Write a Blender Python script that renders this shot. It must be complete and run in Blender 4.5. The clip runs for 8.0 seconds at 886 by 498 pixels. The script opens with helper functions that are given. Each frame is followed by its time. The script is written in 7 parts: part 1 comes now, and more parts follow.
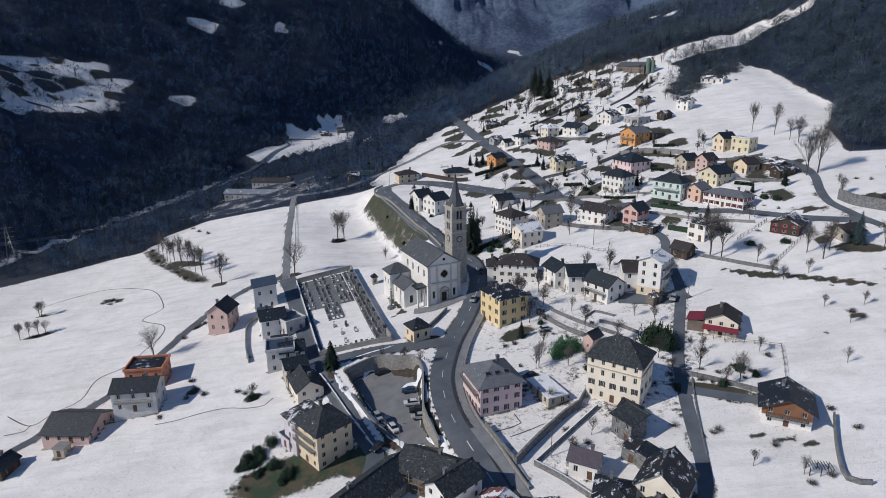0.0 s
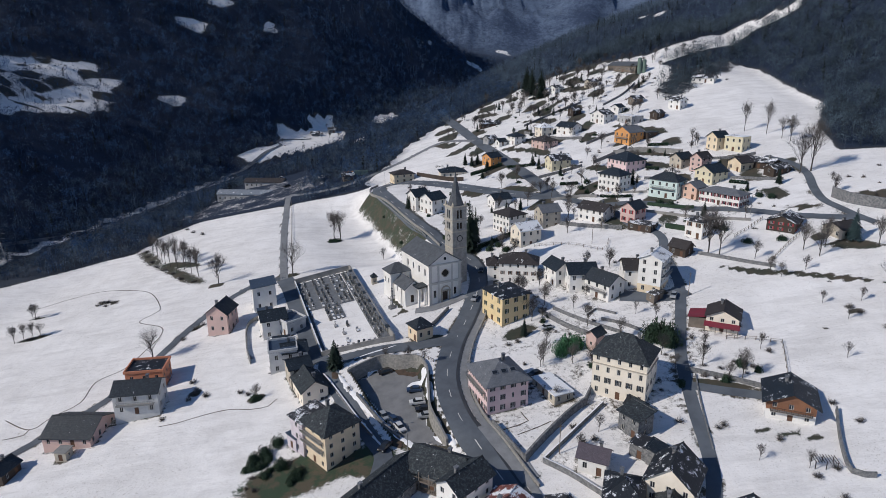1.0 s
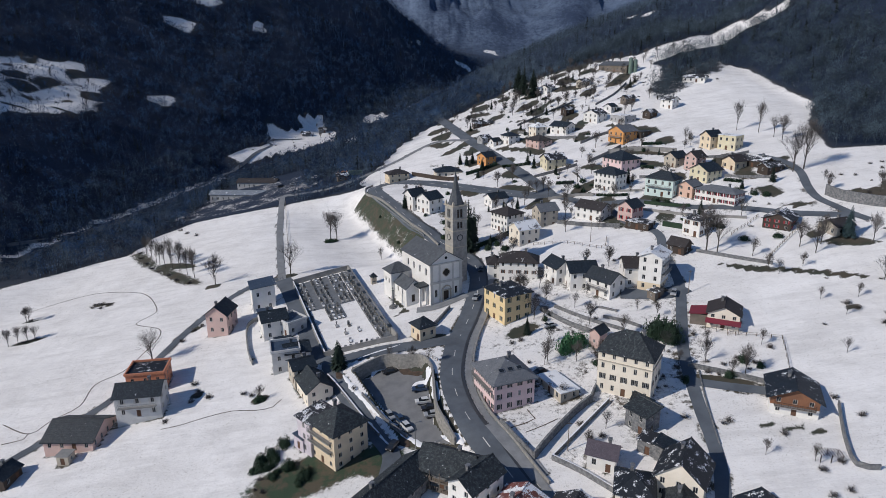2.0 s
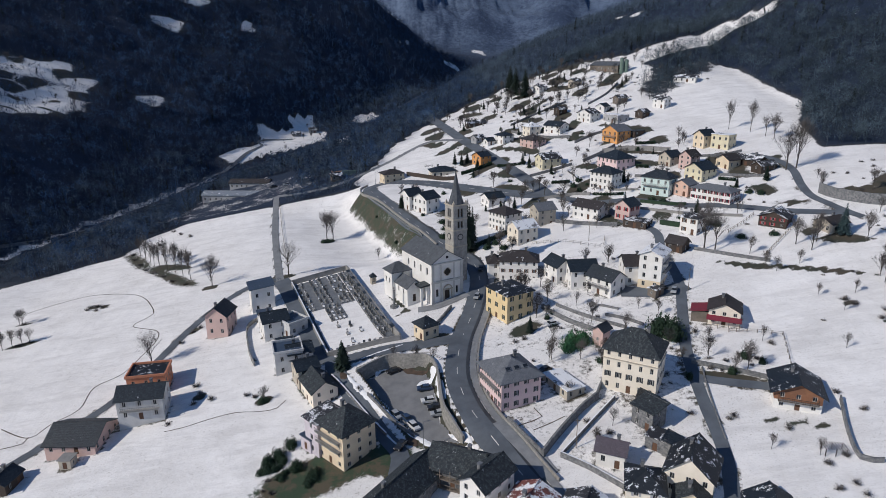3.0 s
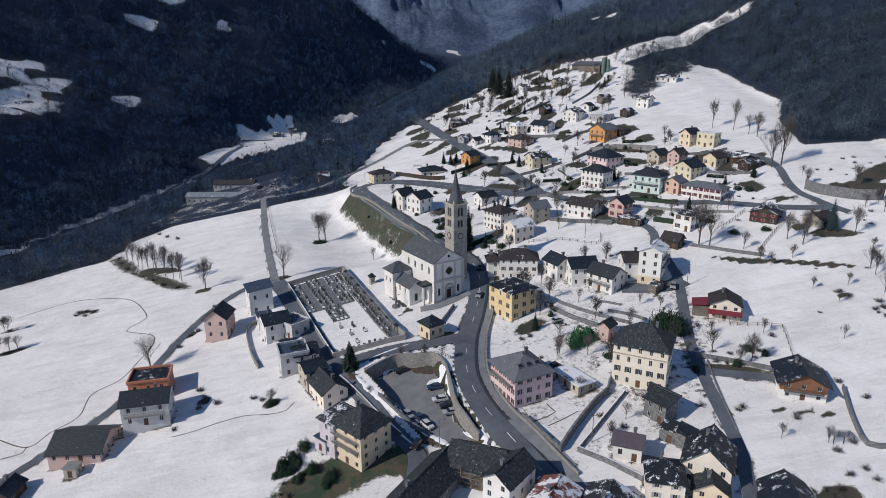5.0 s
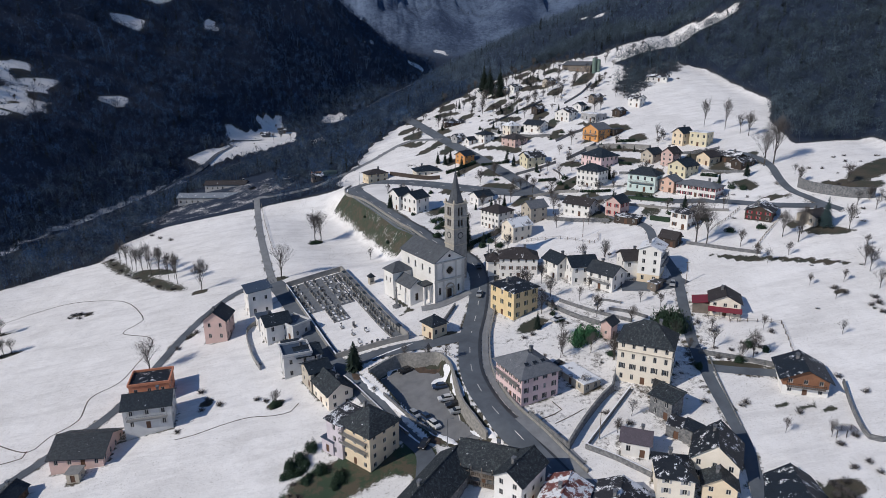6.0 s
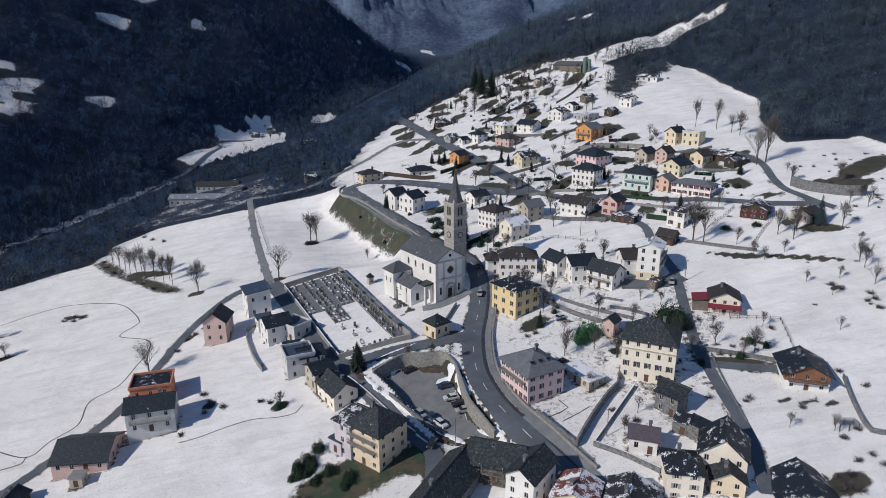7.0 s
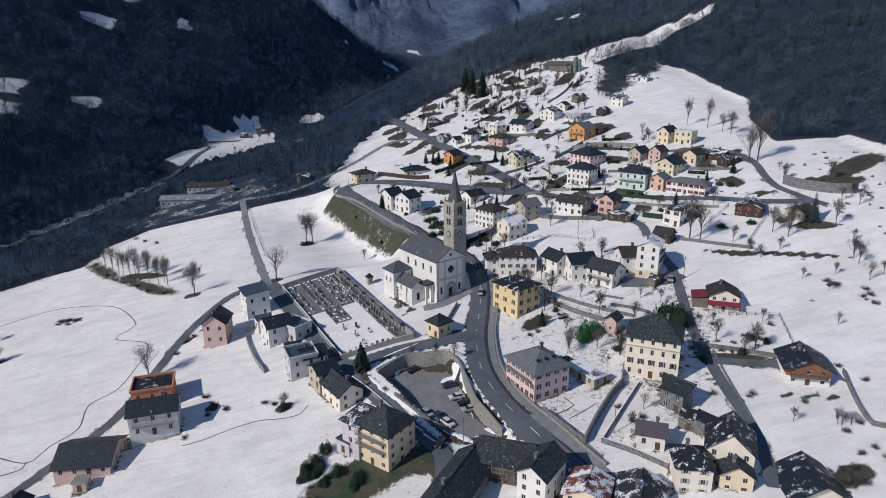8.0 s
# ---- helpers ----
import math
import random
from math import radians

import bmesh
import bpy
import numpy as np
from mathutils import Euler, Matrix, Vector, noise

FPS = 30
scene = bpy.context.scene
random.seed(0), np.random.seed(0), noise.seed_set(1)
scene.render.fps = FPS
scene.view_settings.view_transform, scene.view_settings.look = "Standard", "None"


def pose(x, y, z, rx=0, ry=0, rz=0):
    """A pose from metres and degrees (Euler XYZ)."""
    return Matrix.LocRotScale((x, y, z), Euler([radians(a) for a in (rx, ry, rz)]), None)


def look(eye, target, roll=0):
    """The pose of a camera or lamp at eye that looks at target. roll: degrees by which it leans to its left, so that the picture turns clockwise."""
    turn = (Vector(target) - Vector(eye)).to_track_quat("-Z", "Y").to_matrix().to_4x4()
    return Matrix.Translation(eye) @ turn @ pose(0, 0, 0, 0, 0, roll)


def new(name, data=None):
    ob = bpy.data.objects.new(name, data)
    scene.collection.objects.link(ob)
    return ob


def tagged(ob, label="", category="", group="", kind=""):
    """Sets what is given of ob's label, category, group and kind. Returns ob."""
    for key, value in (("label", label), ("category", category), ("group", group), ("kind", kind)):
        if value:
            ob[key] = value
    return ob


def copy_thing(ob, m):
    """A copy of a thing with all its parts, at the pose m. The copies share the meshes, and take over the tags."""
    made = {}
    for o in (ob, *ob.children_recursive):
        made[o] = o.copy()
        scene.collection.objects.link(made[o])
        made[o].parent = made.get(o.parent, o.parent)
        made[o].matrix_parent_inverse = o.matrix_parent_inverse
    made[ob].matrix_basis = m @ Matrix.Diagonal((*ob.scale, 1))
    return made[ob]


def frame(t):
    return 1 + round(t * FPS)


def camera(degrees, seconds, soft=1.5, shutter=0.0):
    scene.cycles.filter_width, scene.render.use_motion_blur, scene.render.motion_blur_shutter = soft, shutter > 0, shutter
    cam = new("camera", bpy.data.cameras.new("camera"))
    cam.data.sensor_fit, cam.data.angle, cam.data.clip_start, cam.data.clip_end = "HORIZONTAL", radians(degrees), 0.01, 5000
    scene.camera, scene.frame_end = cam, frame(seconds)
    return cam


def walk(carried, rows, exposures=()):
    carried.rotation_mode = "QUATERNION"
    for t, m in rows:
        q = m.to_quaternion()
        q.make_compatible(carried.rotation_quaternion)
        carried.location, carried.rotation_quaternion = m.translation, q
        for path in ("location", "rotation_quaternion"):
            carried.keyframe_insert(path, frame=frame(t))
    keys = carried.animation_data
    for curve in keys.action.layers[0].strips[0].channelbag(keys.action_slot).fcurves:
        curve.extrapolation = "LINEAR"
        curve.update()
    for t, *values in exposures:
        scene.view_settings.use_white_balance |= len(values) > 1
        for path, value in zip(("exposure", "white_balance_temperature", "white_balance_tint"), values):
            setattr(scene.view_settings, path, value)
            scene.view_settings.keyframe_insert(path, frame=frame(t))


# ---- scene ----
from mathutils import kdtree

cam = camera(70.0, 8.0, soft=0.5)
PATH = [
    (0, (2.94, -194.43, 79.12), (3.97, -98.83, 49.79), -0.72),
    (0.5, (0.65, -194.54, 79.08), (2.71, -98.96, 49.73), -0.72),
    (1, (-1.70, -194.63, 79.04), (1.41, -99.08, 49.68), -0.70),
    (1.5, (-4.10, -194.69, 79.00), (0.08, -99.19, 49.63), -0.69),
    (2, (-6.53, -194.72, 78.97), (-1.26, -99.28, 49.58), -0.67),
    (2.5, (-8.99, -194.72, 78.93), (-2.62, -99.35, 49.54), -0.65),
    (3, (-11.46, -194.68, 78.90), (-3.99, -99.40, 49.50), -0.62),
    (3.5, (-13.95, -194.61, 78.88), (-5.36, -99.42, 49.47), -0.60),
    (4, (-16.45, -194.50, 78.86), (-6.73, -99.42, 49.44), -0.57),
    (4.5, (-18.95, -194.35, 78.84), (-8.10, -99.40, 49.41), -0.55),
    (5, (-21.46, -194.17, 78.83), (-9.47, -99.35, 49.39), -0.53),
    (5.5, (-23.98, -193.94, 78.81), (-10.84, -99.28, 49.36), -0.50),
    (6, (-26.50, -193.68, 78.79), (-12.21, -99.19, 49.33), -0.48),
    (6.5, (-29.03, -193.38, 78.77), (-13.59, -99.07, 49.30), -0.46),
    (7, (-31.59, -193.04, 78.74), (-14.97, -98.94, 49.27), -0.44),
    (7.5, (-34.16, -192.68, 78.70), (-16.36, -98.79, 49.22), -0.42),
    (8, (-36.77, -192.28, 78.64), (-17.77, -98.63, 49.17), -0.40),
]
walk(cam, [(t, look(eye, target, roll)) for t, eye, target, roll in PATH],
     exposures=[(0.0, -0.40, 5110, 10), (8.0, -0.40, 5110, 10)])

# ---- daylight ----
SUN_EL, SUN_X, SUN_Y = 34.0, -0.945, -0.34
world = bpy.data.worlds.new("sky")
scene.world = world
world.use_nodes = True
wn = world.node_tree
sky = wn.nodes.new("ShaderNodeTexSky")
sky.sky_type, sky.sun_disc = "NISHITA", False
sky.sun_elevation, sky.sun_rotation = radians(SUN_EL), math.atan2(SUN_X, SUN_Y)
sky.altitude, sky.dust_density = 900, 0.4
wn.nodes["Background"].inputs["Strength"].default_value = 0.095
wn.links.new(sky.outputs[0], wn.nodes["Background"].inputs["Color"])
sun = new("sun", bpy.data.lights.new("sun", "SUN"))
sun.data.energy, sun.data.angle, sun.data.color = 4.8, radians(0.5), (1.0, 0.80, 0.56)
k = math.cos(radians(SUN_EL)) / math.hypot(SUN_X, SUN_Y)
sun.matrix_world = look((SUN_X * k * 300, SUN_Y * k * 300, math.sin(radians(SUN_EL)) * 300), (0, 0, 0))


# ---- materials ----
def shader(name):
    m = bpy.data.materials.new(name)
    m.use_nodes = True
    return m, m.node_tree, m.node_tree.nodes["Principled BSDF"]


def link(nt, a, b):
    nt.links.new(a, b)


def noise_at(nt, pos, scale, detail=4.0, rough=0.6):
    n = nt.nodes.new("ShaderNodeTexNoise")
    n.inputs["Scale"].default_value, n.inputs["Detail"].default_value = scale, detail
    n.inputs["Roughness"].default_value = rough
    link(nt, pos, n.inputs["Vector"])
    return n.outputs["Fac"]


def ramp(nt, fac, a, b):
    r = nt.nodes.new("ShaderNodeMapRange")
    r.interpolation_type = "SMOOTHSTEP"
    r.inputs["From Min"].default_value, r.inputs["From Max"].default_value = a, b
    link(nt, fac, r.inputs["Value"])
    return r.outputs[0]


def mix(nt, fac, a, b):
    n = nt.nodes.new("ShaderNodeMix")
    n.data_type = "RGBA"
    for v, s in ((fac, n.inputs[0]), (a, n.inputs[6]), (b, n.inputs[7])):
        if isinstance(v, (int, float)):
            s.default_value = v
        elif isinstance(v, tuple):
            s.default_value = (*v, 1)
        else:
            link(nt, v, s)
    return n.outputs[2]


def maths(nt, op, a, b):
    n = nt.nodes.new("ShaderNodeMath")
    n.operation = op
    for v, s in ((a, n.inputs[0]), (b, n.inputs[1])):
        if isinstance(v, (int, float)):
            s.default_value = v
        else:
            link(nt, v, s)
    return n.outputs[0]


def relief(nt, bsdf, height, strength, distance=0.05):
    b = nt.nodes.new("ShaderNodeBump")
    b.inputs["Strength"].default_value, b.inputs["Distance"].default_value = strength, distance
    link(nt, height, b.inputs["Height"])
    link(nt, b.outputs[0], bsdf.inputs["Normal"])


def place_of(nt):
    return nt.nodes.new("ShaderNodeNewGeometry").outputs["Position"]


def surface(name, c1, c2, scale=0.35, fine=6.0, rough=0.85, bump=0.3, metal=0.0, vary=0.0):
    """A plain weathered surface: two colours in large stains, a fine grain, a little relief."""
    m, nt, b = shader(name)
    p = place_of(nt)
    big, small = noise_at(nt, p, scale, 5), noise_at(nt, p, fine, 3)
    col = mix(nt, ramp(nt, big, 0.3, 0.7), c1, c2)
    col = mix(nt, maths(nt, "MULTIPLY", ramp(nt, small, 0.35, 0.8), 0.22), col, tuple(v * 0.66 for v in c1))
    if vary:
        info = nt.nodes.new("ShaderNodeObjectInfo")
        col = mix(nt, maths(nt, "MULTIPLY", info.outputs["Random"], vary), col, tuple(v * 0.5 for v in c2))
    link(nt, col, b.inputs["Base Color"])
    b.inputs["Roughness"].default_value, b.inputs["Metallic"].default_value = rough, metal
    relief(nt, b, small, bump)
    return m


def roofing(name, c1, c2, snow=0.0, patch=0.55, rough=0.75, lichen=0.0):
    """Slate or tile courses with what snow is left on them."""
    m, nt, b = shader(name)
    p = place_of(nt)
    stain, tile = noise_at(nt, p, 0.7, 5), noise_at(nt, p, 3.4, 2, 0.8)
    col = mix(nt, ramp(nt, stain, 0.3, 0.7), c1, c2)
    col = mix(nt, maths(nt, "MULTIPLY", ramp(nt, tile, 0.45, 0.62), 0.55), col, tuple(min(1, v * 1.9) for v in c2))
    if lichen:
        spots = noise_at(nt, p, 1.7, 6, 0.85)
        col = mix(nt, maths(nt, "MULTIPLY", ramp(nt, spots, 0.47, 0.62), lichen), col, (0.085, 0.098, 0.100))
    wave = nt.nodes.new("ShaderNodeTexWave")
    wave.bands_direction = "Z"
    wave.inputs["Scale"].default_value, wave.inputs["Distortion"].default_value = 3.6, 2.0
    link(nt, p, wave.inputs["Vector"])
    if snow:
        f = maths(nt, "ADD", maths(nt, "MULTIPLY", noise_at(nt, p, patch, 3), 0.62), maths(nt, "MULTIPLY", noise_at(nt, p, 3.6, 4, 0.7), 0.38))
        f = ramp(nt, f, 0.66 - snow * 0.4, 0.70 - snow * 0.4)
        col = mix(nt, f, col, (0.80, 0.81, 0.83))
    link(nt, col, b.inputs["Base Color"])
    b.inputs["Roughness"].default_value = rough
    relief(nt, b, maths(nt, "ADD", wave.outputs["Fac"], tile), 0.45, 0.06)
    return m


WHITE = surface("white_plaster", (0.82, 0.80, 0.76), (0.72, 0.70, 0.66))
CREAM_LIGHT = surface("light_cream_plaster", (0.82, 0.75, 0.63), (0.74, 0.67, 0.55))
CREAM = surface("cream_plaster", (0.76, 0.64, 0.45), (0.66, 0.55, 0.39))
CREAM_YELLOW = surface("yellowish_plaster", (0.70, 0.64, 0.44), (0.62, 0.56, 0.40))
YELLOW = surface("yellow_plaster", (0.76, 0.60, 0.33), (0.68, 0.54, 0.30))
PINK = surface("pink_plaster", (0.76, 0.58, 0.57), (0.68, 0.52, 0.51))
ROSE = surface("rose_plaster", (0.62, 0.45, 0.40), (0.54, 0.40, 0.36))
PEACH = surface("peach_plaster", (0.68, 0.46, 0.35), (0.60, 0.42, 0.33))
LILAC = surface("lilac_plaster", (0.62, 0.56, 0.60), (0.52, 0.48, 0.52))
MINT = surface("mint_plaster", (0.66, 0.76, 0.72), (0.58, 0.69, 0.65))
GREY = surface("grey_plaster", (0.42, 0.42, 0.42), (0.32, 0.32, 0.33))
GREY_LIGHT = surface("pale_grey_plaster", (0.60, 0.60, 0.59), (0.48, 0.48, 0.48))
ORANGE = surface("orange_plaster", (0.62, 0.26, 0.14), (0.53, 0.23, 0.13))
ORANGE_BRIGHT = surface("bright_orange_plaster", (0.64, 0.32, 0.10), (0.55, 0.28, 0.10))
MAROON = surface("maroon_paint", (0.20, 0.02, 0.04), (0.15, 0.025, 0.04))
STONE = surface("rubble_stone", (0.240, 0.240, 0.240), (0.085, 0.089, 0.096), scale=1.6, fine=3.4, bump=0.9)
STONE_PALE = surface("pale_wall_stone", (0.34, 0.325, 0.295), (0.20, 0.193, 0.180), scale=1.4, fine=3.2, bump=0.9)
STONE_DARK = surface("dark_rubble_stone", (0.099, 0.099, 0.103), (0.053, 0.054, 0.059), scale=1.2, fine=2.2, bump=0.9)
STONE_LIGHT = surface("light_stone_plaster", (0.50, 0.45, 0.36), (0.40, 0.36, 0.30))
TIMBER = surface("red_brown_timber", (0.26, 0.125, 0.065), (0.17, 0.085, 0.048), fine=9)
TIMBER_DARK = surface("dark_timber", (0.062, 0.045, 0.034), (0.042, 0.032, 0.026), fine=9)
WOOD_GREY = surface("weathered_wood", (0.20, 0.17, 0.14), (0.13, 0.11, 0.09), fine=9)
CONCRETE = surface("concrete", (0.306, 0.297, 0.281), (0.221, 0.217, 0.208), scale=0.5)
ASPHALT = surface("asphalt", (0.120, 0.135, 0.158), (0.077, 0.088, 0.106), scale=0.16, fine=4, bump=0.15)
GRAVEL = surface("dark_grey_gravel", (0.165, 0.176, 0.192), (0.105, 0.113, 0.127), scale=0.8, fine=5)
EARTH = surface("brown_leaf_strewn_earth", (0.089, 0.060, 0.041), (0.051, 0.038, 0.029), scale=0.9, fine=5)
PAVING = surface("grey_paving", (0.240, 0.246, 0.256), (0.178, 0.184, 0.194), scale=0.4)
LINE = surface("road_paint", (0.62, 0.62, 0.60), (0.48, 0.48, 0.46))
SLATE = roofing("slate", (0.011, 0.017, 0.025), (0.007, 0.011, 0.017), 0.05, lichen=0.4, rough=0.5)
SLATE_OLD = roofing("old_lichened_slate", (0.016, 0.022, 0.029), (0.008, 0.012, 0.017), 0.07, 1.0, lichen=0.75)
SLATE_MID = roofing("mid_grey_slate", (0.095, 0.102, 0.115), (0.055, 0.060, 0.070), 0.02, lichen=0.5)
SLATE_GREY = roofing("grey_slate", (0.140, 0.148, 0.165), (0.100, 0.107, 0.120), 0.05)
SLATE_BROWN = roofing("brown_slate", (0.037, 0.032, 0.032), (0.026, 0.022, 0.022), 0.10)
SLATE_BLUE = roofing("blue_grey_metal_sheet", (0.012, 0.018, 0.028), (0.008, 0.013, 0.020), 0.21, 0.45, rough=0.6)
SLATE_FLECK = roofing("snow_flecked_slate", (0.012, 0.016, 0.022), (0.008, 0.011, 0.016), 0.25, 0.55, rough=0.6)
SLATE_SNOW = roofing("half_snowed_slate", (0.025, 0.027, 0.032), (0.018, 0.019, 0.024), 0.36, 0.35)
SNOWROOF = roofing("snowed_roof", (0.16, 0.16, 0.17), (0.12, 0.12, 0.13), 0.62, 0.3)
METAL = roofing("dark_blue_metal", (0.050, 0.070, 0.105), (0.040, 0.055, 0.085), 0.06, 0.5, 0.45)
ROOFLIGHTS = roofing("grey_blue_sheet_roof", (0.20, 0.22, 0.25), (0.16, 0.18, 0.21), 0.2, 0.3, 0.6)
REDMETAL = roofing("red_metal_roof", (0.17, 0.058, 0.046), (0.12, 0.045, 0.038), 0.46, 0.5)
VIOLET = roofing("violet_grey_tiles", (0.083, 0.068, 0.086), (0.068, 0.058, 0.072), 0.04)
SILO = surface("green_sheet", (0.17, 0.23, 0.19), (0.13, 0.18, 0.15))
GREEN = surface("green_paint", (0.05, 0.075, 0.05), (0.04, 0.06, 0.04))
DARK = surface("dark_paint", (0.055, 0.058, 0.065), (0.045, 0.047, 0.052))
BROWN = surface("brown_paint", (0.13, 0.07, 0.04), (0.10, 0.055, 0.035))
RED = surface("red_paint", (0.33, 0.03, 0.04), (0.26, 0.03, 0.04))
FRAME = surface("window_paint", (0.55, 0.54, 0.51), (0.45, 0.44, 0.42))
METAL_GREY = surface("galvanised_metal", (0.30, 0.31, 0.32), (0.24, 0.25, 0.26), rough=0.45, metal=0.7)
BARK = surface("bark", (0.081, 0.073, 0.066), (0.056, 0.049, 0.043), fine=9)
TWIG = surface("twigs", (0.106, 0.096, 0.092), (0.076, 0.069, 0.066))
FIR = surface("fir_needles", (0.014, 0.029, 0.019), (0.009, 0.019, 0.013), scale=0.8)
SPRUCE_BLUE = surface("blue_spruce_needles", (0.050, 0.085, 0.090), (0.035, 0.062, 0.068), scale=0.8)
LAUREL = surface("evergreen_leaves", (0.050, 0.160, 0.055), (0.026, 0.085, 0.032), scale=0.8, rough=0.55)
HEDGE = surface("dark_hedge_leaves", (0.024, 0.050, 0.024), (0.014, 0.032, 0.016), scale=0.8)
GLASS, _nt, _b = shader("window_glass")
_b.inputs["Base Color"].default_value, _b.inputs["Roughness"].default_value = (0.020, 0.024, 0.030, 1), 0.08
SNOW = surface("snow", (0.84, 0.84, 0.85), (0.78, 0.785, 0.80), scale=0.4, fine=2.5, rough=0.7, bump=0.25)

# ground: snow, worn grass and leaf litter, told apart by where they lie
GROUND, nt, b = shader("snowy_ground")
p = place_of(nt)


def field(name):
    a = nt.nodes.new("ShaderNodeAttribute")
    a.attribute_name = name
    return a.outputs["Fac"]


n1, n2 = noise_at(nt, p, 0.10, 6, 0.65), noise_at(nt, p, 0.9, 5, 0.7)
grass = mix(nt, ramp(nt, n1, 0.35, 0.65), (0.072, 0.060, 0.042), (0.032, 0.040, 0.026))
grass = mix(nt, maths(nt, "MULTIPLY", ramp(nt, n2, 0.4, 0.75), 0.6), grass, (0.046, 0.042, 0.032))
grass = mix(nt, field("green"), grass, mix(nt, ramp(nt, noise_at(nt, p, 0.22, 5, 0.7), 0.44, 0.60), (0.032, 0.054, 0.028), (0.078, 0.066, 0.042)))
# leaf litter, with the cold blue of wooded shade put into its colour
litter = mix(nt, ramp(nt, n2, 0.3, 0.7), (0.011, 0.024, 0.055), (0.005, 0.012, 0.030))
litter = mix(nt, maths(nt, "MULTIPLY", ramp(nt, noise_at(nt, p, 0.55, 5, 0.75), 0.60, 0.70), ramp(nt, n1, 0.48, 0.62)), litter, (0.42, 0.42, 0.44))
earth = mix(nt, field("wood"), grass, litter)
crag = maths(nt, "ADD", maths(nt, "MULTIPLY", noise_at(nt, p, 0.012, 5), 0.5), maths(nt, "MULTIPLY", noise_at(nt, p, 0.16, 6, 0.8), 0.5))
# far mountain: blue of the distance haze mixed into the rock colour
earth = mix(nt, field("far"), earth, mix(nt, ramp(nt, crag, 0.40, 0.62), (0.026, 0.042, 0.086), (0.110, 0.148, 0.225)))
white = mix(nt, ramp(nt, n1, 0.3, 0.7), (0.88, 0.86, 0.84), (0.76, 0.74, 0.72))
n4, n5 = noise_at(nt, p, 2.6, 4, 0.75), noise_at(nt, p, 0.035, 4)
speck = maths(nt, "MULTIPLY", ramp(nt, n4, 0.55, 0.70), maths(nt, "ADD", 0.45, maths(nt, "MULTIPLY", ramp(nt, n5, 0.45, 0.66), 0.75)))
pits = noise_at(nt, p, 0.75, 6, 0.8)
# tiny shadows of pitted snow painted in as grey-beige
white = mix(nt, maths(nt, "MULTIPLY", ramp(nt, pits, 0.50, 0.70), 0.16), white, (0.60, 0.57, 0.54))
white = mix(nt, speck, white, (0.30, 0.27, 0.22))
white = mix(nt, maths(nt, "MULTIPLY", ramp(nt, n5, 0.40, 0.62), 0.22), white, (0.64, 0.62, 0.60))
rows = nt.nodes.new("ShaderNodeMapping")
rows.inputs["Rotation"].default_value, rows.inputs["Scale"].default_value = (0, 0, radians(-28)), (0.16, 1.0, 1.0)
link(nt, p, rows.inputs["Vector"])
furrow = noise_at(nt, rows.outputs[0], 0.30, 5, 0.7)
white = mix(nt, maths(nt, "MULTIPLY", ramp(nt, furrow, 0.46, 0.66), 0.40), white, (0.56, 0.54, 0.52))
tuft = maths(nt, "MULTIPLY", ramp(nt, noise_at(nt, p, 1.3, 6, 0.85), 0.56, 0.68), ramp(nt, noise_at(nt, p, 0.05, 3), 0.46, 0.66))
white = mix(nt, maths(nt, "MULTIPLY", tuft, 0.75), white, (0.22, 0.20, 0.16))
spread = maths(nt, "ADD", maths(nt, "MULTIPLY", maths(nt, "ADD", maths(nt, "MULTIPLY", n2, 0.6), maths(nt, "MULTIPLY", n4, 0.4)), 0.6), maths(nt, "MULTIPLY", n1, 0.4))
lie = ramp(nt, maths(nt, "ADD", field("snow"), maths(nt, "MULTIPLY", maths(nt, "SUBTRACT", spread, 0.5), 1.5)), 0.40, 0.58)
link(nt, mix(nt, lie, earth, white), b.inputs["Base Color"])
b.inputs["Roughness"].default_value = 0.85
relief(nt, b, maths(nt, "ADD", maths(nt, "MULTIPLY", noise_at(nt, p, 0.22, 4), 2.4), maths(nt, "ADD", maths(nt, "MULTIPLY", furrow, 1.4), maths(nt, "ADD", maths(nt, "MULTIPLY", n2, 0.5), maths(nt, "MULTIPLY", pits, 0.25)))), 0.35, 0.32)
WATER, _nt, _b = shader("river_water")
_b.inputs["Base Color"].default_value, _b.inputs["Roughness"].default_value = (0.030, 0.036, 0.042, 1), 0.35


# ---- the lie of the land ----
RIVER_Y = [-250, 60, 190, 275, 350, 423, 470, 524, 615, 700, 850, 1000, 1500]
RIVER_X = [-345, -232, -172, -120, -66, -26, -2, 22, 64, 97, 160, 215, 400]
RIVER_Z = [-34, -24, -13, -2, 8, 18, 26, 34, 44, 53, 74, 100, 180]
RELIEF = np.array([
    [-21.4, -25.2, -28.9, -32.1, -34.5, -36.7, -38.9, -41.1],
    [-20.2, -22.7, -24.7, -25.4, -25.1, -27.4, -28.7, -27.0],
    [-18.5, -19.8, -19.7, -16.9, -15.0, -17.8, -17.1, -11.8],
    [-15.9, -15.4, -13.7, -8.7, -7.2, -4.8, -0.0, 3.1],
    [-12.5, -9.0, -6.2, -4.0, 1.3, 6.2, 11.2, 12.6],
    [-9.6, -4.7, 0.2, 3.6, 10.9, 14.7, 17.8, 19.1],
    [-7.3, -1.7, 3.8, 8.5, 16.4, 24.7, 30.6, 32.9],
    [-5.4, -0.7, 4.1, 9.4, 17.8, 29.8, 43.8, 55.9],
    [-3.8, -0.3, 3.6, 9.0, 17.8, 32.6, 53.9, 77.6],
])
PARK = [(-22.7, -33.2), (-14.7, -29.5), (-3.7, -33), (-1, -45), (-0.5, -56.5), (3, -66.5), (-7.1, -64), (-16.5, -47.7)]


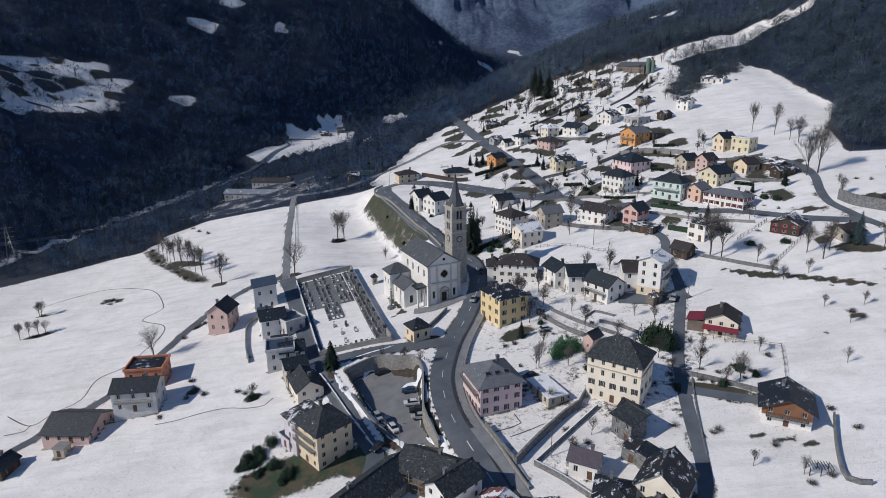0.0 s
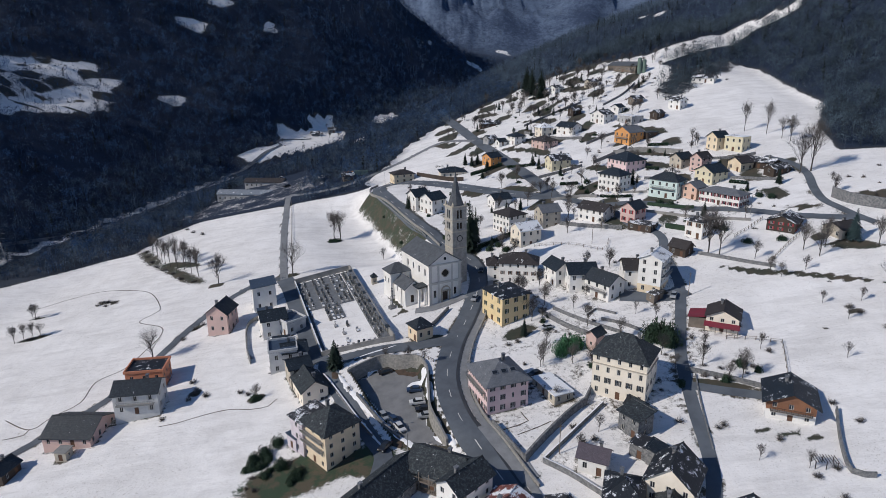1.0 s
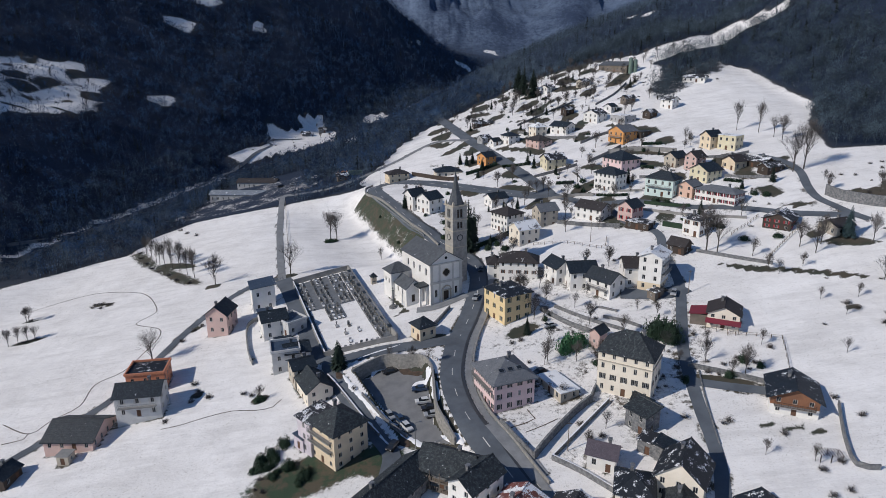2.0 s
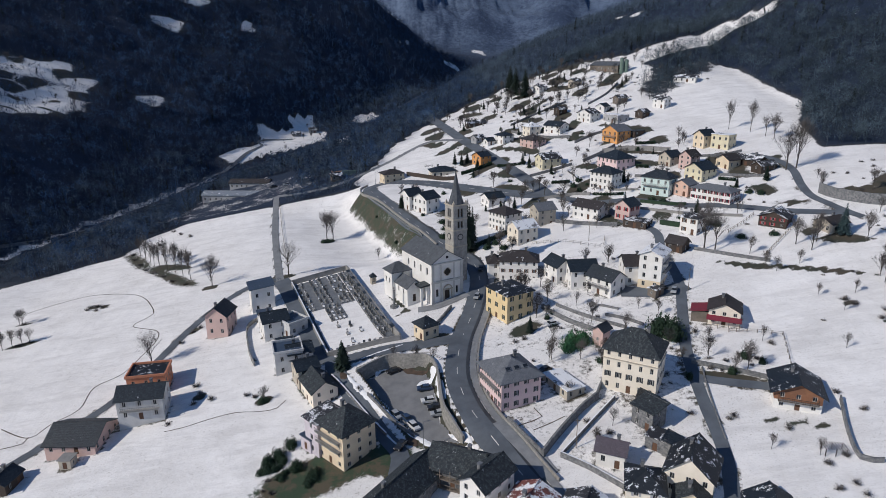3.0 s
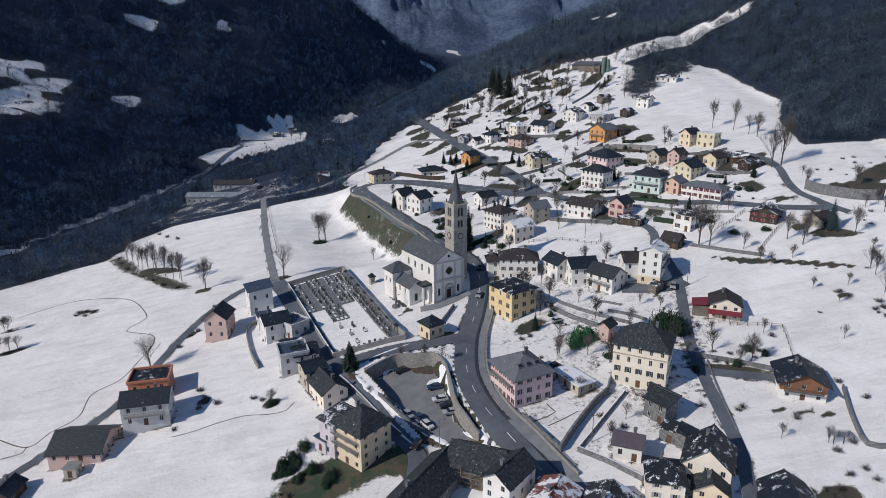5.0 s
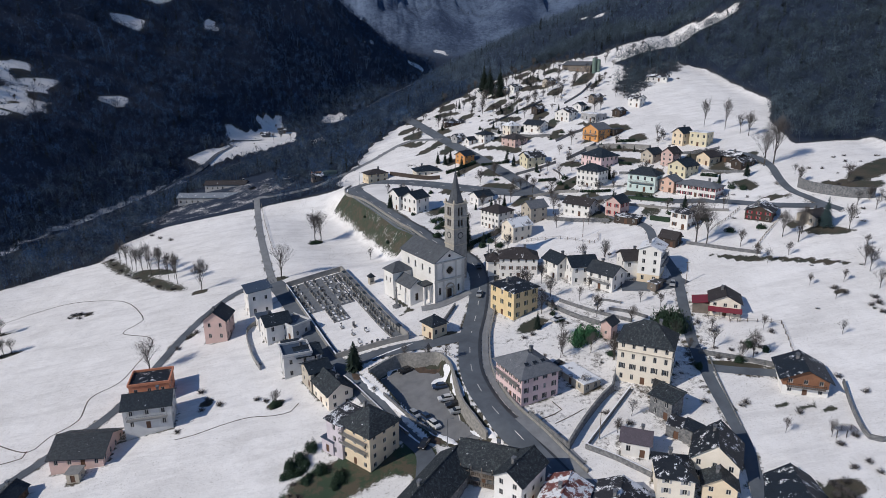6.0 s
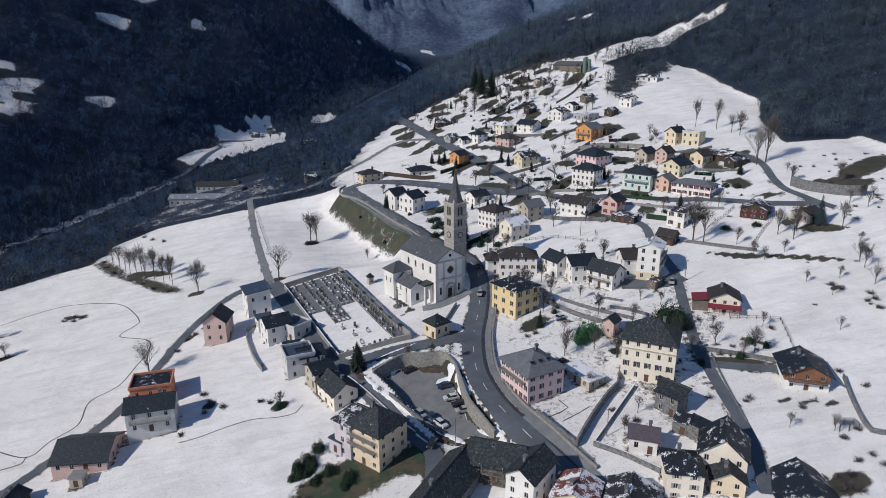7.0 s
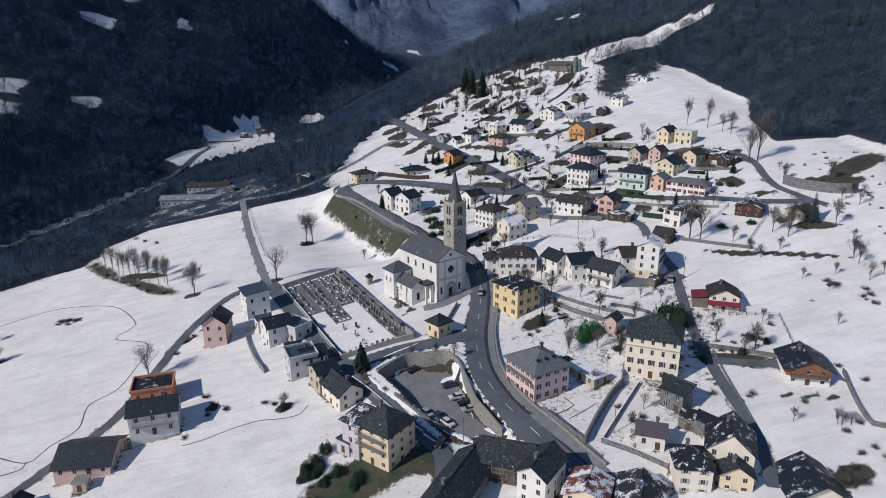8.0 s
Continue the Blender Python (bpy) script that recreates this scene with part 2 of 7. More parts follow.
def smooth(a, b, v):
    t = np.clip((v - a) / (b - a), 0, 1)
    return t * t * (3 - 2 * t)


def outline_distance(x, y, poly):
    """Distance from a polygon's outline, negative inside."""
    d, inside = np.full(np.shape(x), 1e9), np.zeros(np.shape(x), bool)
    for (ax, ay), (bx, by) in zip(poly, poly[1:] + poly[:1]):
        t = np.clip(((x - ax) * (bx - ax) + (y - ay) * (by - ay)) / ((bx - ax) ** 2 + (by - ay) ** 2), 0, 1)
        d = np.minimum(d, np.hypot(x - ax - t * (bx - ax), y - ay - t * (by - ay)))
        if ay != by:
            inside ^= ((ay > y) != (by > y)) & (x < (bx - ax) * (y - ay) / (by - ay) + ax)
    return np.where(inside, -d, d)


def from_river(x, y):
    return x - np.interp(y, RIVER_Y, RIVER_X)


def bank_side(x, y):
    """Metres to the left of the road's outer edge on the church bank."""
    return np.interp(y, [40, 66, 92, 128], [5, -3, -14, -27]) - x


def spline(t):
    t = np.abs(t)
    return np.where(t < 1, (4 - 6 * t * t + 3 * t**3) / 6, np.where(t < 2, (2 - t) ** 3 / 6, 0))


def bare_slope(x, y):
    """Height of the land."""
    x, y = np.asarray(x, float), np.asarray(y, float)
    d = from_river(x, y)
    toe = 24 * smooth(230, 340, y) * (1 - smooth(520, 640, y))
    left, right = np.clip(-d - 12 - toe, 0, np.interp(y, [350, 600], [520, 215])), np.maximum(0, d - 12)
    foot = np.maximum(0, x - 205 - 0.3 * np.maximum(0, y - 230))
    spur = (1 - 0.92 * smooth(690, 800, y)) * np.interp(y, [300, 430, 640], [0.55, 0.62, 0.82])
    z = np.interp(y, RIVER_Y, RIVER_Z) + spur * left + 0.14 * np.clip(-d - 12, 0, toe) + 6 * (1 - np.exp(-right / 18))
    z = z + 0.11 * np.minimum(right, 420) + 0.42 * foot + 0.45 * np.maximum(0, y - 890 - 0.2 * np.abs(x - 150))
    shoulder = smooth(330, 470, y) * (1 - smooth(570, 700, y))
    z = z + shoulder * np.interp(right, [0, 20, 60, 110, 160, 200, 400], [0, 2, 17, 34, 48, 57, 90])
    s, w = bank_side(x, y), smooth(38, 60, y) * (1 - smooth(118, 140, y))
    z = z + w * np.where(s > 0, (3.5 - 11 * smooth(1, 13, s)) * np.exp(-((np.maximum(s - 13, 0) / 28) ** 2)), 3.5 * np.exp(-((s / 18) ** 2)))
    q, m = outline_distance(x, y, PARK), smooth(-14, -4, (x + 16) * 0.6 + (y + 40) * 0.8)
    rim, inner = 2.2 * m * np.exp(-((q / 14) ** 2)) - 1.5 * np.exp(-((q / 5) ** 2)) * (1 - m), smooth(0.6, -0.8, q)
    z = z - 1.5 * inner + rim * (1 - inner)
    u, v = np.clip((x + 240) / 65, 0, 7), np.clip((y + 200) / 65, 0, 8)
    hill = sum(RELIEF[j, i] * spline(u - i) * spline(v - j) for i in range(8) for j in range(9))
    return z + hill * smooth(5, 70, d) * (1 - smooth(300, 460, y))


def ground(x, y):
    """The land with the mown terraces across the river, flatter than the slope."""
    z = bare_slope(x, y)
    if np.min(from_river(np.asarray(x, float), np.asarray(y, float))) < -5:
        for poly in CLEARINGS:
            cx, cy = np.mean(poly, axis=0)
            w = 0.55 * smooth(8, -8, outline_distance(np.asarray(x, float), np.asarray(y, float), poly))
            z = z + w * (bare_slope(cx, cy) - z)
    return z


def gz(x, y):
    return float(ground(x, y))


# snow lies in the fields, not under the woods
TERRACES = [[(-297.8, 269.5), (-284.7, 286.3), (-265.9, 302.9), (-246.5, 318.0), (-241.7, 310.2), (-254.1, 292.6), (-269.4, 276.9), (-281.7, 265.3), (-291.8, 257.8)],
            [(-252.1, 287.7), (-240.2, 306.2), (-228.7, 312.6), (-225.3, 297.3), (-233.3, 287.8), (-244.6, 278.7)],
            [(-278.9, 232.3), (-263.8, 249.4), (-256.8, 264.7), (-243.4, 275.7), (-227.2, 281.8), (-221.3, 271.1), (-228.9, 249.1), (-243.1, 241.4), (-254.5, 236.6), (-261.5, 223.1), (-274.5, 223.3)]]
HIGH_MEADOWS = [[(-222.3, 418.0), (-206.2, 439.1), (-195.4, 435.0), (-189.7, 421.3), (-200.3, 406.1), (-213.8, 404.4)],
                [(-158.7, 480.0), (-146.9, 488.9), (-144.6, 475.2), (-151.5, 469.5)],
                [(-204.3, 473.8), (-183.1, 496.1), (-183.1, 470.6), (-195.4, 456.8)],
                [(-202.5, 323.2), (-193.2, 329.9), (-185.0, 326.3), (-190.5, 313.2), (-199.0, 314.2)],
                [(57.3, 696.9), (72.6, 720.7), (89.0, 712.7), (81.6, 695.9), (65.3, 686.2)],
                [(-2.2, 639.1), (12.6, 662.0), (16.3, 652.7), (4.4, 633.6)]]
RIVER_MEADOWS = [[(-99.1, 391.4), (-85.7, 403.5), (-77.8, 393.5), (-70.1, 376.5), (-69.7, 357.6), (-84.6, 337.8), (-111.7, 309.1), (-133.5, 281.4), (-144.9, 280.2), (-139.8, 294.0),
                  (-131.5, 315.5), (-121.2, 329.8), (-120.5, 340.9), (-125.8, 348.9), (-122.6, 357.5), (-109.9, 361.8), (-102.1, 373.7)],
                 [(-51.1, 414.9), (-44.1, 446.9), (-30.4, 455.3), (-23.7, 434.3), (-35.3, 414.3)],
                 [(-4.5, 477.1), (4.9, 494.6), (11.2, 475.8), (3.5, 457.5)],
                 [(29.5, 548.9), (55.8, 586.4), (50.0, 510.0), (33.3, 511.9)]]
CLEARINGS = TERRACES + HIGH_MEADOWS + RIVER_MEADOWS
LOW_GROWTH = [(-69, 374), (-38, 400), (-20, 410), (-30, 330), (-75, 262), (-120, 250), (-150, 262), (-144.9, 280), (-111.7, 309)]
BARE = [(69.0, -99.3, 7, 3.5, 10), (121.5, -46.7, 2.5, 1.5, 0), (116.6, -36.9, 2.5, 1.2, 10), (70.5, -57.6, 10, 1.6, -20), (78, -76, 12, 1.3, -22), (115, -17, 29, 2.0, -30), (99, -9, 10, 1.8, -40), (136, -6, 11, 3.6, -22),
        (128, 2, 5, 2.5, -40), (166, 19, 16, 5.0, -8), (186, 31, 26, 7.0, 22), (161, 24, 8, 4.0, -30), (-11.5, 6.5, 9, 1.2, 116), (-9.5, -1.5, 4, 1.2, 26), (136, 24, 6, 2.2, -30), (-30.3, -69.4, 19, 8.5, 14), (-15.4, -68.0, 9, 6, 20), (-110, 79, 14, 3.5, -25), (-86, 50, 4.5, 2.5, 0), (-42.5, 87, 5, 3, 30),
        (-54.3, 47.5, 4, 2.5, 0), (-149, 28, 8, 2.2, 10), (-131, 51, 8, 2.2, -15), (-158, 47, 4, 2, 0), (-82, 14, 3, 1.8, 20), (-77, 19, 3, 1.8, 0), (-49, -37, 3.4, 2.4, 20), (-68.7, -29, 2.5, 2.0, 0), (152, 66, 10, 3, 30), (26, -24, 5, 2.4, 30),
        (-37, -34, 4, 8, 20), (-47, -6, 3, 8, 20), (0, -22, 4, 2, 20), (33, 121, 9, 1.6, 20), (72, 148, 12, 2.0, -30), (92, 146, 9, 1.6, -20)]


FOREST_RIGHT = [(154.8, 237.9), (189.1, 244.8), (229.7, 262.0), (253.6, 254.9)] + [(330, 330), (560, 420), (560, 40)] + [(209.9, 42.3), (208.5, 62.2)] + [(174.3, 68.6), (186.9, 107.6), (207.7, 137.2), (205.7, 202.3), (192.9, 219.8), (166.7, 209.9)]
GROVE = [(156.3, 229.4), (189.7, 236.2), (222.4, 252.5), (236.3, 240.5), (248.0, 227.2), (234.2, 191.1), (216.4, 189.7), (209.7, 208.6), (200.3, 211.1), (185.3, 201.9), (168.4, 188.2), (152.8, 177.1), (136.3, 161.9), (140.3, 192.3)]
OPENINGS = [[(120.0, 880.0), (134.0, 890.0), (150.0, 871.3), (143.5, 855.3)], [(214.0, 470.0), (234.1, 452.6), (232.5, 445.7), (211.7, 460.7)],
            [(-52.4, 288.2), (-42.7, 286.2), (-40.7, 267.4), (-49.9, 266.8)]]
THICKET = [(-140.5, 102.4), (-130.5, 86.7), (-115.5, 72.2), (-102.8, 58.3), (-92.6, 53.1), (-90.0, 56.2), (-100.9, 66.9), (-119.0, 85.0), (-136.0, 108.0), (-138.5, 121.6)]
FAR_EDGE = [(60.0, 290.0), (90.0, 296.0), (110.6, 293.6), (127.4, 277.3), (156.4, 253.4), (192.2, 261.7), (227.4, 282.8), (257.8, 255.2)]


def patch(x, y, px, py, rx, ry, turn):
    c, s = math.cos(radians(turn)), math.sin(radians(turn))
    u, v = (x - px) * c + (y - py) * s, -(x - px) * s + (y - py) * c
    return np.hypot(u / rx, v / ry)


def from_clearing(x, y):
    return np.minimum.reduce([outline_distance(x, y, c) for c in CLEARINGS])


def woodland(x, y):
    d = from_river(x, y)
    w = smooth(2, -8, d)
    wave = 0.20 * np.sin(x * 0.13 + 1.9 * np.sin(y * 0.09)) + 0.16 * np.sin(y * 0.21 - x * 0.17) + 0.10 * np.sin(x * 0.47 + y * 0.39)
    w = w * smooth(-3, 2, from_clearing(x, y) + 11 * wave) * (0.45 + 0.55 * smooth(0.8, 1.1, patch(x, y, -262, 268, 46, 34, 45)))
    edge = np.interp(x, [-230, -194, -175, -154, -141, -138, -118, -74, -30], [55, 76, 88, 99, 102, 120, 135, 138, 150])
    bankside = smooth(0, 6, y - edge) * (x < -28) * (d > -10)
    upper = smooth(0, 8, np.interp(y, [140, 172, 205, 217, 241, 250, 260, 275, 285, 330, 369, 400, 500, 700], [-28, -18, -8, -4, 10, 22, 30, 48, 70, 90, 102, 118, 150, 200]) + 14 * wave - x) * (y > 138)
    q = outline_distance(x, y, FOREST_RIGHT)
    right = smooth(2, -6, q)
    grove = 0.62 * smooth(4, -8, outline_distance(x, y, GROVE) + 14 * wave)
    beyond = smooth(0, 10, y - np.interp(x, [c[0] for c in FAR_EDGE], [c[1] for c in FAR_EDGE])) * (d > -6)
    glade = smooth(-3, 2, np.minimum.reduce([outline_distance(x, y, o) for o in OPENINGS + RIVER_MEADOWS]) + 9 * wave)
    return glade * np.clip(np.maximum.reduce([w, 0.85 * bankside, upper * (d > -6), right, grove, beyond]), 0, 1)


def snowiness(x, y):
    d = from_river(x, y)
    s = 0.97 - 1.0 * woodland(x, y)
    for c in BARE:
        s = np.minimum(s, 0.22 + 0.75 * smooth(0.45, 1.3, patch(x, y, *c)))
    b = bank_side(x, y)
    s = np.where((b > 1) & (b < 16) & (y > 52) & (y < 122), np.minimum(s, 0.33 + 0.60 * smooth(7, 15, b)), s)
    s = np.where((patch(x, y, -262, 268, 44, 32, 45) < 1) & (d < -40), np.maximum(s, 0.38), s)
    rows = np.sin(0.34 * (0.45 * x + 0.89 * y) + 1.6 * np.sin(0.07 * (x - y)))
    s = s - 0.70 * smooth(0.74, 0.95, rows) * (patch(x, y, -262, 268, 50, 38, 45) < 1)
    village = (1 - smooth(60, 80, np.abs(x - 75))) * smooth(14, 40, y) * (1 - smooth(290, 320, y)) * smooth(0.9, 1.2, patch(x, y, 168, 152, 42, 62, 20))
    clump = np.sin(x * 0.21 + 1.7 * np.sin(y * 0.13)) * np.sin(y * 0.17 + 1.4 * np.sin(x * 0.11))
    village = village * smooth(0.9, 1.25, patch(x, y, 54, 24, 21, 12, -30))
    s = s - village * (0.10 + 0.62 * smooth(0.10, 0.65, clump) + 0.22 * smooth(165, 215, y))
    gardens = smooth(1.25, 0.8, patch(x, y, 40, -30, 40, 55, -20))
    s = np.where((d > -15) & (d < -6) & (y > 90) & (y < 262), np.maximum(s, 0.60), s)
    s = np.where((patch(x, y, -98, 165, 46, 26, 20) < 1) & (d > 8) & (y > 140), 0.40, s)
    s = np.minimum(s, 0.30 + 0.67 * smooth(-3.5, 4.5, outline_distance(x, y, THICKET)))
    lot = outline_distance(x, y, PARK)
    s = np.where((lot > -1.4) & (lot < 1.2), np.minimum(s, 0.30), s)
    return s - 0.38 * gardens


def mesh(name, verts, faces, mats, smooth_shade=False):
    me = bpy.data.meshes.new(name)
    me.from_pydata([tuple(v) for v in verts], [], faces)
    for m in mats if isinstance(mats, (list, tuple)) else [mats]:
        me.materials.append(m)
    if smooth_shade:
        me.polygons.foreach_set("use_smooth", [True] * len(me.polygons))
    me.update()
    return me


def steps_to(*pieces):
    return np.unique(np.concatenate([np.arange(a, b, s) for a, b, s in pieces]))


gxs = steps_to((-1500, -400, 60), (-400, -180, 8), (-180, -120, 4), (-120, -26, 2), (-26, 8, 0.5), (8, 120, 2), (120, 220, 4), (220, 420, 12), (420, 1900, 60))
gys = steps_to((-900, -240, 60), (-240, -110, 6), (-110, -70, 2), (-70, -27, 0.5), (-27, 135, 2), (135, 260, 4), (260, 560, 8), (560, 1000, 16), (1000, 2600, 60))
GX, GY = np.meshgrid(gxs, gys)
GZ = ground(GX, GY)
rough = np.array([[noise.fractal(Vector((x * 0.012, y * 0.012, 0)), 1.0, 2.1, 5) for x in gxs] for y in gys])
gully = np.abs(np.sin(GY * 0.055 + 1.5 * np.sin(GX * 0.021) + 0.012 * GX)) ** 0.7
GZ = GZ + (rough * 11.0 + gully * 5.0) * smooth(-25, -80, from_river(GX, GY)) * smooth(0, 30, from_clearing(GX, GY)) + (rough * 11.0 + gully * 5.0) * smooth(225, 300, GX) + rough * 60 * smooth(900, 1150, GY)
nx = len(gxs)
faces = [(j * nx + i, j * nx + i + 1, (j + 1) * nx + i + 1, (j + 1) * nx + i) for j in range(len(gys) - 1) for i in range(nx - 1)]
land = mesh("ground", np.stack([GX.ravel(), GY.ravel(), GZ.ravel()], 1), faces, GROUND, True)
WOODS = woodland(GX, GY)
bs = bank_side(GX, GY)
# "far" masks where the painted haze blue takes over
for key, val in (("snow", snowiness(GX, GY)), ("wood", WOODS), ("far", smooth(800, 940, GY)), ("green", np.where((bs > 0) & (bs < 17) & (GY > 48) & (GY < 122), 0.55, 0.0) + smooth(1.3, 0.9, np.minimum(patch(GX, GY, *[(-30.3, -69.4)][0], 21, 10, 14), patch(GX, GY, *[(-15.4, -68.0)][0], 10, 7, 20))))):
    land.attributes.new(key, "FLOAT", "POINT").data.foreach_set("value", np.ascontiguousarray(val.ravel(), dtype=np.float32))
tagged(new("ground", land), "snow-covered valley floor and wooded slopes", "ground", kind="structure")


# ---- shared builders ----
def part(name, me, parent, label="", m=None):
    ob = new(name, me)
    ob.parent = parent
    if m is not None:
        ob.matrix_local = m
    if label:
        ob["label"] = label
    return ob


class Shape:
    """Collects faces for one mesh."""

    def __init__(self):
        self.v, self.f, self.mi = [], [], []

    def face(self, pts, mi=0):
        n = len(self.v)
        self.v += [tuple(p) for p in pts]
        self.f.append(tuple(range(n, n + len(pts))))
        self.mi.append(mi)

    def box(self, x0, y0, z0, x1, y1, z1, mi=0):
        c = [(x0, y0, z0), (x1, y0, z0), (x1, y1, z0), (x0, y1, z0), (x0, y0, z1), (x1, y0, z1), (x1, y1, z1), (x0, y1, z1)]
        n = len(self.v)
        self.v += c
        for q in ((0, 3, 2, 1), (4, 5, 6, 7), (0, 1, 5, 4), (1, 2, 6, 5), (2, 3, 7, 6), (3, 0, 4, 7)):
            self.f.append(tuple(n + i for i in q))
            self.mi.append(mi)

    def tube(self, a, b, ra, rb, n=4, mi=0):
        a, b = Vector(a), Vector(b)
        d = (b - a).normalized()
        u = d.orthogonal().normalized()
        w = d.cross(u)
        k = len(self.v)
        for c, r in ((a, ra), (b, rb)):
            self.v += [tuple(c + r * (math.cos(6.2832 * i / n) * u + math.sin(6.2832 * i / n) * w)) for i in range(n)]
        for i in range(n):
            j = (i + 1) % n
            self.f.append((k + i, k + j, k + n + j, k + n + i))
            self.mi.append(mi)
        self.f.append(tuple(k + n + i for i in range(n)))
        self.mi.append(mi)

    def slab(self, tops, t, mi=0):
        """Closed slab from its upper faces (lists of points), t thick downwards."""
        ids, up, edges = {}, [], {}
        for f in tops:
            row = []
            for p in f:
                key = tuple(round(c, 4) for c in p)
                row.append(ids.setdefault(key, len(ids)))
            up.append(row)
        pts, n = list(ids), len(ids)
        k = len(self.v)
        self.v += pts + [(x, y, z - t) for x, y, z in pts]
        for row in up:
            self.f.append(tuple(k + i for i in row))
            self.f.append(tuple(k + n + i for i in reversed(row)))
            self.mi += [mi, mi]
            for a, b in zip(row, row[1:] + row[:1]):
                if (b, a) in edges:
                    edges.pop((b, a))
                else:
                    edges[(a, b)] = 1
        for a, b in edges:
            self.f.append((k + b, k + a, k + n + a, k + n + b))
            self.mi.append(mi)

    def done(self, name, mats, smooth_shade=False):
        me = mesh(name, self.v, self.f, mats, smooth_shade)
        if any(self.mi):
            me.polygons.foreach_set("material_index", self.mi)
        return me


def wall_face(sh, o, u, length, z0, z1, holes, depth=0.16, mi=0):
    """An upright wall from o along the unit vector u, its outside on the right of u, with real openings."""
    n = (u[1], -u[0])
    xs = sorted({0.0, length} | {h[0] for h in holes} | {h[1] for h in holes})
    zs = sorted({z0, z1} | {h[2] for h in holes} | {h[3] for h in holes})

    def at(s, z, k=0.0):
        return (o[0] + u[0] * s - n[0] * k, o[1] + u[1] * s - n[1] * k, z)

    for a, b in zip(xs, xs[1:]):
        for c, d in zip(zs, zs[1:]):
            if not any(h[0] <= a and b <= h[1] and h[2] <= c and d <= h[3] for h in holes):
                sh.face([at(a, c), at(b, c), at(b, d), at(a, d)], mi)
    for a, b, c, d in holes:
        sh.face([at(a, c), at(b, c), at(b, c, depth), at(a, c, depth)], mi)
        sh.face([at(a, d, depth), at(b, d, depth), at(b, d), at(a, d)], mi)
        sh.face([at(a, c, depth), at(a, d, depth), at(a, d), at(a, c)], mi)
        sh.face([at(b, c), at(b, d), at(b, d, depth), at(b, c, depth)], mi)


_cache = {}


def once(key, make):
    if key not in _cache:
        _cache[key] = make()
    return _cache[key]


def frame_mesh(w, h):
    def make():
        s = Shape()
        for x0, z0, x1, z1 in ((-w / 2, 0, -w / 2 + 0.08, h), (w / 2 - 0.08, 0, w / 2, h), (-w / 2 + 0.08, 0, w / 2 - 0.08, 0.08),
                               (-w / 2 + 0.08, h - 0.08, w / 2 - 0.08, h), (-0.035, 0.08, 0.035, h - 0.08)):
            s.box(x0, -0.04, z0, x1, 0.04, z1)
        return s.done("window", FRAME)
    return once(("frame", w, h), make)


def pane_mesh(w, h):
    def make():
        s = Shape()
        s.box(-w / 2 + 0.05, 0.0, 0.05, w / 2 - 0.05, 0.02, h - 0.05)
        return s.done("pane", GLASS)
    return once(("pane", w, h), make)


def leaf_mesh(w, h, m):
    def make():
        s = Shape()
        s.box(-w / 2, -0.05, 0, w / 2, 0, h)
        for i in range(4):
            z = h * (0.12 + 0.22 * i)
            s.box(-w / 2 + 0.06, -0.065, z, w / 2 - 0.06, -0.05, z + h * 0.1)
        return s.done("shutter", m)
    return once(("leaf", w, h, m.name), make)


def door_mesh(w, h, m):
    def make():
        s = Shape()
        s.box(-w / 2, -0.03, 0, w / 2, 0.03, h)
        for z0, z1 in ((0.15, h * 0.45), (h * 0.52, h - 0.15)):
            s.box(-w / 2 + 0.12, -0.045, z0, w / 2 - 0.12, -0.03, z1)
        return s.done("door", m)
    return once(("door", w, h, m.name), make)


def facing(o, u, s, z, inward=0.0):
    """Local pose of a thing in a wall: x along the wall, y inwards."""
    n = (-u[1], u[0])
    return Matrix(((u[0], n[0], 0, o[0] + u[0] * s + n[0] * inward), (u[1], n[1], 0, o[1] + u[1] * s + n[1] * inward), (0, 0, 1, z), (0, 0, 0, 1)))


def roof_tops(kind, ridge, w, d, h, rh, over):
    X, Y = w / 2 + over, d / 2 + over
    drop = over * rh / (min(w, d) / 2) if kind in ("gable", "hip") else 0
    e, t = h - drop + 0.10, h + rh + 0.10
    if kind == "flat":
        return [[(-X, -Y, h + rh), (X, -Y, h + rh), (X, Y, h + rh), (-X, Y, h + rh)]]
    if kind == "shed":
        if ridge == "x":
            return [[(-X, -Y, h + 0.1), (X, -Y, h + 0.1), (X, Y, h + rh), (-X, Y, h + rh)]]
        return [[(-X, -Y, h + 0.1), (X, -Y, h + rh), (X, Y, h + rh), (-X, Y, h + 0.1)]]
    if kind == "gable":
        if ridge == "x":
            e = h - over * rh / (d / 2) + 0.10
            return [[(-X, -Y, e), (X, -Y, e), (X, 0, t), (-X, 0, t)], [(X, Y, e), (-X, Y, e), (-X, 0, t), (X, 0, t)]]
        e = h - over * rh / (w / 2) + 0.10
        return [[(X, -Y, e), (X, Y, e), (0, Y, t), (0, -Y, t)], [(-X, Y, e), (-X, -Y, e), (0, -Y, t), (0, Y, t)]]
    if w >= d:
        r = max(0.4, (w - d) / 2)
        a, b2 = (-r, 0, t), (r, 0, t)
        return [[(-X, -Y, e), (X, -Y, e), b2, a], [(X, Y, e), (-X, Y, e), a, b2], [(X, -Y, e), (X, Y, e), b2], [(-X, Y, e), (-X, -Y, e), a]]
    r = max(0.4, (d - w) / 2)
    a, b2 = (0, -r, t), (0, r, t)
    return [[(X, -Y, e), (X, Y, e), b2, a], [(-X, Y, e), (-X, -Y, e), a, b2], [(-X, -Y, e), (X, -Y, e), a], [(X, Y, e), (-X, Y, e), b2]]


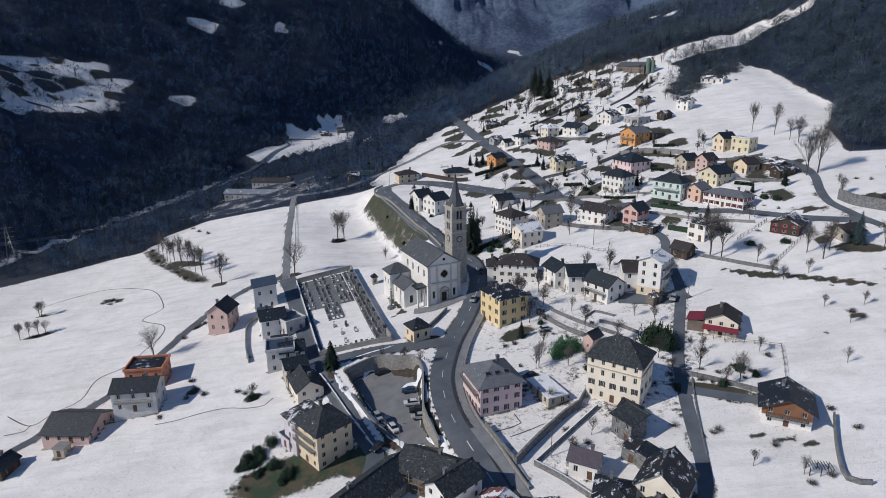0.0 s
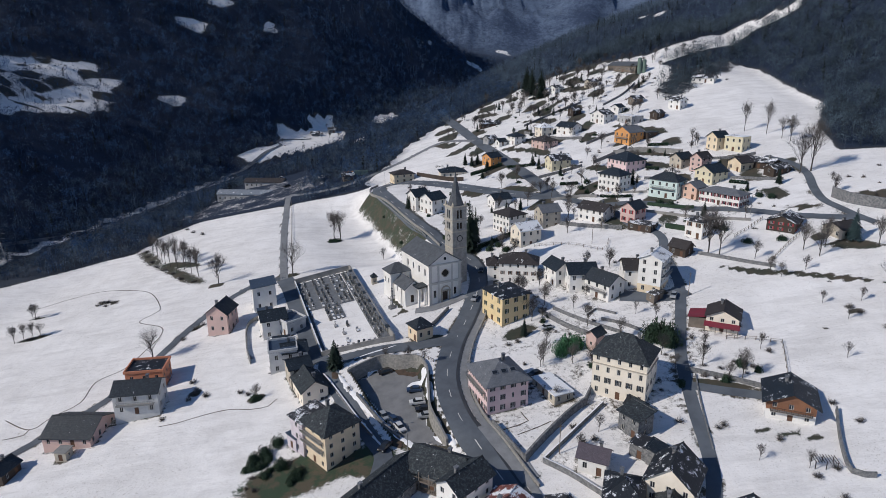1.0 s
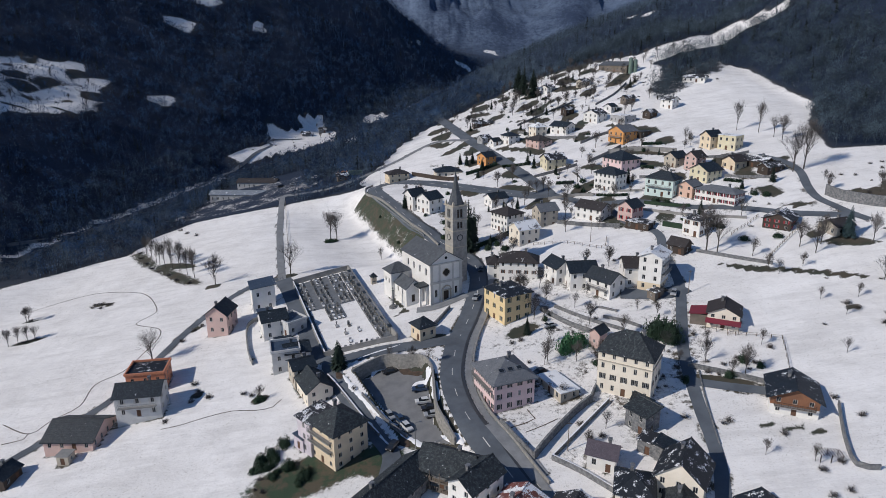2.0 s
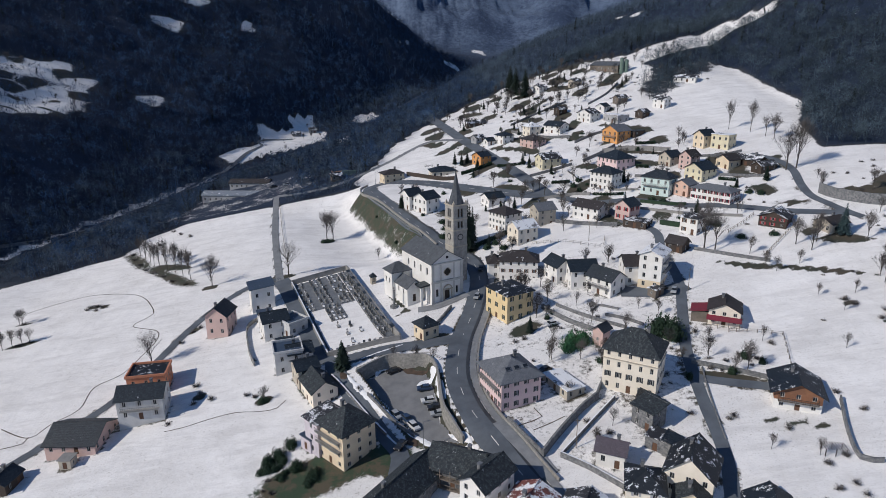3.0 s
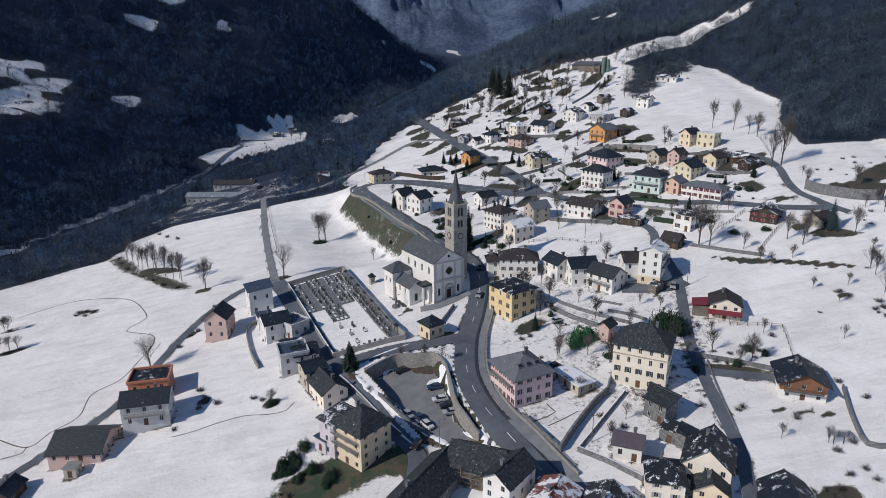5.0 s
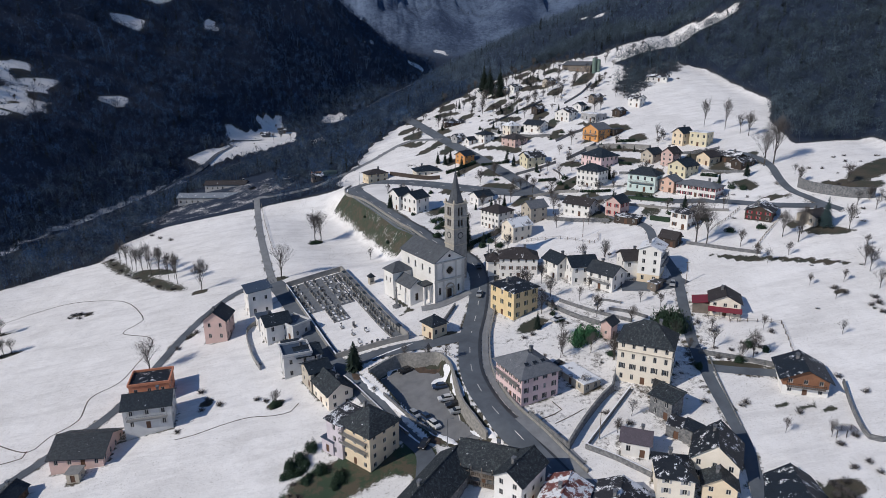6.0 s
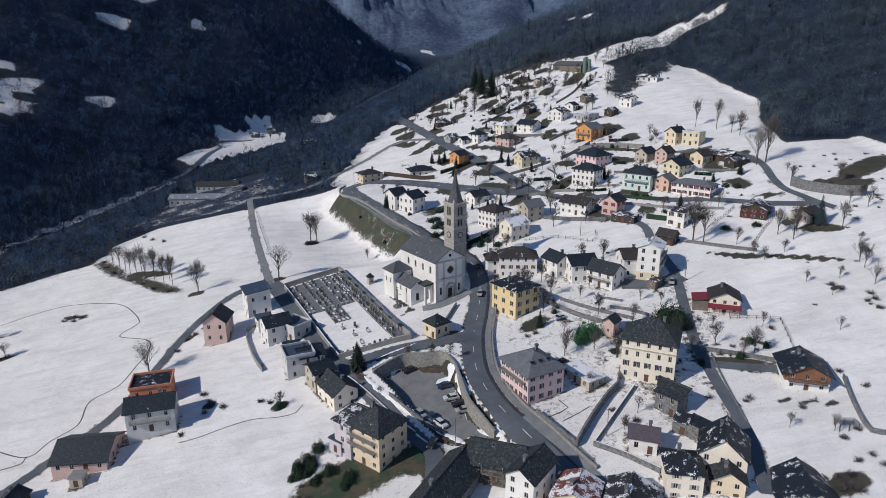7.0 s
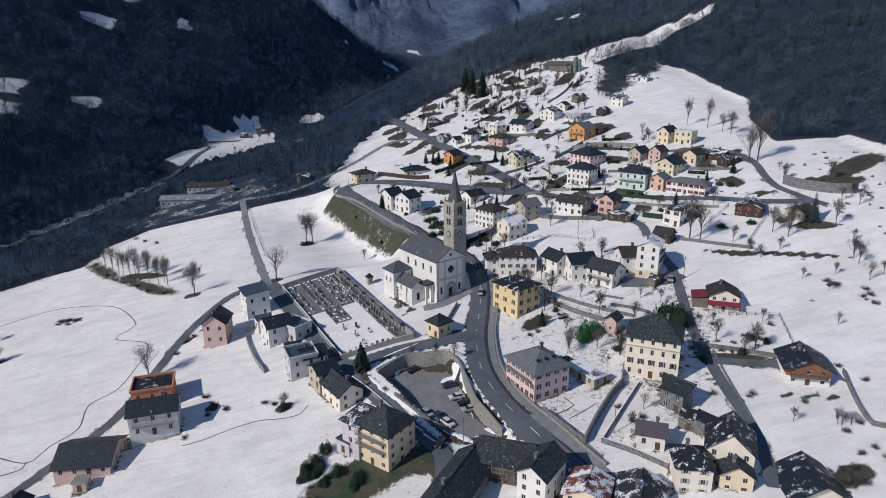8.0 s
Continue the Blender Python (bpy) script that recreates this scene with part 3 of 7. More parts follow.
def railing(name, parent, length, depth, m, mat_, high=1.0):
    """Posts and rails round three sides of a balcony; local x along the wall, y inwards."""
    s = Shape()
    n = max(3, int(length / 0.45))
    for z in (0.12, high):
        s.box(-length / 2, -depth, z - 0.04, length / 2, -depth + 0.06, z + 0.04)
        s.box(-length / 2, -depth + 0.06, z - 0.04, -length / 2 + 0.06, 0, z + 0.04)
        s.box(length / 2 - 0.06, -depth + 0.06, z - 0.04, length / 2, 0, z + 0.04)
    for i in range(n + 1):
        x = -length / 2 + 0.03 + (length - 0.06) * i / n
        s.box(x - 0.04, -depth + 0.01, 0.16, x + 0.04, -depth + 0.05, high - 0.04)
    return part(name, s.done(name, mat_), parent, m=m)


def chimney_mesh():
    def make():
        s = Shape()
        s.box(-0.38, -0.30, -0.8, 0.38, 0.30, 1.15)
        s.box(-0.46, -0.38, 1.15, 0.46, 0.38, 1.27, 1)
        for x in (-0.36, 0.36):
            for y in (-0.28, 0.28):
                s.box(x - 0.06, y - 0.06, 1.27, x + 0.06, y + 0.06, 1.47, 1)
        s.box(-0.50, -0.42, 1.47, 0.50, 0.42, 1.56, 1)
        return s.done("chimney", [STONE, SLATE_GREY])
    return once("chimney", make)


def house(kind, label, loc, turn, size, roof, ridge, rh, wall, cover, floors, shut, bays=None, balcony=0, base=None, upper=None,
          skylights=0, shut_on=None, cornice=0, annex=0, gallery=0, porch=0, over=0.55, slim=1.0):
    """A house: walls with real openings, windows, a door, a solid roof and a chimney. The size is width, depth and height of the eaves."""
    w, d, h = size
    root = new(kind)
    root.matrix_world = pose(*loc, rz=turn)
    tagged(root, label, kind)
    rng = random.Random(label)
    rim, roof = roof == "parapet", "flat" if roof == "parapet" else roof
    fh = h / floors
    ww, wh = (0.95, round(min(1.5, fh * 0.52), 1)) if max(w, d) > 4.2 else (0.7, round(min(1.0, fh * 0.4), 1))
    ww = round(ww * slim, 2)
    sides = [((-w / 2, -d / 2), (1, 0), w), ((w / 2, -d / 2), (0, 1), d), ((w / 2, d / 2), (-1, 0), w), ((-w / 2, d / 2), (0, -1), d)]
    doorside = 3 if d >= w else 0
    bands = [(-3.0, fh, base or wall), (fh, h, upper or wall)] if (base or upper) else [(-3.0, h, wall)]
    mats = [b3[2] for b3 in bands]
    sh = Shape()
    for k, (o, u, length) in enumerate(sides):
        n = 0 if k == 2 else (bays[0 if k % 2 == 0 else 1] if bays else max(1, round((length - 0.8) / 3.0)))
        holes = []
        for i in range(n):
            mid = length * (i + 0.5) / n
            for f in range(floors):
                if f == 0 and k == doorside and i == n // 2:
                    dh = min(2.1, fh - 0.4)
                    holes.append((mid - 0.55, mid + 0.55, 0.05, dh))
                    part("door", door_mesh(1.1, round(dh - 0.05, 2), BROWN), root, m=facing(o, u, mid, 0.05, 0.12))
                    continue
                z = f * fh + fh * 0.30
                holes.append((mid - ww / 2, mid + ww / 2, z, z + wh))
                win = part("window", frame_mesh(ww, wh), root, m=facing(o, u, mid, z, 0.12))
                part("pane", pane_mesh(ww, wh), win)
                if shut and rng.random() < 0.93 and (shut_on is None or f == shut_on):
                    for sx in (-1, 1):
                        part("shutter", leaf_mesh(round(ww * 0.46, 2), wh, shut), win, m=Matrix.Translation((sx * (ww * 0.73 + 0.02), -0.13, 0)))
        for bi, (z0, z1, _) in enumerate(bands):
            wall_face(sh, o, u, length, z0, z1, [q for q in holes if z0 <= q[2] < z1], mi=bi)
    top = len(bands) - 1
    if roof == "gable":
        if ridge == "x":
            for x, flip in ((-w / 2, 1), (w / 2, -1)):
                sh.face([(x, d / 2 * flip, h), (x, -d / 2 * flip, h), (x, 0, h + rh)], top)
        else:
            for y, flip in ((-d / 2, 1), (d / 2, -1)):
                sh.face([(-w / 2 * flip, y, h), (w / 2 * flip, y, h), (0, y, h + rh)], top)
    elif roof in ("shed", "flat"):
        zb = h + rh - 0.02
        if roof == "flat":
            for (o, u, length) in sides:
                wall_face(sh, o, u, length, h, h + rh - 0.1, [], mi=top)
        elif ridge == "x":
            sh.face([(w / 2, d / 2, h), (-w / 2, d / 2, h), (-w / 2, d / 2, zb), (w / 2, d / 2, zb)], top)
            sh.face([(-w / 2, d / 2, h), (-w / 2, -d / 2, h), (-w / 2, d / 2, zb)], top)
            sh.face([(w / 2, -d / 2, h), (w / 2, d / 2, h), (w / 2, d / 2, zb)], top)
        else:
            sh.face([(w / 2, -d / 2, h), (w / 2, d / 2, h), (w / 2, d / 2, zb), (w / 2, -d / 2, zb)], top)
            sh.face([(-w / 2, -d / 2, h), (w / 2, -d / 2, h), (w / 2, -d / 2, zb)], top)
            sh.face([(w / 2, d / 2, h), (-w / 2, d / 2, h), (w / 2, d / 2, zb)], top)
    part("wall", sh.done("wall", mats), root)
    rs = Shape()
    tops = roof_tops(roof, ridge, w, d, h, rh, over if roof != "flat" else 0.25)
    rs.slab(tops, 0.20)
    if roof in ("gable", "hip"):
        seam = sorted({tuple(round(c, 3) for c in q) for f in tops for q in f if q[2] > h + rh}, key=lambda q: (q[0], q[1]))
        if len(seam) == 2:
            rs.tube(Vector(seam[0]) + Vector((0, 0, 0.02)), Vector(seam[1]) + Vector((0, 0, 0.02)), 0.13, 0.13, 5)
    part("roof", rs.done("roof", cover), root)
    if rim:
        X, Y, z = w / 2 + 0.28, d / 2 + 0.28, h + rh - 0.15
        for bx in ((-X, -Y, X, -Y + 0.35), (-X, Y - 0.35, X, Y), (-X, -Y + 0.35, -X + 0.35, Y - 0.35), (X - 0.35, -Y + 0.35, X, Y - 0.35)):
            s = Shape()
            s.box(bx[0], bx[1], z, bx[2], bx[3], z + 0.75)
            part("parapet", s.done("parapet", wall), root)
    if roof in ("gable", "hip") and h > 3 and kind not in ("barn", "hall", "hut", "chapel"):
        cx, cy = (w * 0.18 * rng.choice((-1, 1)), d * 0.10) if ridge == "x" else (w * 0.10, d * 0.2 * rng.choice((-1, 1)))
        part("chimney", chimney_mesh(), root, m=Matrix.Translation((cx, cy, h + rh * 0.75)))
    for i in range(skylights * 3):
        s = Shape()
        s.box(-0.75, -0.6, -0.05, 0.75, 0.6, 0.16)
        s.box(-0.6, -0.45, 0.16, 0.6, 0.45, 0.17, 1)
        slope = math.degrees(math.atan2(rh, d / 2))
        part("skylight", s.done("skylight", [METAL_GREY, GLASS]), root, m=pose((i - 1) * w * 0.22, -d * 0.28, h + rh * 0.46 + 0.14, rx=slope))
    o, u, length = sides[doorside]
    for i in range(balcony):
        z = fh * (floors - 1 - i) if floors > 1 else fh
        s = Shape()
        s.box(-length * 0.42, -1.15, -0.16, length * 0.42, 0, 0)
        slab = part("balcony", s.done("balcony", CONCRETE), root, m=facing(o, u, length / 2, z + 0.1))
        railing("railing", slab, length * 0.84, 1.15, None, TIMBER_DARK if upper else METAL_GREY)
    if gallery:
        for z in (0.3, fh):
            s = Shape()
            s.box(-length * 0.46, -1.3, -0.12, length * 0.46, 0, 0)
            for i in range(5):
                x = -length * 0.45 + length * 0.9 * i / 4
                s.box(x - 0.07, -1.28, 0, x + 0.07, -1.14, fh - 0.14)
            g = part("gallery", s.done("gallery", WOOD_GREY), root, m=facing(o, u, length / 2, z))
            railing("railing", g, length * 0.92, 1.28, None, WOOD_GREY)
    if cornice:
        s = Shape()
        z = fh * (floors - 1) + 0.05
        s.box(-w / 2 - 0.30, -d / 2 - 0.30, z, w / 2 + 0.12, d / 2 + 0.1, z + 0.14)
        part("cornice", s.done("cornice", STONE_LIGHT), root, "thin grey stone cornice")
    if porch:
        s = Shape()
        s.slab([[(-w / 2, -d / 2 - 0.4, 2.7), (-w / 2, d / 2 + 0.4, 2.7), (-w / 2 - 2.0, d / 2 + 0.4, 2.0), (-w / 2 - 2.0, -d / 2 - 0.4, 2.0)]], 0.14)
        part("porch_roof", s.done("porch_roof", MAROON), root, "maroon porch roof")
        for i in range(4):
            s = Shape()
            y = -d / 2 + d * i / 3
            s.box(-w / 2 - 1.9, y - 0.07, -1.5, -w / 2 - 1.76, y + 0.07, 1.9)
            part("porch_post", s.done("porch_post", WOOD_GREY), root)
    if annex:
        s = Shape()
        s.box(-w / 2 + 0.5, d / 2, -2.5, w / 2 - 2, d / 2 + 4.5, 3.0)
        s.slab([[(-w / 2 + 0.1, d / 2 + 0.02, 3.9), (-w / 2 + 0.1, d / 2 + 4.9, 3.1), (w / 2 - 1.6, d / 2 + 4.9, 3.1), (w / 2 - 1.6, d / 2 + 0.02, 3.9)][::-1]], 0.18, 1)
        part("annex", s.done("annex", [WOOD_GREY, MAROON]), root, "lean-to with a maroon roof")
    return root


def curve_points(pts, step=2.0):
    """A smooth run of points through the given ones."""
    out = []
    for i in range(len(pts) - 1):
        p0, p1, p2, p3 = (np.array(pts[max(0, min(len(pts) - 1, i + j))], float) for j in (-1, 0, 1, 2))
        n = max(1, int(np.linalg.norm(p2 - p1) / step))
        for t in np.arange(n) / n:
            out.append(0.5 * (2 * p1 + (p2 - p0) * t + (2 * p0 - 5 * p1 + 4 * p2 - p3) * t * t + (3 * p1 - p0 - 3 * p2 + p3) * t**3))
    return np.array(out + [np.array(pts[-1], float)])


def normals_of(line):
    t = np.gradient(line, axis=0)
    t /= np.linalg.norm(t, axis=1)[:, None] + 1e-9
    return np.stack([-t[:, 1], t[:, 0]], 1)


def ribbon(name, pts, width, mat_, label, lift=0.10, shift=0.0, cat="road"):
    line = curve_points(pts)
    n = normals_of(line)
    offs = np.linspace(-width / 2, width / 2, max(2, int(width / 1.6) + 1)) + shift
    v, f, m = [], [], len(offs)
    for p, q in zip(line, n):
        for o in offs:
            x, y = p + q * o
            v.append((x, y, gz(x, y) + lift))
    for i in range(len(line) - 1):
        for j in range(m - 1):
            a = i * m + j
            f.append((a, a + m, a + m + 1, a + 1))
    ob = new(name, mesh(name, v, f, mat_, True))
    return tagged(ob, label, cat, kind="structure")


def wall_run(name, pts, high, thick, mat_, label, shift=0.0, kind="structure", cat="wall", deep=1.2, cap=None, step=2.0, stand=0.0):
    line = curve_points(pts, step)
    n = normals_of(line)
    s = Shape()
    ring = []
    for p, q in zip(line, n):
        p = p + q * shift
        z = gz(*(p + q * stand))
        a, b2 = p + q * thick / 2, p - q * thick / 2
        ring.append([(a[0], a[1], z - deep), (a[0], a[1], z + high), (b2[0], b2[1], z + high), (b2[0], b2[1], z - deep)])
    for r0, r1 in zip(ring, ring[1:]):
        for i in range(3):
            s.face([r0[i], r1[i], r1[i + 1], r0[i + 1]], 1 if (i == 1 and cap) else 0)
    s.face(ring[0])
    s.face(ring[-1][::-1])
    return tagged(new(name, s.done(name, [mat_, cap] if cap else mat_)), label, cat, kind=kind)


# ---- roads ----
MAIN = [(19.5, -100), (17.9, -90.6), (16.4, -85.1), (11.5, -72.9), (6.8, -62.0), (4.3, -50.3), (4.2, -40.0), (7.1, -25.0), (11.5, -11.8), (15.0, 0.2),
        (17.6, 13.7), (16.5, 28), (11, 40), (3.5, 52), (-4.0, 68), (-11.0, 86), (-19.5, 108), (-23.5, 122), (-20.5, 131), (-11.9, 131.5), (7.6, 117.5),
        (30.1, 95.8), (48.2, 79.8), (56, 77)]
ribbon("road", MAIN, 6.6, ASPHALT, "grey asphalt main road curving past the church")
ribbon("road", [(56, 77), (51.9, 95.5), (43.7, 127.2), (32.0, 174.7), (21.5, 234.8), (17.3, 272.1), (27, 290), (50, 340)], 6.2, ASPHALT, "asphalt valley road climbing beyond the village")
ribbon("road", [(56, 77), (70.0, 59.5), (86.0, 53.5), (102.5, 38.5), (113.8, 32.4), (122.0, 25.9), (129.7, 19.4), (138.0, 14.2), (148.5, 8.5)], 4.0, ASPHALT, "asphalt village street between houses", 0.11)
ribbon("road", [(148, 76), (153.2, 64.9), (152.9, 52.3), (147.1, 36.7), (144.6, 26.4), (145.8, 18.1), (147.3, 10.7), (149.5, 4.5)], 3.2, ASPHALT, "narrow street climbing past a retaining wall", 0.14)
ribbon("road", [(74, 57), (76, 42), (77.8, 33.1), (82.8, 27.0), (83.9, 19.8), (80.9, 9.5), (79.6, -2.5), (77.6, -13.4), (71.2, -30.7), (66.4, -43.5), (63.4, -55.2), (60.9, -67.7), (59.5, -76.1),
                (57.3, -85.2), (52.1, -98)], 3.1, ASPHALT, "narrow asphalt lane between snowy meadows", 0.12)
ribbon("road", [(63.4, -56.5), (70.1, -59.8), (79.0, -63.5)], 3.0, ASPHALT, "short asphalt drive to a chalet", 0.13)
ribbon("road", [(8, -24.0), (-3.1, -25.6), (-13.0, -25.6), (-27.6, -26.5), (-33, -27)], 5.6, ASPHALT, "asphalt side street below the cemetery wall", 0.13)
ribbon("road", [(-31.0, -27.0), (-27, -38), (-20.9, -50.0), (-14.5, -62), (-12, -68), (-13.6, -78)], 4.4, ASPHALT, "shaded asphalt lane going down beside the car park", 0.14)
ribbon("road", [(-57, 44), (-54.3, 38.0), (-51.0, 29.1), (-41.4, 0.0), (-33.3, -25)], 6.4, ASPHALT, "asphalt street along the cemetery", 0.12)
ribbon("path", [(-76.0, 154), (-69.0, 105.3), (-60.5, 60), (-57, 44)], 3.0, PAVING, "straight grey lane across the snowy field", 0.12)
ribbon("road", [(-57, 46), (-70.9, 41.0), (-82.4, 20.2), (-90.0, -5.5), (-95.7, -22.8), (-105.8, -36.1), (-115.0, -46.8), (-126, -58)], 3.2, ASPHALT, "narrow asphalt lane along the field", 0.12)
ribbon("road", [(-76, 154), (-60, 150), (-42, 152), (-15, 172), (10, 196), (30, 182)], 3.6, PAVING, "gravel track along the river bank", 0.1)
ribbon("pavement", [(13.1, -63.1), (15.7, -68.5), (18.9, -74.5), (21.2, -80.6)], 4.2, PAVING, "wide grey paved apron beside the road", 0.2, -1.2, "pavement")
ribbon("pavement", MAIN[1:11], 1.8, PAVING, "raised grey pavement beside the main road", 0.24, -4.3, "pavement")

WET = surface("wet_asphalt", (0.052, 0.056, 0.064), (0.036, 0.039, 0.046), scale=0.3, fine=4, rough=0.5, bump=0.1)
ribbon("wet_strip", MAIN[:16], 0.9, WET, "dark damp strip along the edge of the asphalt", 0.118, -2.8)

line = curve_points(MAIN, 1.0)
nrm = normals_of(line)
s = Shape()
for i in range(2, len(line) - 6, 9):
    for j in range(i, i + 3):
        q = [line[j] + nrm[j] * o for o in (-0.09, 0.09)] + [line[j + 1] + nrm[j + 1] * o for o in (0.09, -0.09)]
        s.face([(x, y, gz(x, y) + 0.125) for x, y in q])
tagged(new("road_marking", s.done("road_marking", LINE)), "worn white dashed centre line", "road marking", kind="structure")

ribbon("yard", [(59.5, -12.0), (66, -14.5), (73, -16.0), (79, -14.5)], 6.0, ASPHALT, "small asphalt yard in front of the tall house", 0.12, cat="yard")

# car park
s = Shape()
px, py = np.meshgrid(np.arange(-24, 5, 0.5), np.arange(-68, -28, 0.5))
for x, y in zip(px.ravel(), py.ravel()):
    c = [(x, y), (x + 0.5, y), (x + 0.5, y + 0.5), (x, y + 0.5)]
    if all(outline_distance(np.array(a), np.array(b2), PARK) < -0.9 - 0.5 * math.sin(0.9 * x) * math.sin(0.7 * y) for a, b2 in c):
        s.face([(a, b2, gz(a, b2) + 0.09) for a, b2 in c])
tagged(new("car_park", s.done("car_park", surface("worn_asphalt", (0.205, 0.207, 0.212), (0.150, 0.153, 0.160), scale=0.3, fine=4, bump=0.15))), "asphalt car park below the road", "car park", kind="structure")

# ---- walls ----
wall_run("retaining_wall", [(-24.0, -34.2), (-19.5, -31.4), (-14.7, -29.4), (-9, -31), (-3.4, -32.8), (-0.9, -38), (-0.4, -45), (0.0, -56.5), (3.6, -66.5)], 0.9, 0.5, STONE_PALE, "curved grey stone retaining wall above the car park", deep=6, cap=CONCRETE, shift=-0.75, stand=1.4, step=1.0)
wall_run("retaining_wall", [(5.5, 46), (-2.5, 62), (-9.5, 79), (-18.0, 101), (-27.5, 122), (-24.5, 135)], 0.9, 0.5, STONE_PALE, "long stone retaining wall under the road", deep=4.5, cap=CONCRETE, shift=0.6)
wall_run("parapet_wall", MAIN[2:10], 0.9, 0.4, STONE_PALE, "low stone wall along the pavement", shift=-5.6, cap=CONCRETE)

# ---- houses ----
house("house", "low house with pinkish walls and a wide dark slate roof", (-96.7, -40.0, -19.2), 86, (12.5, 13.0, 2.8), "gable", "y", 2.8, ROSE, SLATE, 1, None)
house("house", "grey two-storey house with a dark slate gable roof", (-82.3, -33.2, -15.2), 96, (8.6, 11.8, 6.3), "gable", "y", 2.1, GREY_LIGHT, SLATE, 2, FRAME, bays=(2, 3), balcony=1)
house("house", "orange house with a flat dark roof partly under snow", (-85.4, -19.7, -15.1), 96, (8.6, 10.6, 4.9), "parapet", "y", 0.8, ORANGE, SLATE_FLECK, 2, None)
house("house", "small pink gabled house beside a lane", (-71.3, 9.4, -10.7), 82, (8.5, 7.2, 7.4), "gable", "x", 2.8, ROSE, SLATE, 2, None)
house("house", "white modern house with a flat blue-grey metal roof", (-60.3, 23.8, -8.6), 18, (8.0, 9.0, 9.0), "shed", "y", 1.0, WHITE, METAL, 2, None)
house("house", "white plastered house with a dark gable roof", (-52.1, 0.9, -9.3), 22, (8.0, 8.0, 6.7), "gable", "x", 2.0, WHITE, SLATE, 2, None)
house("annex", "low grey annex with a flat dark roof", (-46.3, 0.3, -8.0), 43, (7.0, 8.0, 4.4), "parapet", "x", 0.3, GREY_LIGHT, METAL, 1, None)
house("house", "grey house with a flat dark roof and terrace", (-44.3, -21.3, -10.3), 14, (8.0, 8.0, 6.9), "parapet", "x", 0.3, GREY_LIGHT, METAL, 2, None)
house("house", "white gabled house in a row along the street", (-33.5, -38.8, -10.5), 26, (7.0, 10.0, 4.8), "gable", "y", 2.4, CREAM_LIGHT, SLATE_OLD, 2, None)
house("house", "cream four-storey house with a dark slate hip roof and balconies", (-24.6, -63.1, -12.1), 42, (9.6, 10.0, 9.5), "hip", "y", 3.2, CREAM, SLATE_OLD, 4, None, balcony=2)
house("house", "pale lilac house wing with a low snowy roof", (-30.2, -59.8, -12.2), 42, (7.0, 5.2, 9.2), "shed", "y", 1.0, LILAC, SLATE_SNOW, 3, None)
house("house", "yellow square villa with green shutters and a low hipped roof", (23.5, -12.4, 0.2), 27, (10.0, 11.0, 9.2), "hip", "x", 1.3, YELLOW, SLATE_FLECK, 3, GREEN, bays=(3, 3), slim=0.75)
house("house", "pink three-storey house with dark shutters and a grey hip roof", (16.3, -52.6, -4.9), 18, (11.0, 12.0, 8.2), "hip", "x", 3.0, PINK, SLATE_GREY, 3, DARK, bays=(4, 6), skylights=1, slim=0.72, balcony=1, over=0.8)
house("garage", "low white garage with a flat snowy roof", (30.3, -52.4, -3.8), 21, (5.4, 10.5, 2.6), "flat", "x", 0.25, STONE_LIGHT, SNOWROOF, 1, None)
house("house", "large cream four-storey house with a dark slate hip roof", (47.7, -54.6, -2.4), 56, (10.0, 13.2, 11.5), "hip", "y", 4.2, CREAM_LIGHT, SLATE_OLD, 4, DARK, shut_on=1, bays=(3, 5), slim=0.85, cornice=1)
house("hut", "small pinkish hut with a gable roof", (45.4, -35.8, 0.6), 41, (4.0, 3.2, 4.7), "gable", "x", 1.2, ROSE, SLATE, 1, None)
house("house", "small stone tower house with an old slate roof", (46.0, -69.5, -4.5), 31, (5.0, 5.7, 5.2), "shed", "y", 1.2, STONE, SLATE_OLD, 2, None)
house("shed", "roofless low stone shed", (45.5, -76.7, -5.4), 47, (4.5, 4.5, 3.2), "flat", "x", 0.2, STONE, SLATE_SNOW, 1, None)
house("cottage", "small white cottage with a violet-grey gable roof", (34.0, -79.3, -6.7), 62, (4.6, 6.0, 4.0), "gable", "y", 1.6, WHITE, VIOLET, 1, None)
house("house", "cream gabled house with a snow-flecked slate roof", (47.9, -88.0, -6.9), 55, (9.5, 9.4, 5.2), "gable", "x", 4.0, CREAM_LIGHT, SLATE_FLECK, 2, None)
house("house", "pale yellow house with a dark slate hip roof", (36.9, -90.6, -9.6), 70, (8.0, 7.2, 7.0), "hip", "x", 2.0, CREAM_LIGHT, SLATE_FLECK, 3, GREY)
house("house", "gabled house with timber gallery and slate roof", (45.4, -93.6, -9.0), 62, (6.0, 6.5, 4.6), "gable", "x", 2.2, CREAM, SLATE_OLD, 2, None)
house("chalet", "white chalet with a steep dark roof streaked with snow", (59.6, -99.0, -9.6), 73, (10.0, 11.0, 3.0), "gable", "x", 3.4, CREAM_LIGHT, SLATE_BLUE, 2, DARK, balcony=1, over=1.1)
house("house", "house with a long dark slate gable roof", (-12.4, -83.4, -12.6), 52, (22.0, 8.4, 5.6), "gable", "x", 3.0, STONE, SLATE_OLD, 2, None)
house("house", "stone house with dark slate roof and wooden gallery", (0.9, -76.9, -10.2), 61, (8.0, 10.5, 5.0), "gable", "y", 2.5, STONE, SLATE_OLD, 2, DARK, gallery=1, over=1.25)
house("house", "white gabled house with a dark slate roof", (5.7, -85.6, -10.4), 44, (10.0, 6.4, 7.4), "gable", "x", 2.2, WHITE, SLATE_OLD, 3, None)
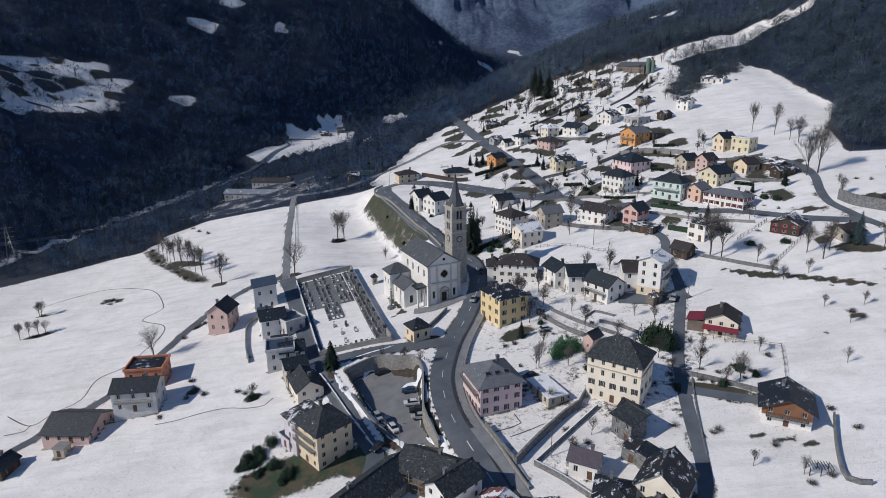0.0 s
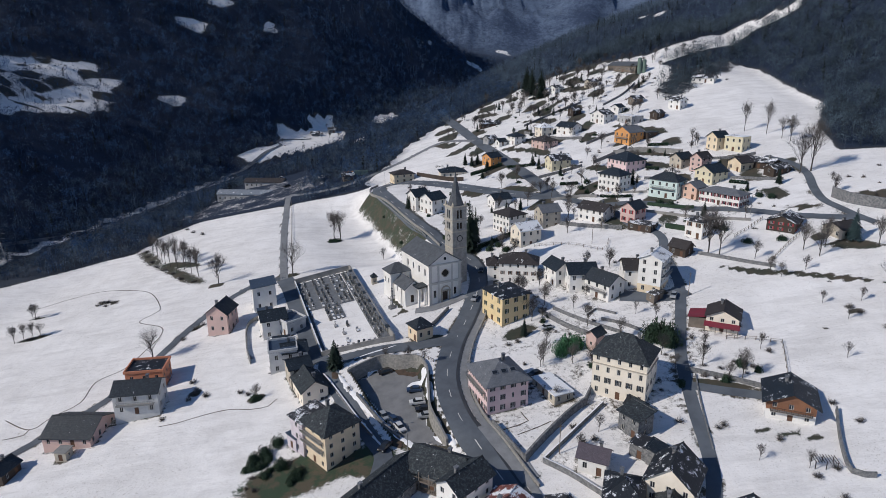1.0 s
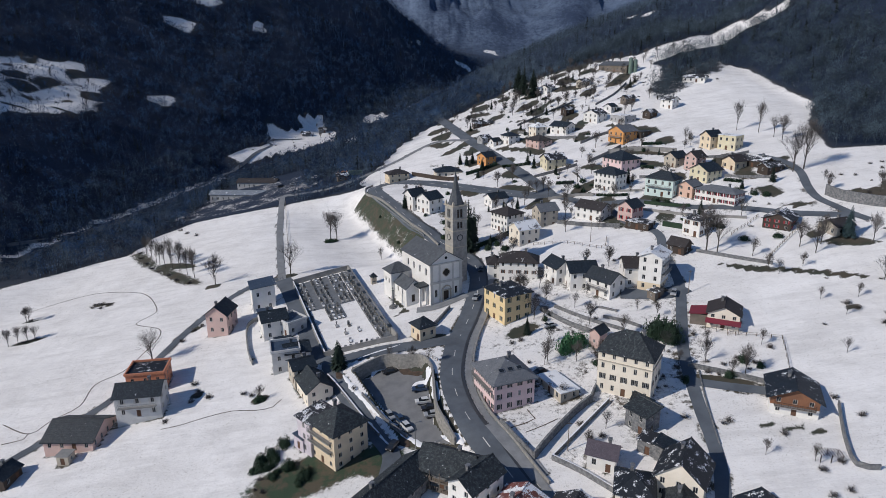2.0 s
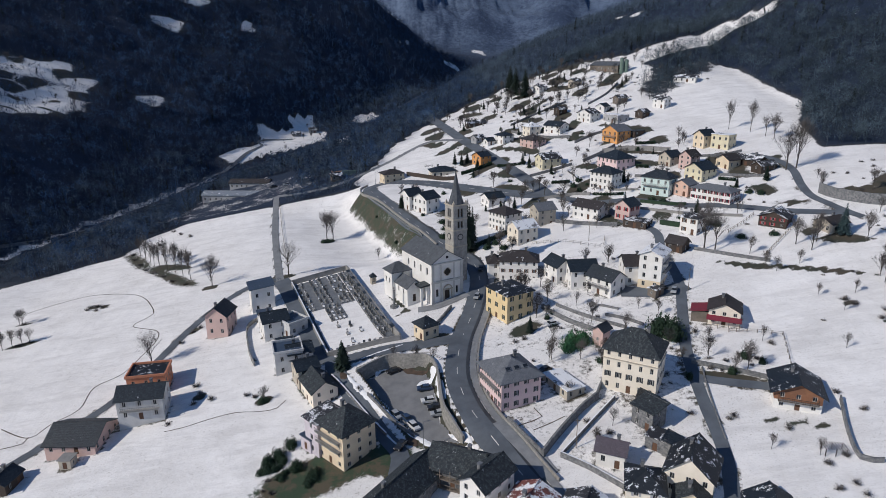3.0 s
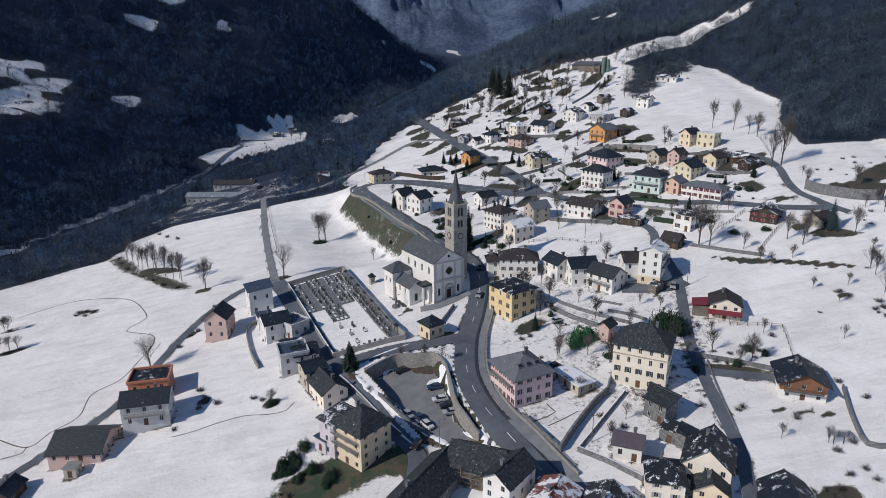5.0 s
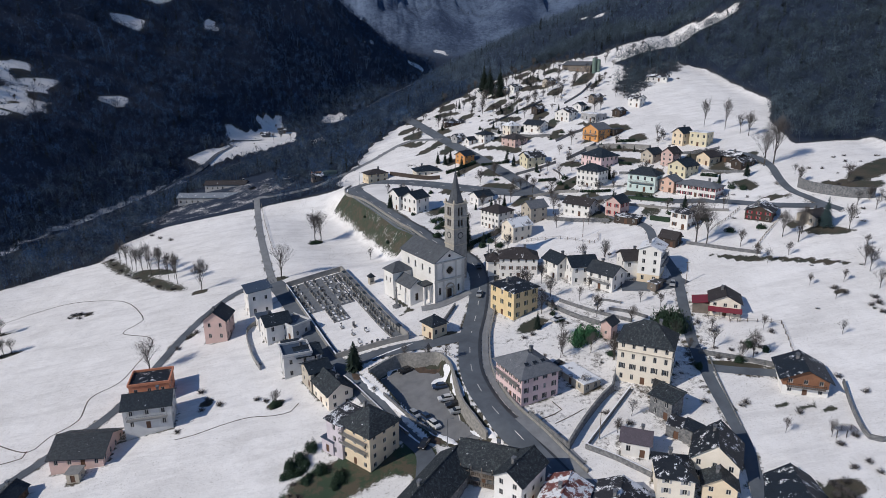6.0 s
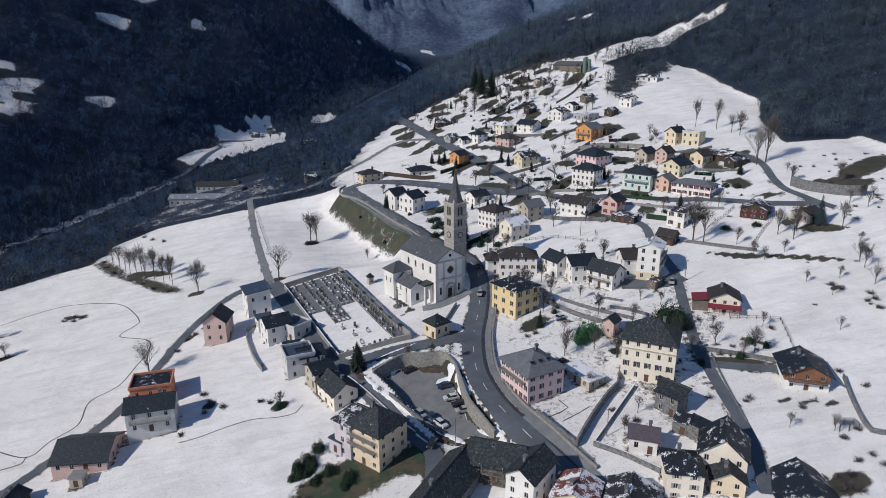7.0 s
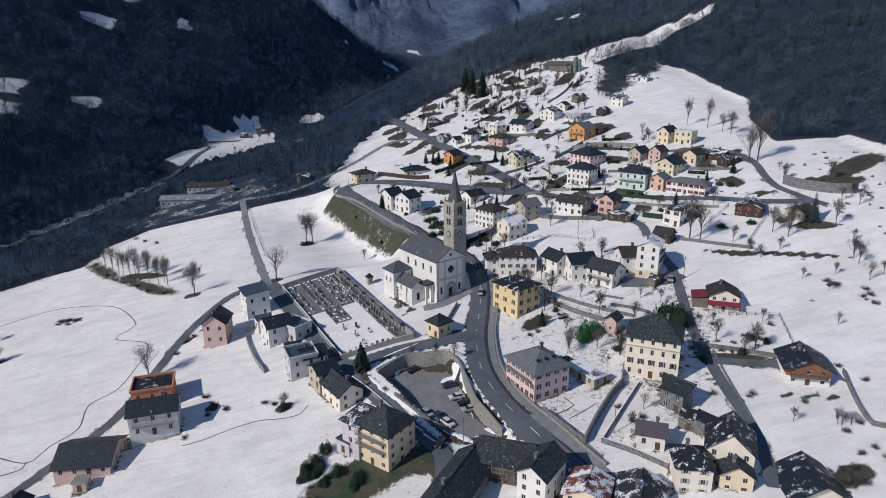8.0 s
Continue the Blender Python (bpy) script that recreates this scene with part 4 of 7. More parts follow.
house("house", "house with a red metal roof dusted with snow", (13.6, -91.2, -10.1), 56, (8.0, 8.5, 4.4), "gable", "x", 1.9, CREAM, REDMETAL, 2, None)
house("house", "house with a dark ribbed roof patched with snow", (23.6, -94.6, -10.4), 60, (9.0, 9.0, 4.3), "gable", "x", 2.2, GREY, SLATE_SNOW, 2, None)
house("house", "white and maroon gabled house above a snowy garden", (81.9, -33.7, 5.0), 61, (8.2, 8.3, 4.4), "gable", "x", 2.1, CREAM_LIGHT, SLATE_BROWN, 2, None, porch=1, annex=1)
house("chalet", "chalet with timber gable, white base and dark blue roof", (82.2, -67.9, -1.1), 64, (9.8, 10.0, 4.6), "gable", "x", 2.5, WHITE, SLATE_BLUE, 2, None, over=1.0, upper=TIMBER, balcony=1)
house("house", "white three-storey house with a dark hip roof", (31.0, 10.9, 4.0), -12, (13.0, 8.0, 7.6), "hip", "x", 2.4, WHITE, SLATE_BROWN, 3, BROWN, bays=(5, 3), slim=0.75, shut_on=1)
house("house", "narrow white house with a dark roof", (23.1, 14.3, 3.8), -4, (5.0, 7.0, 6.2), "hip", "x", 1.6, WHITE, SLATE_BROWN, 2, None)
house("house", "white gabled house with a dark roof", (43.2, 4.2, 5.4), 20, (6.5, 8.0, 6.0), "gable", "y", 2.2, WHITE, SLATE, 2, None)
house("house", "white house with several dark slate roofs", (49.3, -1.2, 5.2), 1, (9.0, 9.0, 6.6), "gable", "x", 2.2, WHITE, SLATE, 2, None)
house("house", "white house with a slate roof and wooden balcony", (55.3, -8.7, 5.3), 35, (7.5, 9.5, 5.7), "gable", "y", 2.4, WHITE, SLATE, 2, None, balcony=1)
house("house", "white house with a reddish brown roof", (65.3, -5.1, 7.1), -6, (7.0, 8.0, 7.0), "gable", "x", 2.2, WHITE, SLATE_BROWN, 2, None)
house("house", "tall white house with ochre base and snowy roof", (70.4, -9.5, 7.4), 53, (9.0, 7.0, 11.2), "gable", "x", 1.6, WHITE, SNOWROOF, 4, None, balcony=2, base=CREAM)
house("house", "white three-storey house with a dark roof", (33.5, 53.0, 10.3), 33, (9.0, 10.0, 7.5), "hip", "y", 2.0, WHITE, SLATE_BROWN, 3, None, bays=(3, 5))
house("house", "grey-beige house with a brown slate roof", (48.3, 50.2, 12.4), 18, (8.0, 7.0, 7.0), "gable", "x", 2.2, STONE_LIGHT, SLATE_GREY, 3, None)
house("house", "white house with a snowy gable roof", (37.7, 37.9, 8.9), 23, (9.0, 7.5, 6.7), "gable", "x", 2.2, CREAM_LIGHT, SNOWROOF, 2, None)
house("house", "low white house with a dark gable roof", (32.5, 79.4, 14.2), 22, (8.0, 7.0, 4.1), "gable", "x", 1.8, WHITE, SLATE, 1, None)
house("house", "white gabled house below the road", (-3.5, 87.2, 12.1), 30, (7.0, 8.0, 6.7), "gable", "x", 2.4, WHITE, SLATE, 2, None)
house("house", "white house with terrace and dark roof", (3.0, 81.5, 11.8), 40, (8.0, 8.5, 6.6), "gable", "x", 2.4, WHITE, SLATE, 2, None)
house("house", "white house with a brown gable roof", (67.1, 47.3, 15.6), 42, (8.0, 11.5, 5.0), "gable", "y", 2.0, WHITE, SLATE_BROWN, 2, None)
house("house", "pinkish gabled house with red shutters", (79.2, 39.2, 16.5), 36, (7.0, 6.5, 6.1), "gable", "x", 2.2, ROSE, SLATE, 2, RED)
house("carport", "open timber carport with a flat roof", (80.3, 30.8, 15.7), 46, (6.0, 9.0, 2.6), "flat", "y", 0.25, TIMBER_DARK, SLATE_SNOW, 1, None)
house("house", "white house with a snowy flat roof", (95.9, 18.5, 16.2), 37, (6.5, 6.5, 6.3), "hip", "y", 0.9, WHITE, SLATE_SNOW, 2, BROWN)
house("hut", "brown timber hut with a red-brown roof", (85.9, 7.9, 12.9), 38, (5.0, 6.0, 3.5), "gable", "y", 1.8, TIMBER_DARK, SLATE_BROWN, 1, None)
house("house", "white three-storey house with rows of windows", (81.3, 72.2, 21.7), 37, (8.0, 11.0, 7.9), "hip", "y", 2.2, WHITE, SLATE, 3, None, bays=(3, 5))
house("house", "pink villa with a dark hip roof", (92.5, 92.1, 26.5), 23, (11.0, 13.0, 6.2), "hip", "y", 3.0, PINK, SLATE, 2, None, bays=(4, 5))
house("house", "mint green house with a dark hip roof", (98.5, 56.3, 22.5), 42, (8.0, 12.0, 7.5), "hip", "y", 2.4, MINT, SLATE, 2, None, balcony=1)
house("house", "peach coloured small house", (106.8, 50.0, 23.1), 34, (6.5, 6.5, 4.9), "gable", "x", 1.8, PEACH, SLATE_GREY, 2, None)
house("house", "long white house with maroon shutters", (114.5, 40.2, 22.7), 37, (8.0, 16.0, 4.9), "hip", "y", 1.4, WHITE, SLATE_GREY, 2, MAROON, bays=(3, 7))
house("house", "cream house with a dark roof and glazed gable", (119.0, 62.7, 26.6), 25, (9.0, 9.0, 5.3), "gable", "x", 2.4, CREAM_YELLOW, SLATE, 2, None)
house("house", "narrow rose house with white upper storey", (119.5, 74.9, 29.2), 29, (6.5, 6.0, 6.2), "gable", "x", 2.2, ROSE, SLATE_BROWN, 3, None)
house("house", "beige gabled house with dark roof", (114.3, 83.0, 29.5), 23, (7.0, 7.0, 4.6), "gable", "x", 2.2, STONE_LIGHT, SLATE, 2, None)
house("house", "beige gabled house with brown roof", (133.8, 68.2, 30.3), 21, (7.0, 7.0, 4.2), "gable", "x", 2.0, CREAM, SLATE_BROWN, 1, None)
house("house", "white block with yellow panels and a flat roof", (142.5, 90.4, 35.5), 35, (7.0, 8.5, 6.5), "flat", "y", 0.4, CREAM_YELLOW, SNOWROOF, 2, None)
house("house", "cream gabled house with a dark roof", (135.9, 95.9, 35.3), 20, (7.0, 6.5, 6.3), "gable", "x", 2.2, CREAM, SLATE, 2, None)
house("house", "dark low house with a snowy roof", (142.7, 66.8, 31.5), 34, (7.0, 11.0, 3.2), "gable", "y", 1.4, TIMBER_DARK, SLATE_SNOW, 1, None)
house("chalet", "orange chalet with balcony and dark roof", (104.0, 126.1, 34.7), 29, (10.0, 10.0, 6.3), "gable", "x", 2.6, ORANGE_BRIGHT, SLATE_GREY, 2, None, balcony=1)
house("barn", "grey barn with a pale flat roof", (113.2, 154.3, 41.6), 23, (8.0, 12.0, 4.3), "flat", "y", 0.3, GREY, SNOWROOF, 1, None)
house("house", "white gabled house with a snowy roof", (100.5, 164.0, 41.4), 32, (8.0, 10.0, 5.0), "gable", "x", 2.2, WHITE, SLATE_SNOW, 2, None)
house("house", "white house beside a snowy meadow", (141.8, 161.4, 48.6), 35, (6.5, 7.5, 5.0), "gable", "y", 1.6, WHITE, SLATE_SNOW, 2, None)
house("house", "long low white house at the meadow edge", (170.1, 194.6, 61.1), 51, (7.0, 13.0, 3.0), "gable", "y", 1.4, WHITE, SLATE_SNOW, 1, None)
house("barn", "long grey farm barn", (138.5, 245.7, 66.4), 27, (10.0, 26.0, 4.4), "gable", "y", 2.2, WOOD_GREY, SLATE_MID, 1, None)
house("house", "pale house with a pyramid roof", (67.2, 160.8, 34.5), 21, (7.0, 7.5, 5.6), "hip", "x", 2.0, CREAM_LIGHT, SNOWROOF, 2, None)
house("house", "white house with a dark roof", (51.4, 158.9, 31.0), 25, (7.0, 8.0, 4.7), "hip", "x", 1.6, WHITE, SLATE, 2, None)
house("house", "house with brown balcony and dark hip roof", (64.3, 143.1, 30.7), 27, (9.0, 11.0, 4.5), "hip", "y", 2.0, ROSE, SLATE_BROWN, 2, None)
house("house", "cream house with a snowy gable roof", (64.5, 109.2, 24.8), 13, (10.0, 8.0, 5.5), "gable", "x", 2.2, CREAM_YELLOW, SLATE_SNOW, 2, None)
house("house", "small orange house among firs", (34.9, 132.6, 23.8), 33, (7.0, 7.0, 4.7), "gable", "x", 1.8, ORANGE_BRIGHT, SLATE, 2, None)
house("workshop", "low workshop with a snowy roof", (41.5, 208.1, 34.5), 2, (12.0, 8.0, 3.2), "gable", "x", 1.4, TIMBER_DARK, SLATE_SNOW, 1, None)
house("house", "pale house with a low brown hip roof", (-12.1, 137.4, 14.9), 19, (11.0, 8.0, 4.8), "hip", "x", 1.6, CREAM, SLATE_BROWN, 2, None)
house("house", "low house behind a brown fence with dark roof", (14.2, 129.9, 18.3), 7, (13.0, 9.0, 3.5), "hip", "x", 1.8, CREAM_LIGHT, SLATE, 1, None)
house("house", "white house with a wide dark roof", (80.3, 156.8, 36.4), 39, (8.0, 11.0, 4.3), "gable", "y", 2.0, WHITE, SLATE, 2, None)
house("chalet", "dark timber chalet with red shutters and snowy roof", (123.7, 13.2, 19.8), 46, (10.0, 9.0, 3.7), "gable", "x", 2.0, TIMBER_DARK, SLATE_SNOW, 2, RED)
house("cabin", "beige cabin beside a blue spruce", (136.6, 2.5, 19.9), 19, (8.0, 7.0, 3.6), "gable", "x", 1.6, STONE_LIGHT, SLATE_BROWN, 1, None)
house("hall", "long grey sawmill hall with rooflights", (-105.3, 175.8, -1.8), -8, (32.0, 9.0, 4.5), "gable", "x", 1.6, GREY, ROOFLIGHTS, 1, None)
house("hall", "long storage hall with a brown roof", (-98.1, 195.1, 1.9), -8, (24.0, 8.0, 4.0), "gable", "x", 1.6, GREY, SLATE_BROWN, 1, None)
house("barn", "small stone barn in a riverside clearing", (-93.8, 365.9, 10.9), 20, (7.0, 6.0, 3.9), "gable", "x", 1.8, STONE, SLATE_SNOW, 1, None)
house("chapel", "small cream corner chapel with a dark pyramid roof", (-3.1, -20.0, -2.3), 30, (5.4, 5.4, 4.6), "hip", "x", 1.9, CREAM, SLATE, 1, None)

# low buildings between the larger ones
for loc, turn, size, roof, wall, cover, label in (
        ([(-41.2, -20.2)][0], 18, (7, 8, 4.6), "gable", WHITE, SLATE, "narrow white row house with slate roof"),
        ([(-46.1, -14.4)][0], 15, (5, 6, 4.2), "flat", GREY, SLATE, "grey flat-roofed annex beside the street"),
        ([(-38.0, -31.1)][0], 24, (6, 7, 5.0), "gable", STONE_LIGHT, SLATE, "old row house with slate roof"),
        ([(-56.8, 10.5)][0], 18, (5, 5, 3.4), "flat", WHITE, METAL, "white terrace annex with metal roof"),
        ([(-109.6, -53.7)][0], 80, (6, 5, 3.2), "gable", TIMBER_DARK, SLATE, "dark timber shed by the lane"),
        ([(-96.3, -49.4)][0], 85, (3, 3, 2.4), "flat", STONE_LIGHT, CONCRETE, "small beige garden shed"),
        ([(-33.1, -59.3)][0], 42, (4, 4, 3.2), "flat", LILAC, METAL, "low pale annex with a blue terrace"),
        ([(48.0, -79.7)][0], 50, (4, 4, 2.6), "shed", STONE, SLATE, "small stone shed with slate roof"),
        ([(47.6, -64.8)][0], 56, (4, 4, 2.4), "shed", STONE, SLATE, "low stone outbuilding under the house"),
        ([(68.5, -16.9)][0], 30, (4, 3, 2.2), "flat", WOOD_GREY, SLATE_SNOW, "low grey wooden shed"),
        ([(38.0, 169.9)][0], 30, (6, 5, 2.8), "gable", GREY, SLATE_SNOW, "grey shed beside the valley road"),
        ([(127.2, 151.7)][0], 30, (6, 5, 2.8), "gable", TIMBER_DARK, SLATE_SNOW, "dark barn with snow on its roof"),
        ([(124.7, 181.4)][0], 20, (7, 5, 3.0), "gable", WOOD_GREY, SLATE_SNOW, "grey wooden barn in the upper village"),
        ([(111.9, 173.5)][0], 40, (6, 5, 3.0), "gable", WHITE, SLATE, "small white house in the upper village"),
        ([(90.0, 185.9)][0], 25, (6, 5, 3.0), "gable", TIMBER_DARK, SLATE_SNOW, "dark barn in the upper meadow"),
        ([(111.5, 232.3)][0], 25, (7, 6, 3.2), "gable", STONE_LIGHT, SLATE_SNOW, "beige farmhouse below the wood"),
        ([(90.6, 244.0)][0], 30, (7, 6, 3.2), "gable", WHITE, SLATE_SNOW, "white farmhouse with snowy roof"),
        ([(42.9, 159.5)][0], 30, (5, 4, 2.6), "gable", WHITE, SLATE, "small white shed by the road"),
        ([(143.4, 56.8)][0], 20, (9, 5, 2.6), "gable", TIMBER_DARK, SLATE_SNOW, "long dark shed behind gardens"),
        ([(114.7, 126.5)][0], 30, (8, 4, 2.2), "flat", TIMBER_DARK, SLATE, "low dark garage row"),
        ([(31.5, 56.9)][0], 25, (5, 4, 2.6), "gable", GREY, SLATE_BROWN, "grey shed among gardens"),
        ([(-43.3, 161.5)][0], 15, (6, 4, 2.8), "gable", WOOD_GREY, SLATE_SNOW, "open wooden shed at the yard"),
        ([(-81.3, 380.9)][0], 15, (6, 5, 3.2), "gable", STONE, SLATE_SNOW, "stone barn in the riverside clearing")):
    x, y = loc
    house("shed" if "shed" in label or "barn" in label else "house", label, (x, y, gz(x, y)), turn, size, roof, "x", 0.3 if roof == "flat" else 1.4, wall, cover, 1 if size[2] < 4 else 2, None)


# snow melts along the roads and round the houses
def snow_bank(pts, wide, high, mat_=SNOW, label="ridge of ploughed snow beside the asphalt", name="snow_bank", seed=1):
    """A low uneven heap along a line, thinning out at its ends."""
    line = curve_points(pts, 0.8)
    side = normals_of(line)
    rg = random.Random(seed)
    verts, fcs, n = [], [], len(line)
    wob = [rg.uniform(0.6, 1.25) for _ in range(n)]
    for i, ((x, y), (ux, uy)) in enumerate(zip(line, side)):
        w = wide * 0.5 * wob[i] * min(1.0, 0.25 + 3.0 * min(i, n - 1 - i) / n)
        for k, (a, hh) in enumerate(((-1, -0.10), (-0.6, 0.55), (-0.1, 1.0), (0.5, 0.6), (1, -0.10))):
            px2, py2 = x + ux * w * a, y + uy * w * a
            verts.append((px2, py2, gz(px2, py2) + 0.13 + 0.5 * high * hh * wob[i]))
    for i in range(n - 1):
        for k in range(4):
            fcs.append((i * 5 + k, i * 5 + k + 1, i * 5 + k + 6, i * 5 + k + 5))
    return tagged(new(name, mesh(name, verts, fcs, mat_, True)), label, "snow bank" if mat_ is SNOW else "earth bed", kind="structure")


for k, (pts, wd, hg) in enumerate((
        ([(-18.3, -33.1), (-17.0, -30.6), (-14.1, -29.8), (-10.9, -30.9)], 1.6, 0.35),
        ([(-6.9, -40.7), (-4.6, -39.3), (-2.2, -39.9), (-2.9, -36.8)], 2.0, 0.35),
        ([(-1.7, -41.8), (-0.9, -46.5), (-0.1, -53.2)], 1.5, 0.35),
        ([(0.2, -58.4), (1.2, -61.5), (2.1, -63.7)], 1.2, 0.3),
        ([(-0.2, -61.6), (2.5, -64.8), (4.8, -67.6)], 1.6, 0.3),
        ([(-26.0, -35.3), (-22.4, -42.5), (-18.2, -48.6), (-13.7, -53.7), (-10.7, -55.5)], 1.6, 0.3),
        ([(-10.0, -59.3), (-7.1, -61.8), (-4.0, -65.5)], 1.6, 0.3),
        ([(-28.9, -35.3), (-25.8, -41.9), (-23.3, -46.0)], 0.8, 0.25),
        ([(-22.4, -28.2), (-18.2, -26.7), (-14.2, -25.6), (-10.2, -24.0)], 0.7, 0.2),
        ([(-18.3, -52.8), (-15.2, -59.2), (-12.3, -63.9)], 0.8, 0.2))):
    snow_bank(pts, wd, hg, seed=k)
snow_bank([(-10.6, -31.8), (-6.9, -34.4), (-3.4, -35.4)], 2.6, 0.2, EARTH, "bed of bare brown earth in the car park", "earth_bed", 31)
snow_bank([(-28.0, -33.1), (-26.3, -36.9)], 2.0, 0.2, EARTH, "bed of bare brown earth under a fir", "earth_bed", 32)
snow_bank([(-10.3, -60.8), (-8.0, -64.0)], 2.4, 0.2, EARTH, "bed of bare brown earth beside the lane", "earth_bed", 33)

WARM = [v.co.copy() for o in scene.objects if o.name.split(".")[0] in ("road", "garden_wall", "path", "pavement") for v in o.data.vertices]
for o in [q for q in scene.objects if q.parent is None and q.type == "EMPTY"]:
    for c in [q for q in o.children if q.name.split(".")[0] == "wall"]:
        box = [o.matrix_world @ Vector(q) for q in c.bound_box]
        ring = [box[0], box[4], box[7], box[3]]
        for p0, p1 in zip(ring, ring[1:] + ring[:1]):
            WARM += [p0.lerp(p1, i / 6) for i in range(6)]
tree_of = kdtree.KDTree(len(WARM))
for i, q in enumerate(WARM):
    tree_of.insert((q.x, q.y, 0.0), i)
tree_of.balance()
lies = np.empty(len(land.vertices), dtype=np.float32)
land.attributes["snow"].data.foreach_get("value", lies)
GXF, GYF = GX.ravel(), GY.ravel()
for i in np.nonzero((GXF > -125) & (GXF < 170) & (GYF > -112) & (GYF < 270))[0]:
    gap = tree_of.find((GXF[i], GYF[i], 0.0))[2]
    if gap < 2.6:
        lies[i] = min(lies[i], 0.40 + 0.55 * min(1.0, max(0.0, (gap - 0.3) / 2.0)))
land.attributes["snow"].data.foreach_set("value", lies)


# ---- church ----
def church():
    root = new("church")
    root.matrix_world = pose(0.0, 0.0, -0.4, rz=26)
    tagged(root, "white plastered parish church with a slate roof", "church")
    W, L, H, R = 11.8, 21.0, 14.2, 3.6
    sh = Shape()
    wall_face(sh, (0, 0), (1, 0), W, -3, H, [(W / 2 - 1.0, W / 2 + 1.0, 0.6, 4.2), (1.6, 2.6, 2.4, 5.0), (W - 2.6, W - 1.6, 2.4, 5.0)], 0.35)
    side = [(L - v - 0.55, L - v + 0.55, 9.6, 12.0) for v in (3.0, 7.4, 11.8, 16.2)]
    wall_face(sh, (0, L), (0, -1), L, -3, H, sorted(side), 0.3)
    wall_face(sh, (W, 0), (0, 1), L, -3, H, [], 0.3)
    wall_face(sh, (W, L), (-1, 0), W, -3, H, [], 0.3)
    sh.face([(0, 0, H), (W, 0, H), (W / 2, 0, H + R)])
    sh.face([(W, L, H), (0, L, H), (W / 2, L, H + R)])
    part("wall", sh.done("wall", WHITE), root)
    rs = Shape()
    rs.slab([[(x + W / 2, y + L / 2, z) for x, y, z in f] for f in roof_tops("gable", "y", W, L, H, R, 0.45)], 0.22)
    rs.tube((W / 2, -0.4, H + R + 0.13), (W / 2, L + 0.4, H + R + 0.13), 0.15, 0.15, 5)
    part("roof", rs.done("roof", SLATE_MID), root, "grey slate gable roof")
    trim = surface("pale_stone_trim", (0.60, 0.58, 0.54), (0.50, 0.485, 0.455))
    for x0, x1 in ((-0.12, 0.9), (W - 0.9, W + 0.12), (3.1, 3.7), (W - 3.7, W - 3.1)):
        for z0, z1 in ((-2.5, 7.2), (7.9, H - 0.6)):
            f = Shape()
            f.box(x0, -0.22, z0, x1, 0.0, z1)
            part("pilaster", f.done("pilaster", trim), root)
    for name, bx in (("string_course", (-0.35, -0.45, 7.2, W + 0.35, 0.0, 7.9)), ("cornice", (-0.45, -0.5, H - 0.6, W + 0.45, 0.0, H - 0.2)), ("plinth", (0.92, -0.30, -2.5, W - 0.92, -0.0, 0.5))):
        f = Shape()
        f.box(*bx)
        part(name, f.done(name, trim), root)
    p2 = Shape()
    for x0 in (W / 2 - 1.7, W / 2 + 1.3):
        p2.box(x0, -0.55, -0.5, x0 + 0.4, -0.23, 4.4)
    p2.box(W / 2 - 1.9, -0.6, 4.4, W / 2 + 1.9, -0.23, 4.75)
    for i in range(9):
        a0, a1 = math.pi * i / 9, math.pi * (i + 1) / 9
        p2.face([(W / 2 + 1.7 * math.cos(a), -0.5, 4.75 + 1.5 * math.sin(a)) for a in (a0, a1)] + [(W / 2 + 1.3 * math.cos(a), -0.5, 4.75 + 1.1 * math.sin(a)) for a in (a1, a0)])
        p2.face([(W / 2 + 1.7 * math.cos(a0), -0.5, 4.75 + 1.5 * math.sin(a0)), (W / 2 + 1.7 * math.cos(a0), -0.2, 4.75 + 1.5 * math.sin(a0)),
                 (W / 2 + 1.7 * math.cos(a1), -0.2, 4.75 + 1.5 * math.sin(a1)), (W / 2 + 1.7 * math.cos(a1), -0.5, 4.75 + 1.5 * math.sin(a1))])
    part("portal", p2.done("portal", STONE_LIGHT), root, "carved stone portal")
    part("door", door_mesh(2.0, 3.6, TIMBER_DARK), root, "dark wooden church door", facing((0, 0), (1, 0), W / 2, 0.6, 0.3))
    for x in (2.1, W - 2.1):
        part("niche", pane_mesh(1.0, 2.6), root, "dark wall niche", facing((0, 0), (1, 0), x, 2.4, 0.3))
    for v in (3.0, 7.4, 11.8, 16.2):
        win = part("window", frame_mesh(1.1, 2.4), root, m=facing((0, L), (0, -1), L - v, 9.6, 0.25))
        part("pane", pane_mesh(1.1, 2.4), win)
    rose = Shape()
    for i in range(16):
        a0, a1 = 2 * math.pi * i / 16, 2 * math.pi * (i + 1) / 16
        lobe = lambda a: 1.05 + 0.22 * abs(math.cos(2 * a))
        q = [(math.cos(a), math.sin(a)) for a in (a0, a1)]
        rose.face([(W / 2, -0.06, 10.6), (W / 2 + q[0][0] * lobe(a0), -0.06, 10.6 + q[0][1] * lobe(a0)), (W / 2 + q[1][0] * lobe(a1), -0.06, 10.6 + q[1][1] * lobe(a1))], 0)
        o = [(W / 2 + c * lobe(a), -k, 10.6 + s2 * lobe(a)) for (c, s2), a, k in ((q[0], a0, 0.18), (q[1], a1, 0.18))]
        e = [(W / 2 + c * (lobe(a) + 0.28), -0.18, 10.6 + s2 * (lobe(a) + 0.28)) for (c, s2), a in ((q[1], a1), (q[0], a0))]
        rose.face(o + e, 1)
        rose.face([o[0], o[1], (o[1][0], -0.02, o[1][2]), (o[0][0], -0.02, o[0][2])], 1)
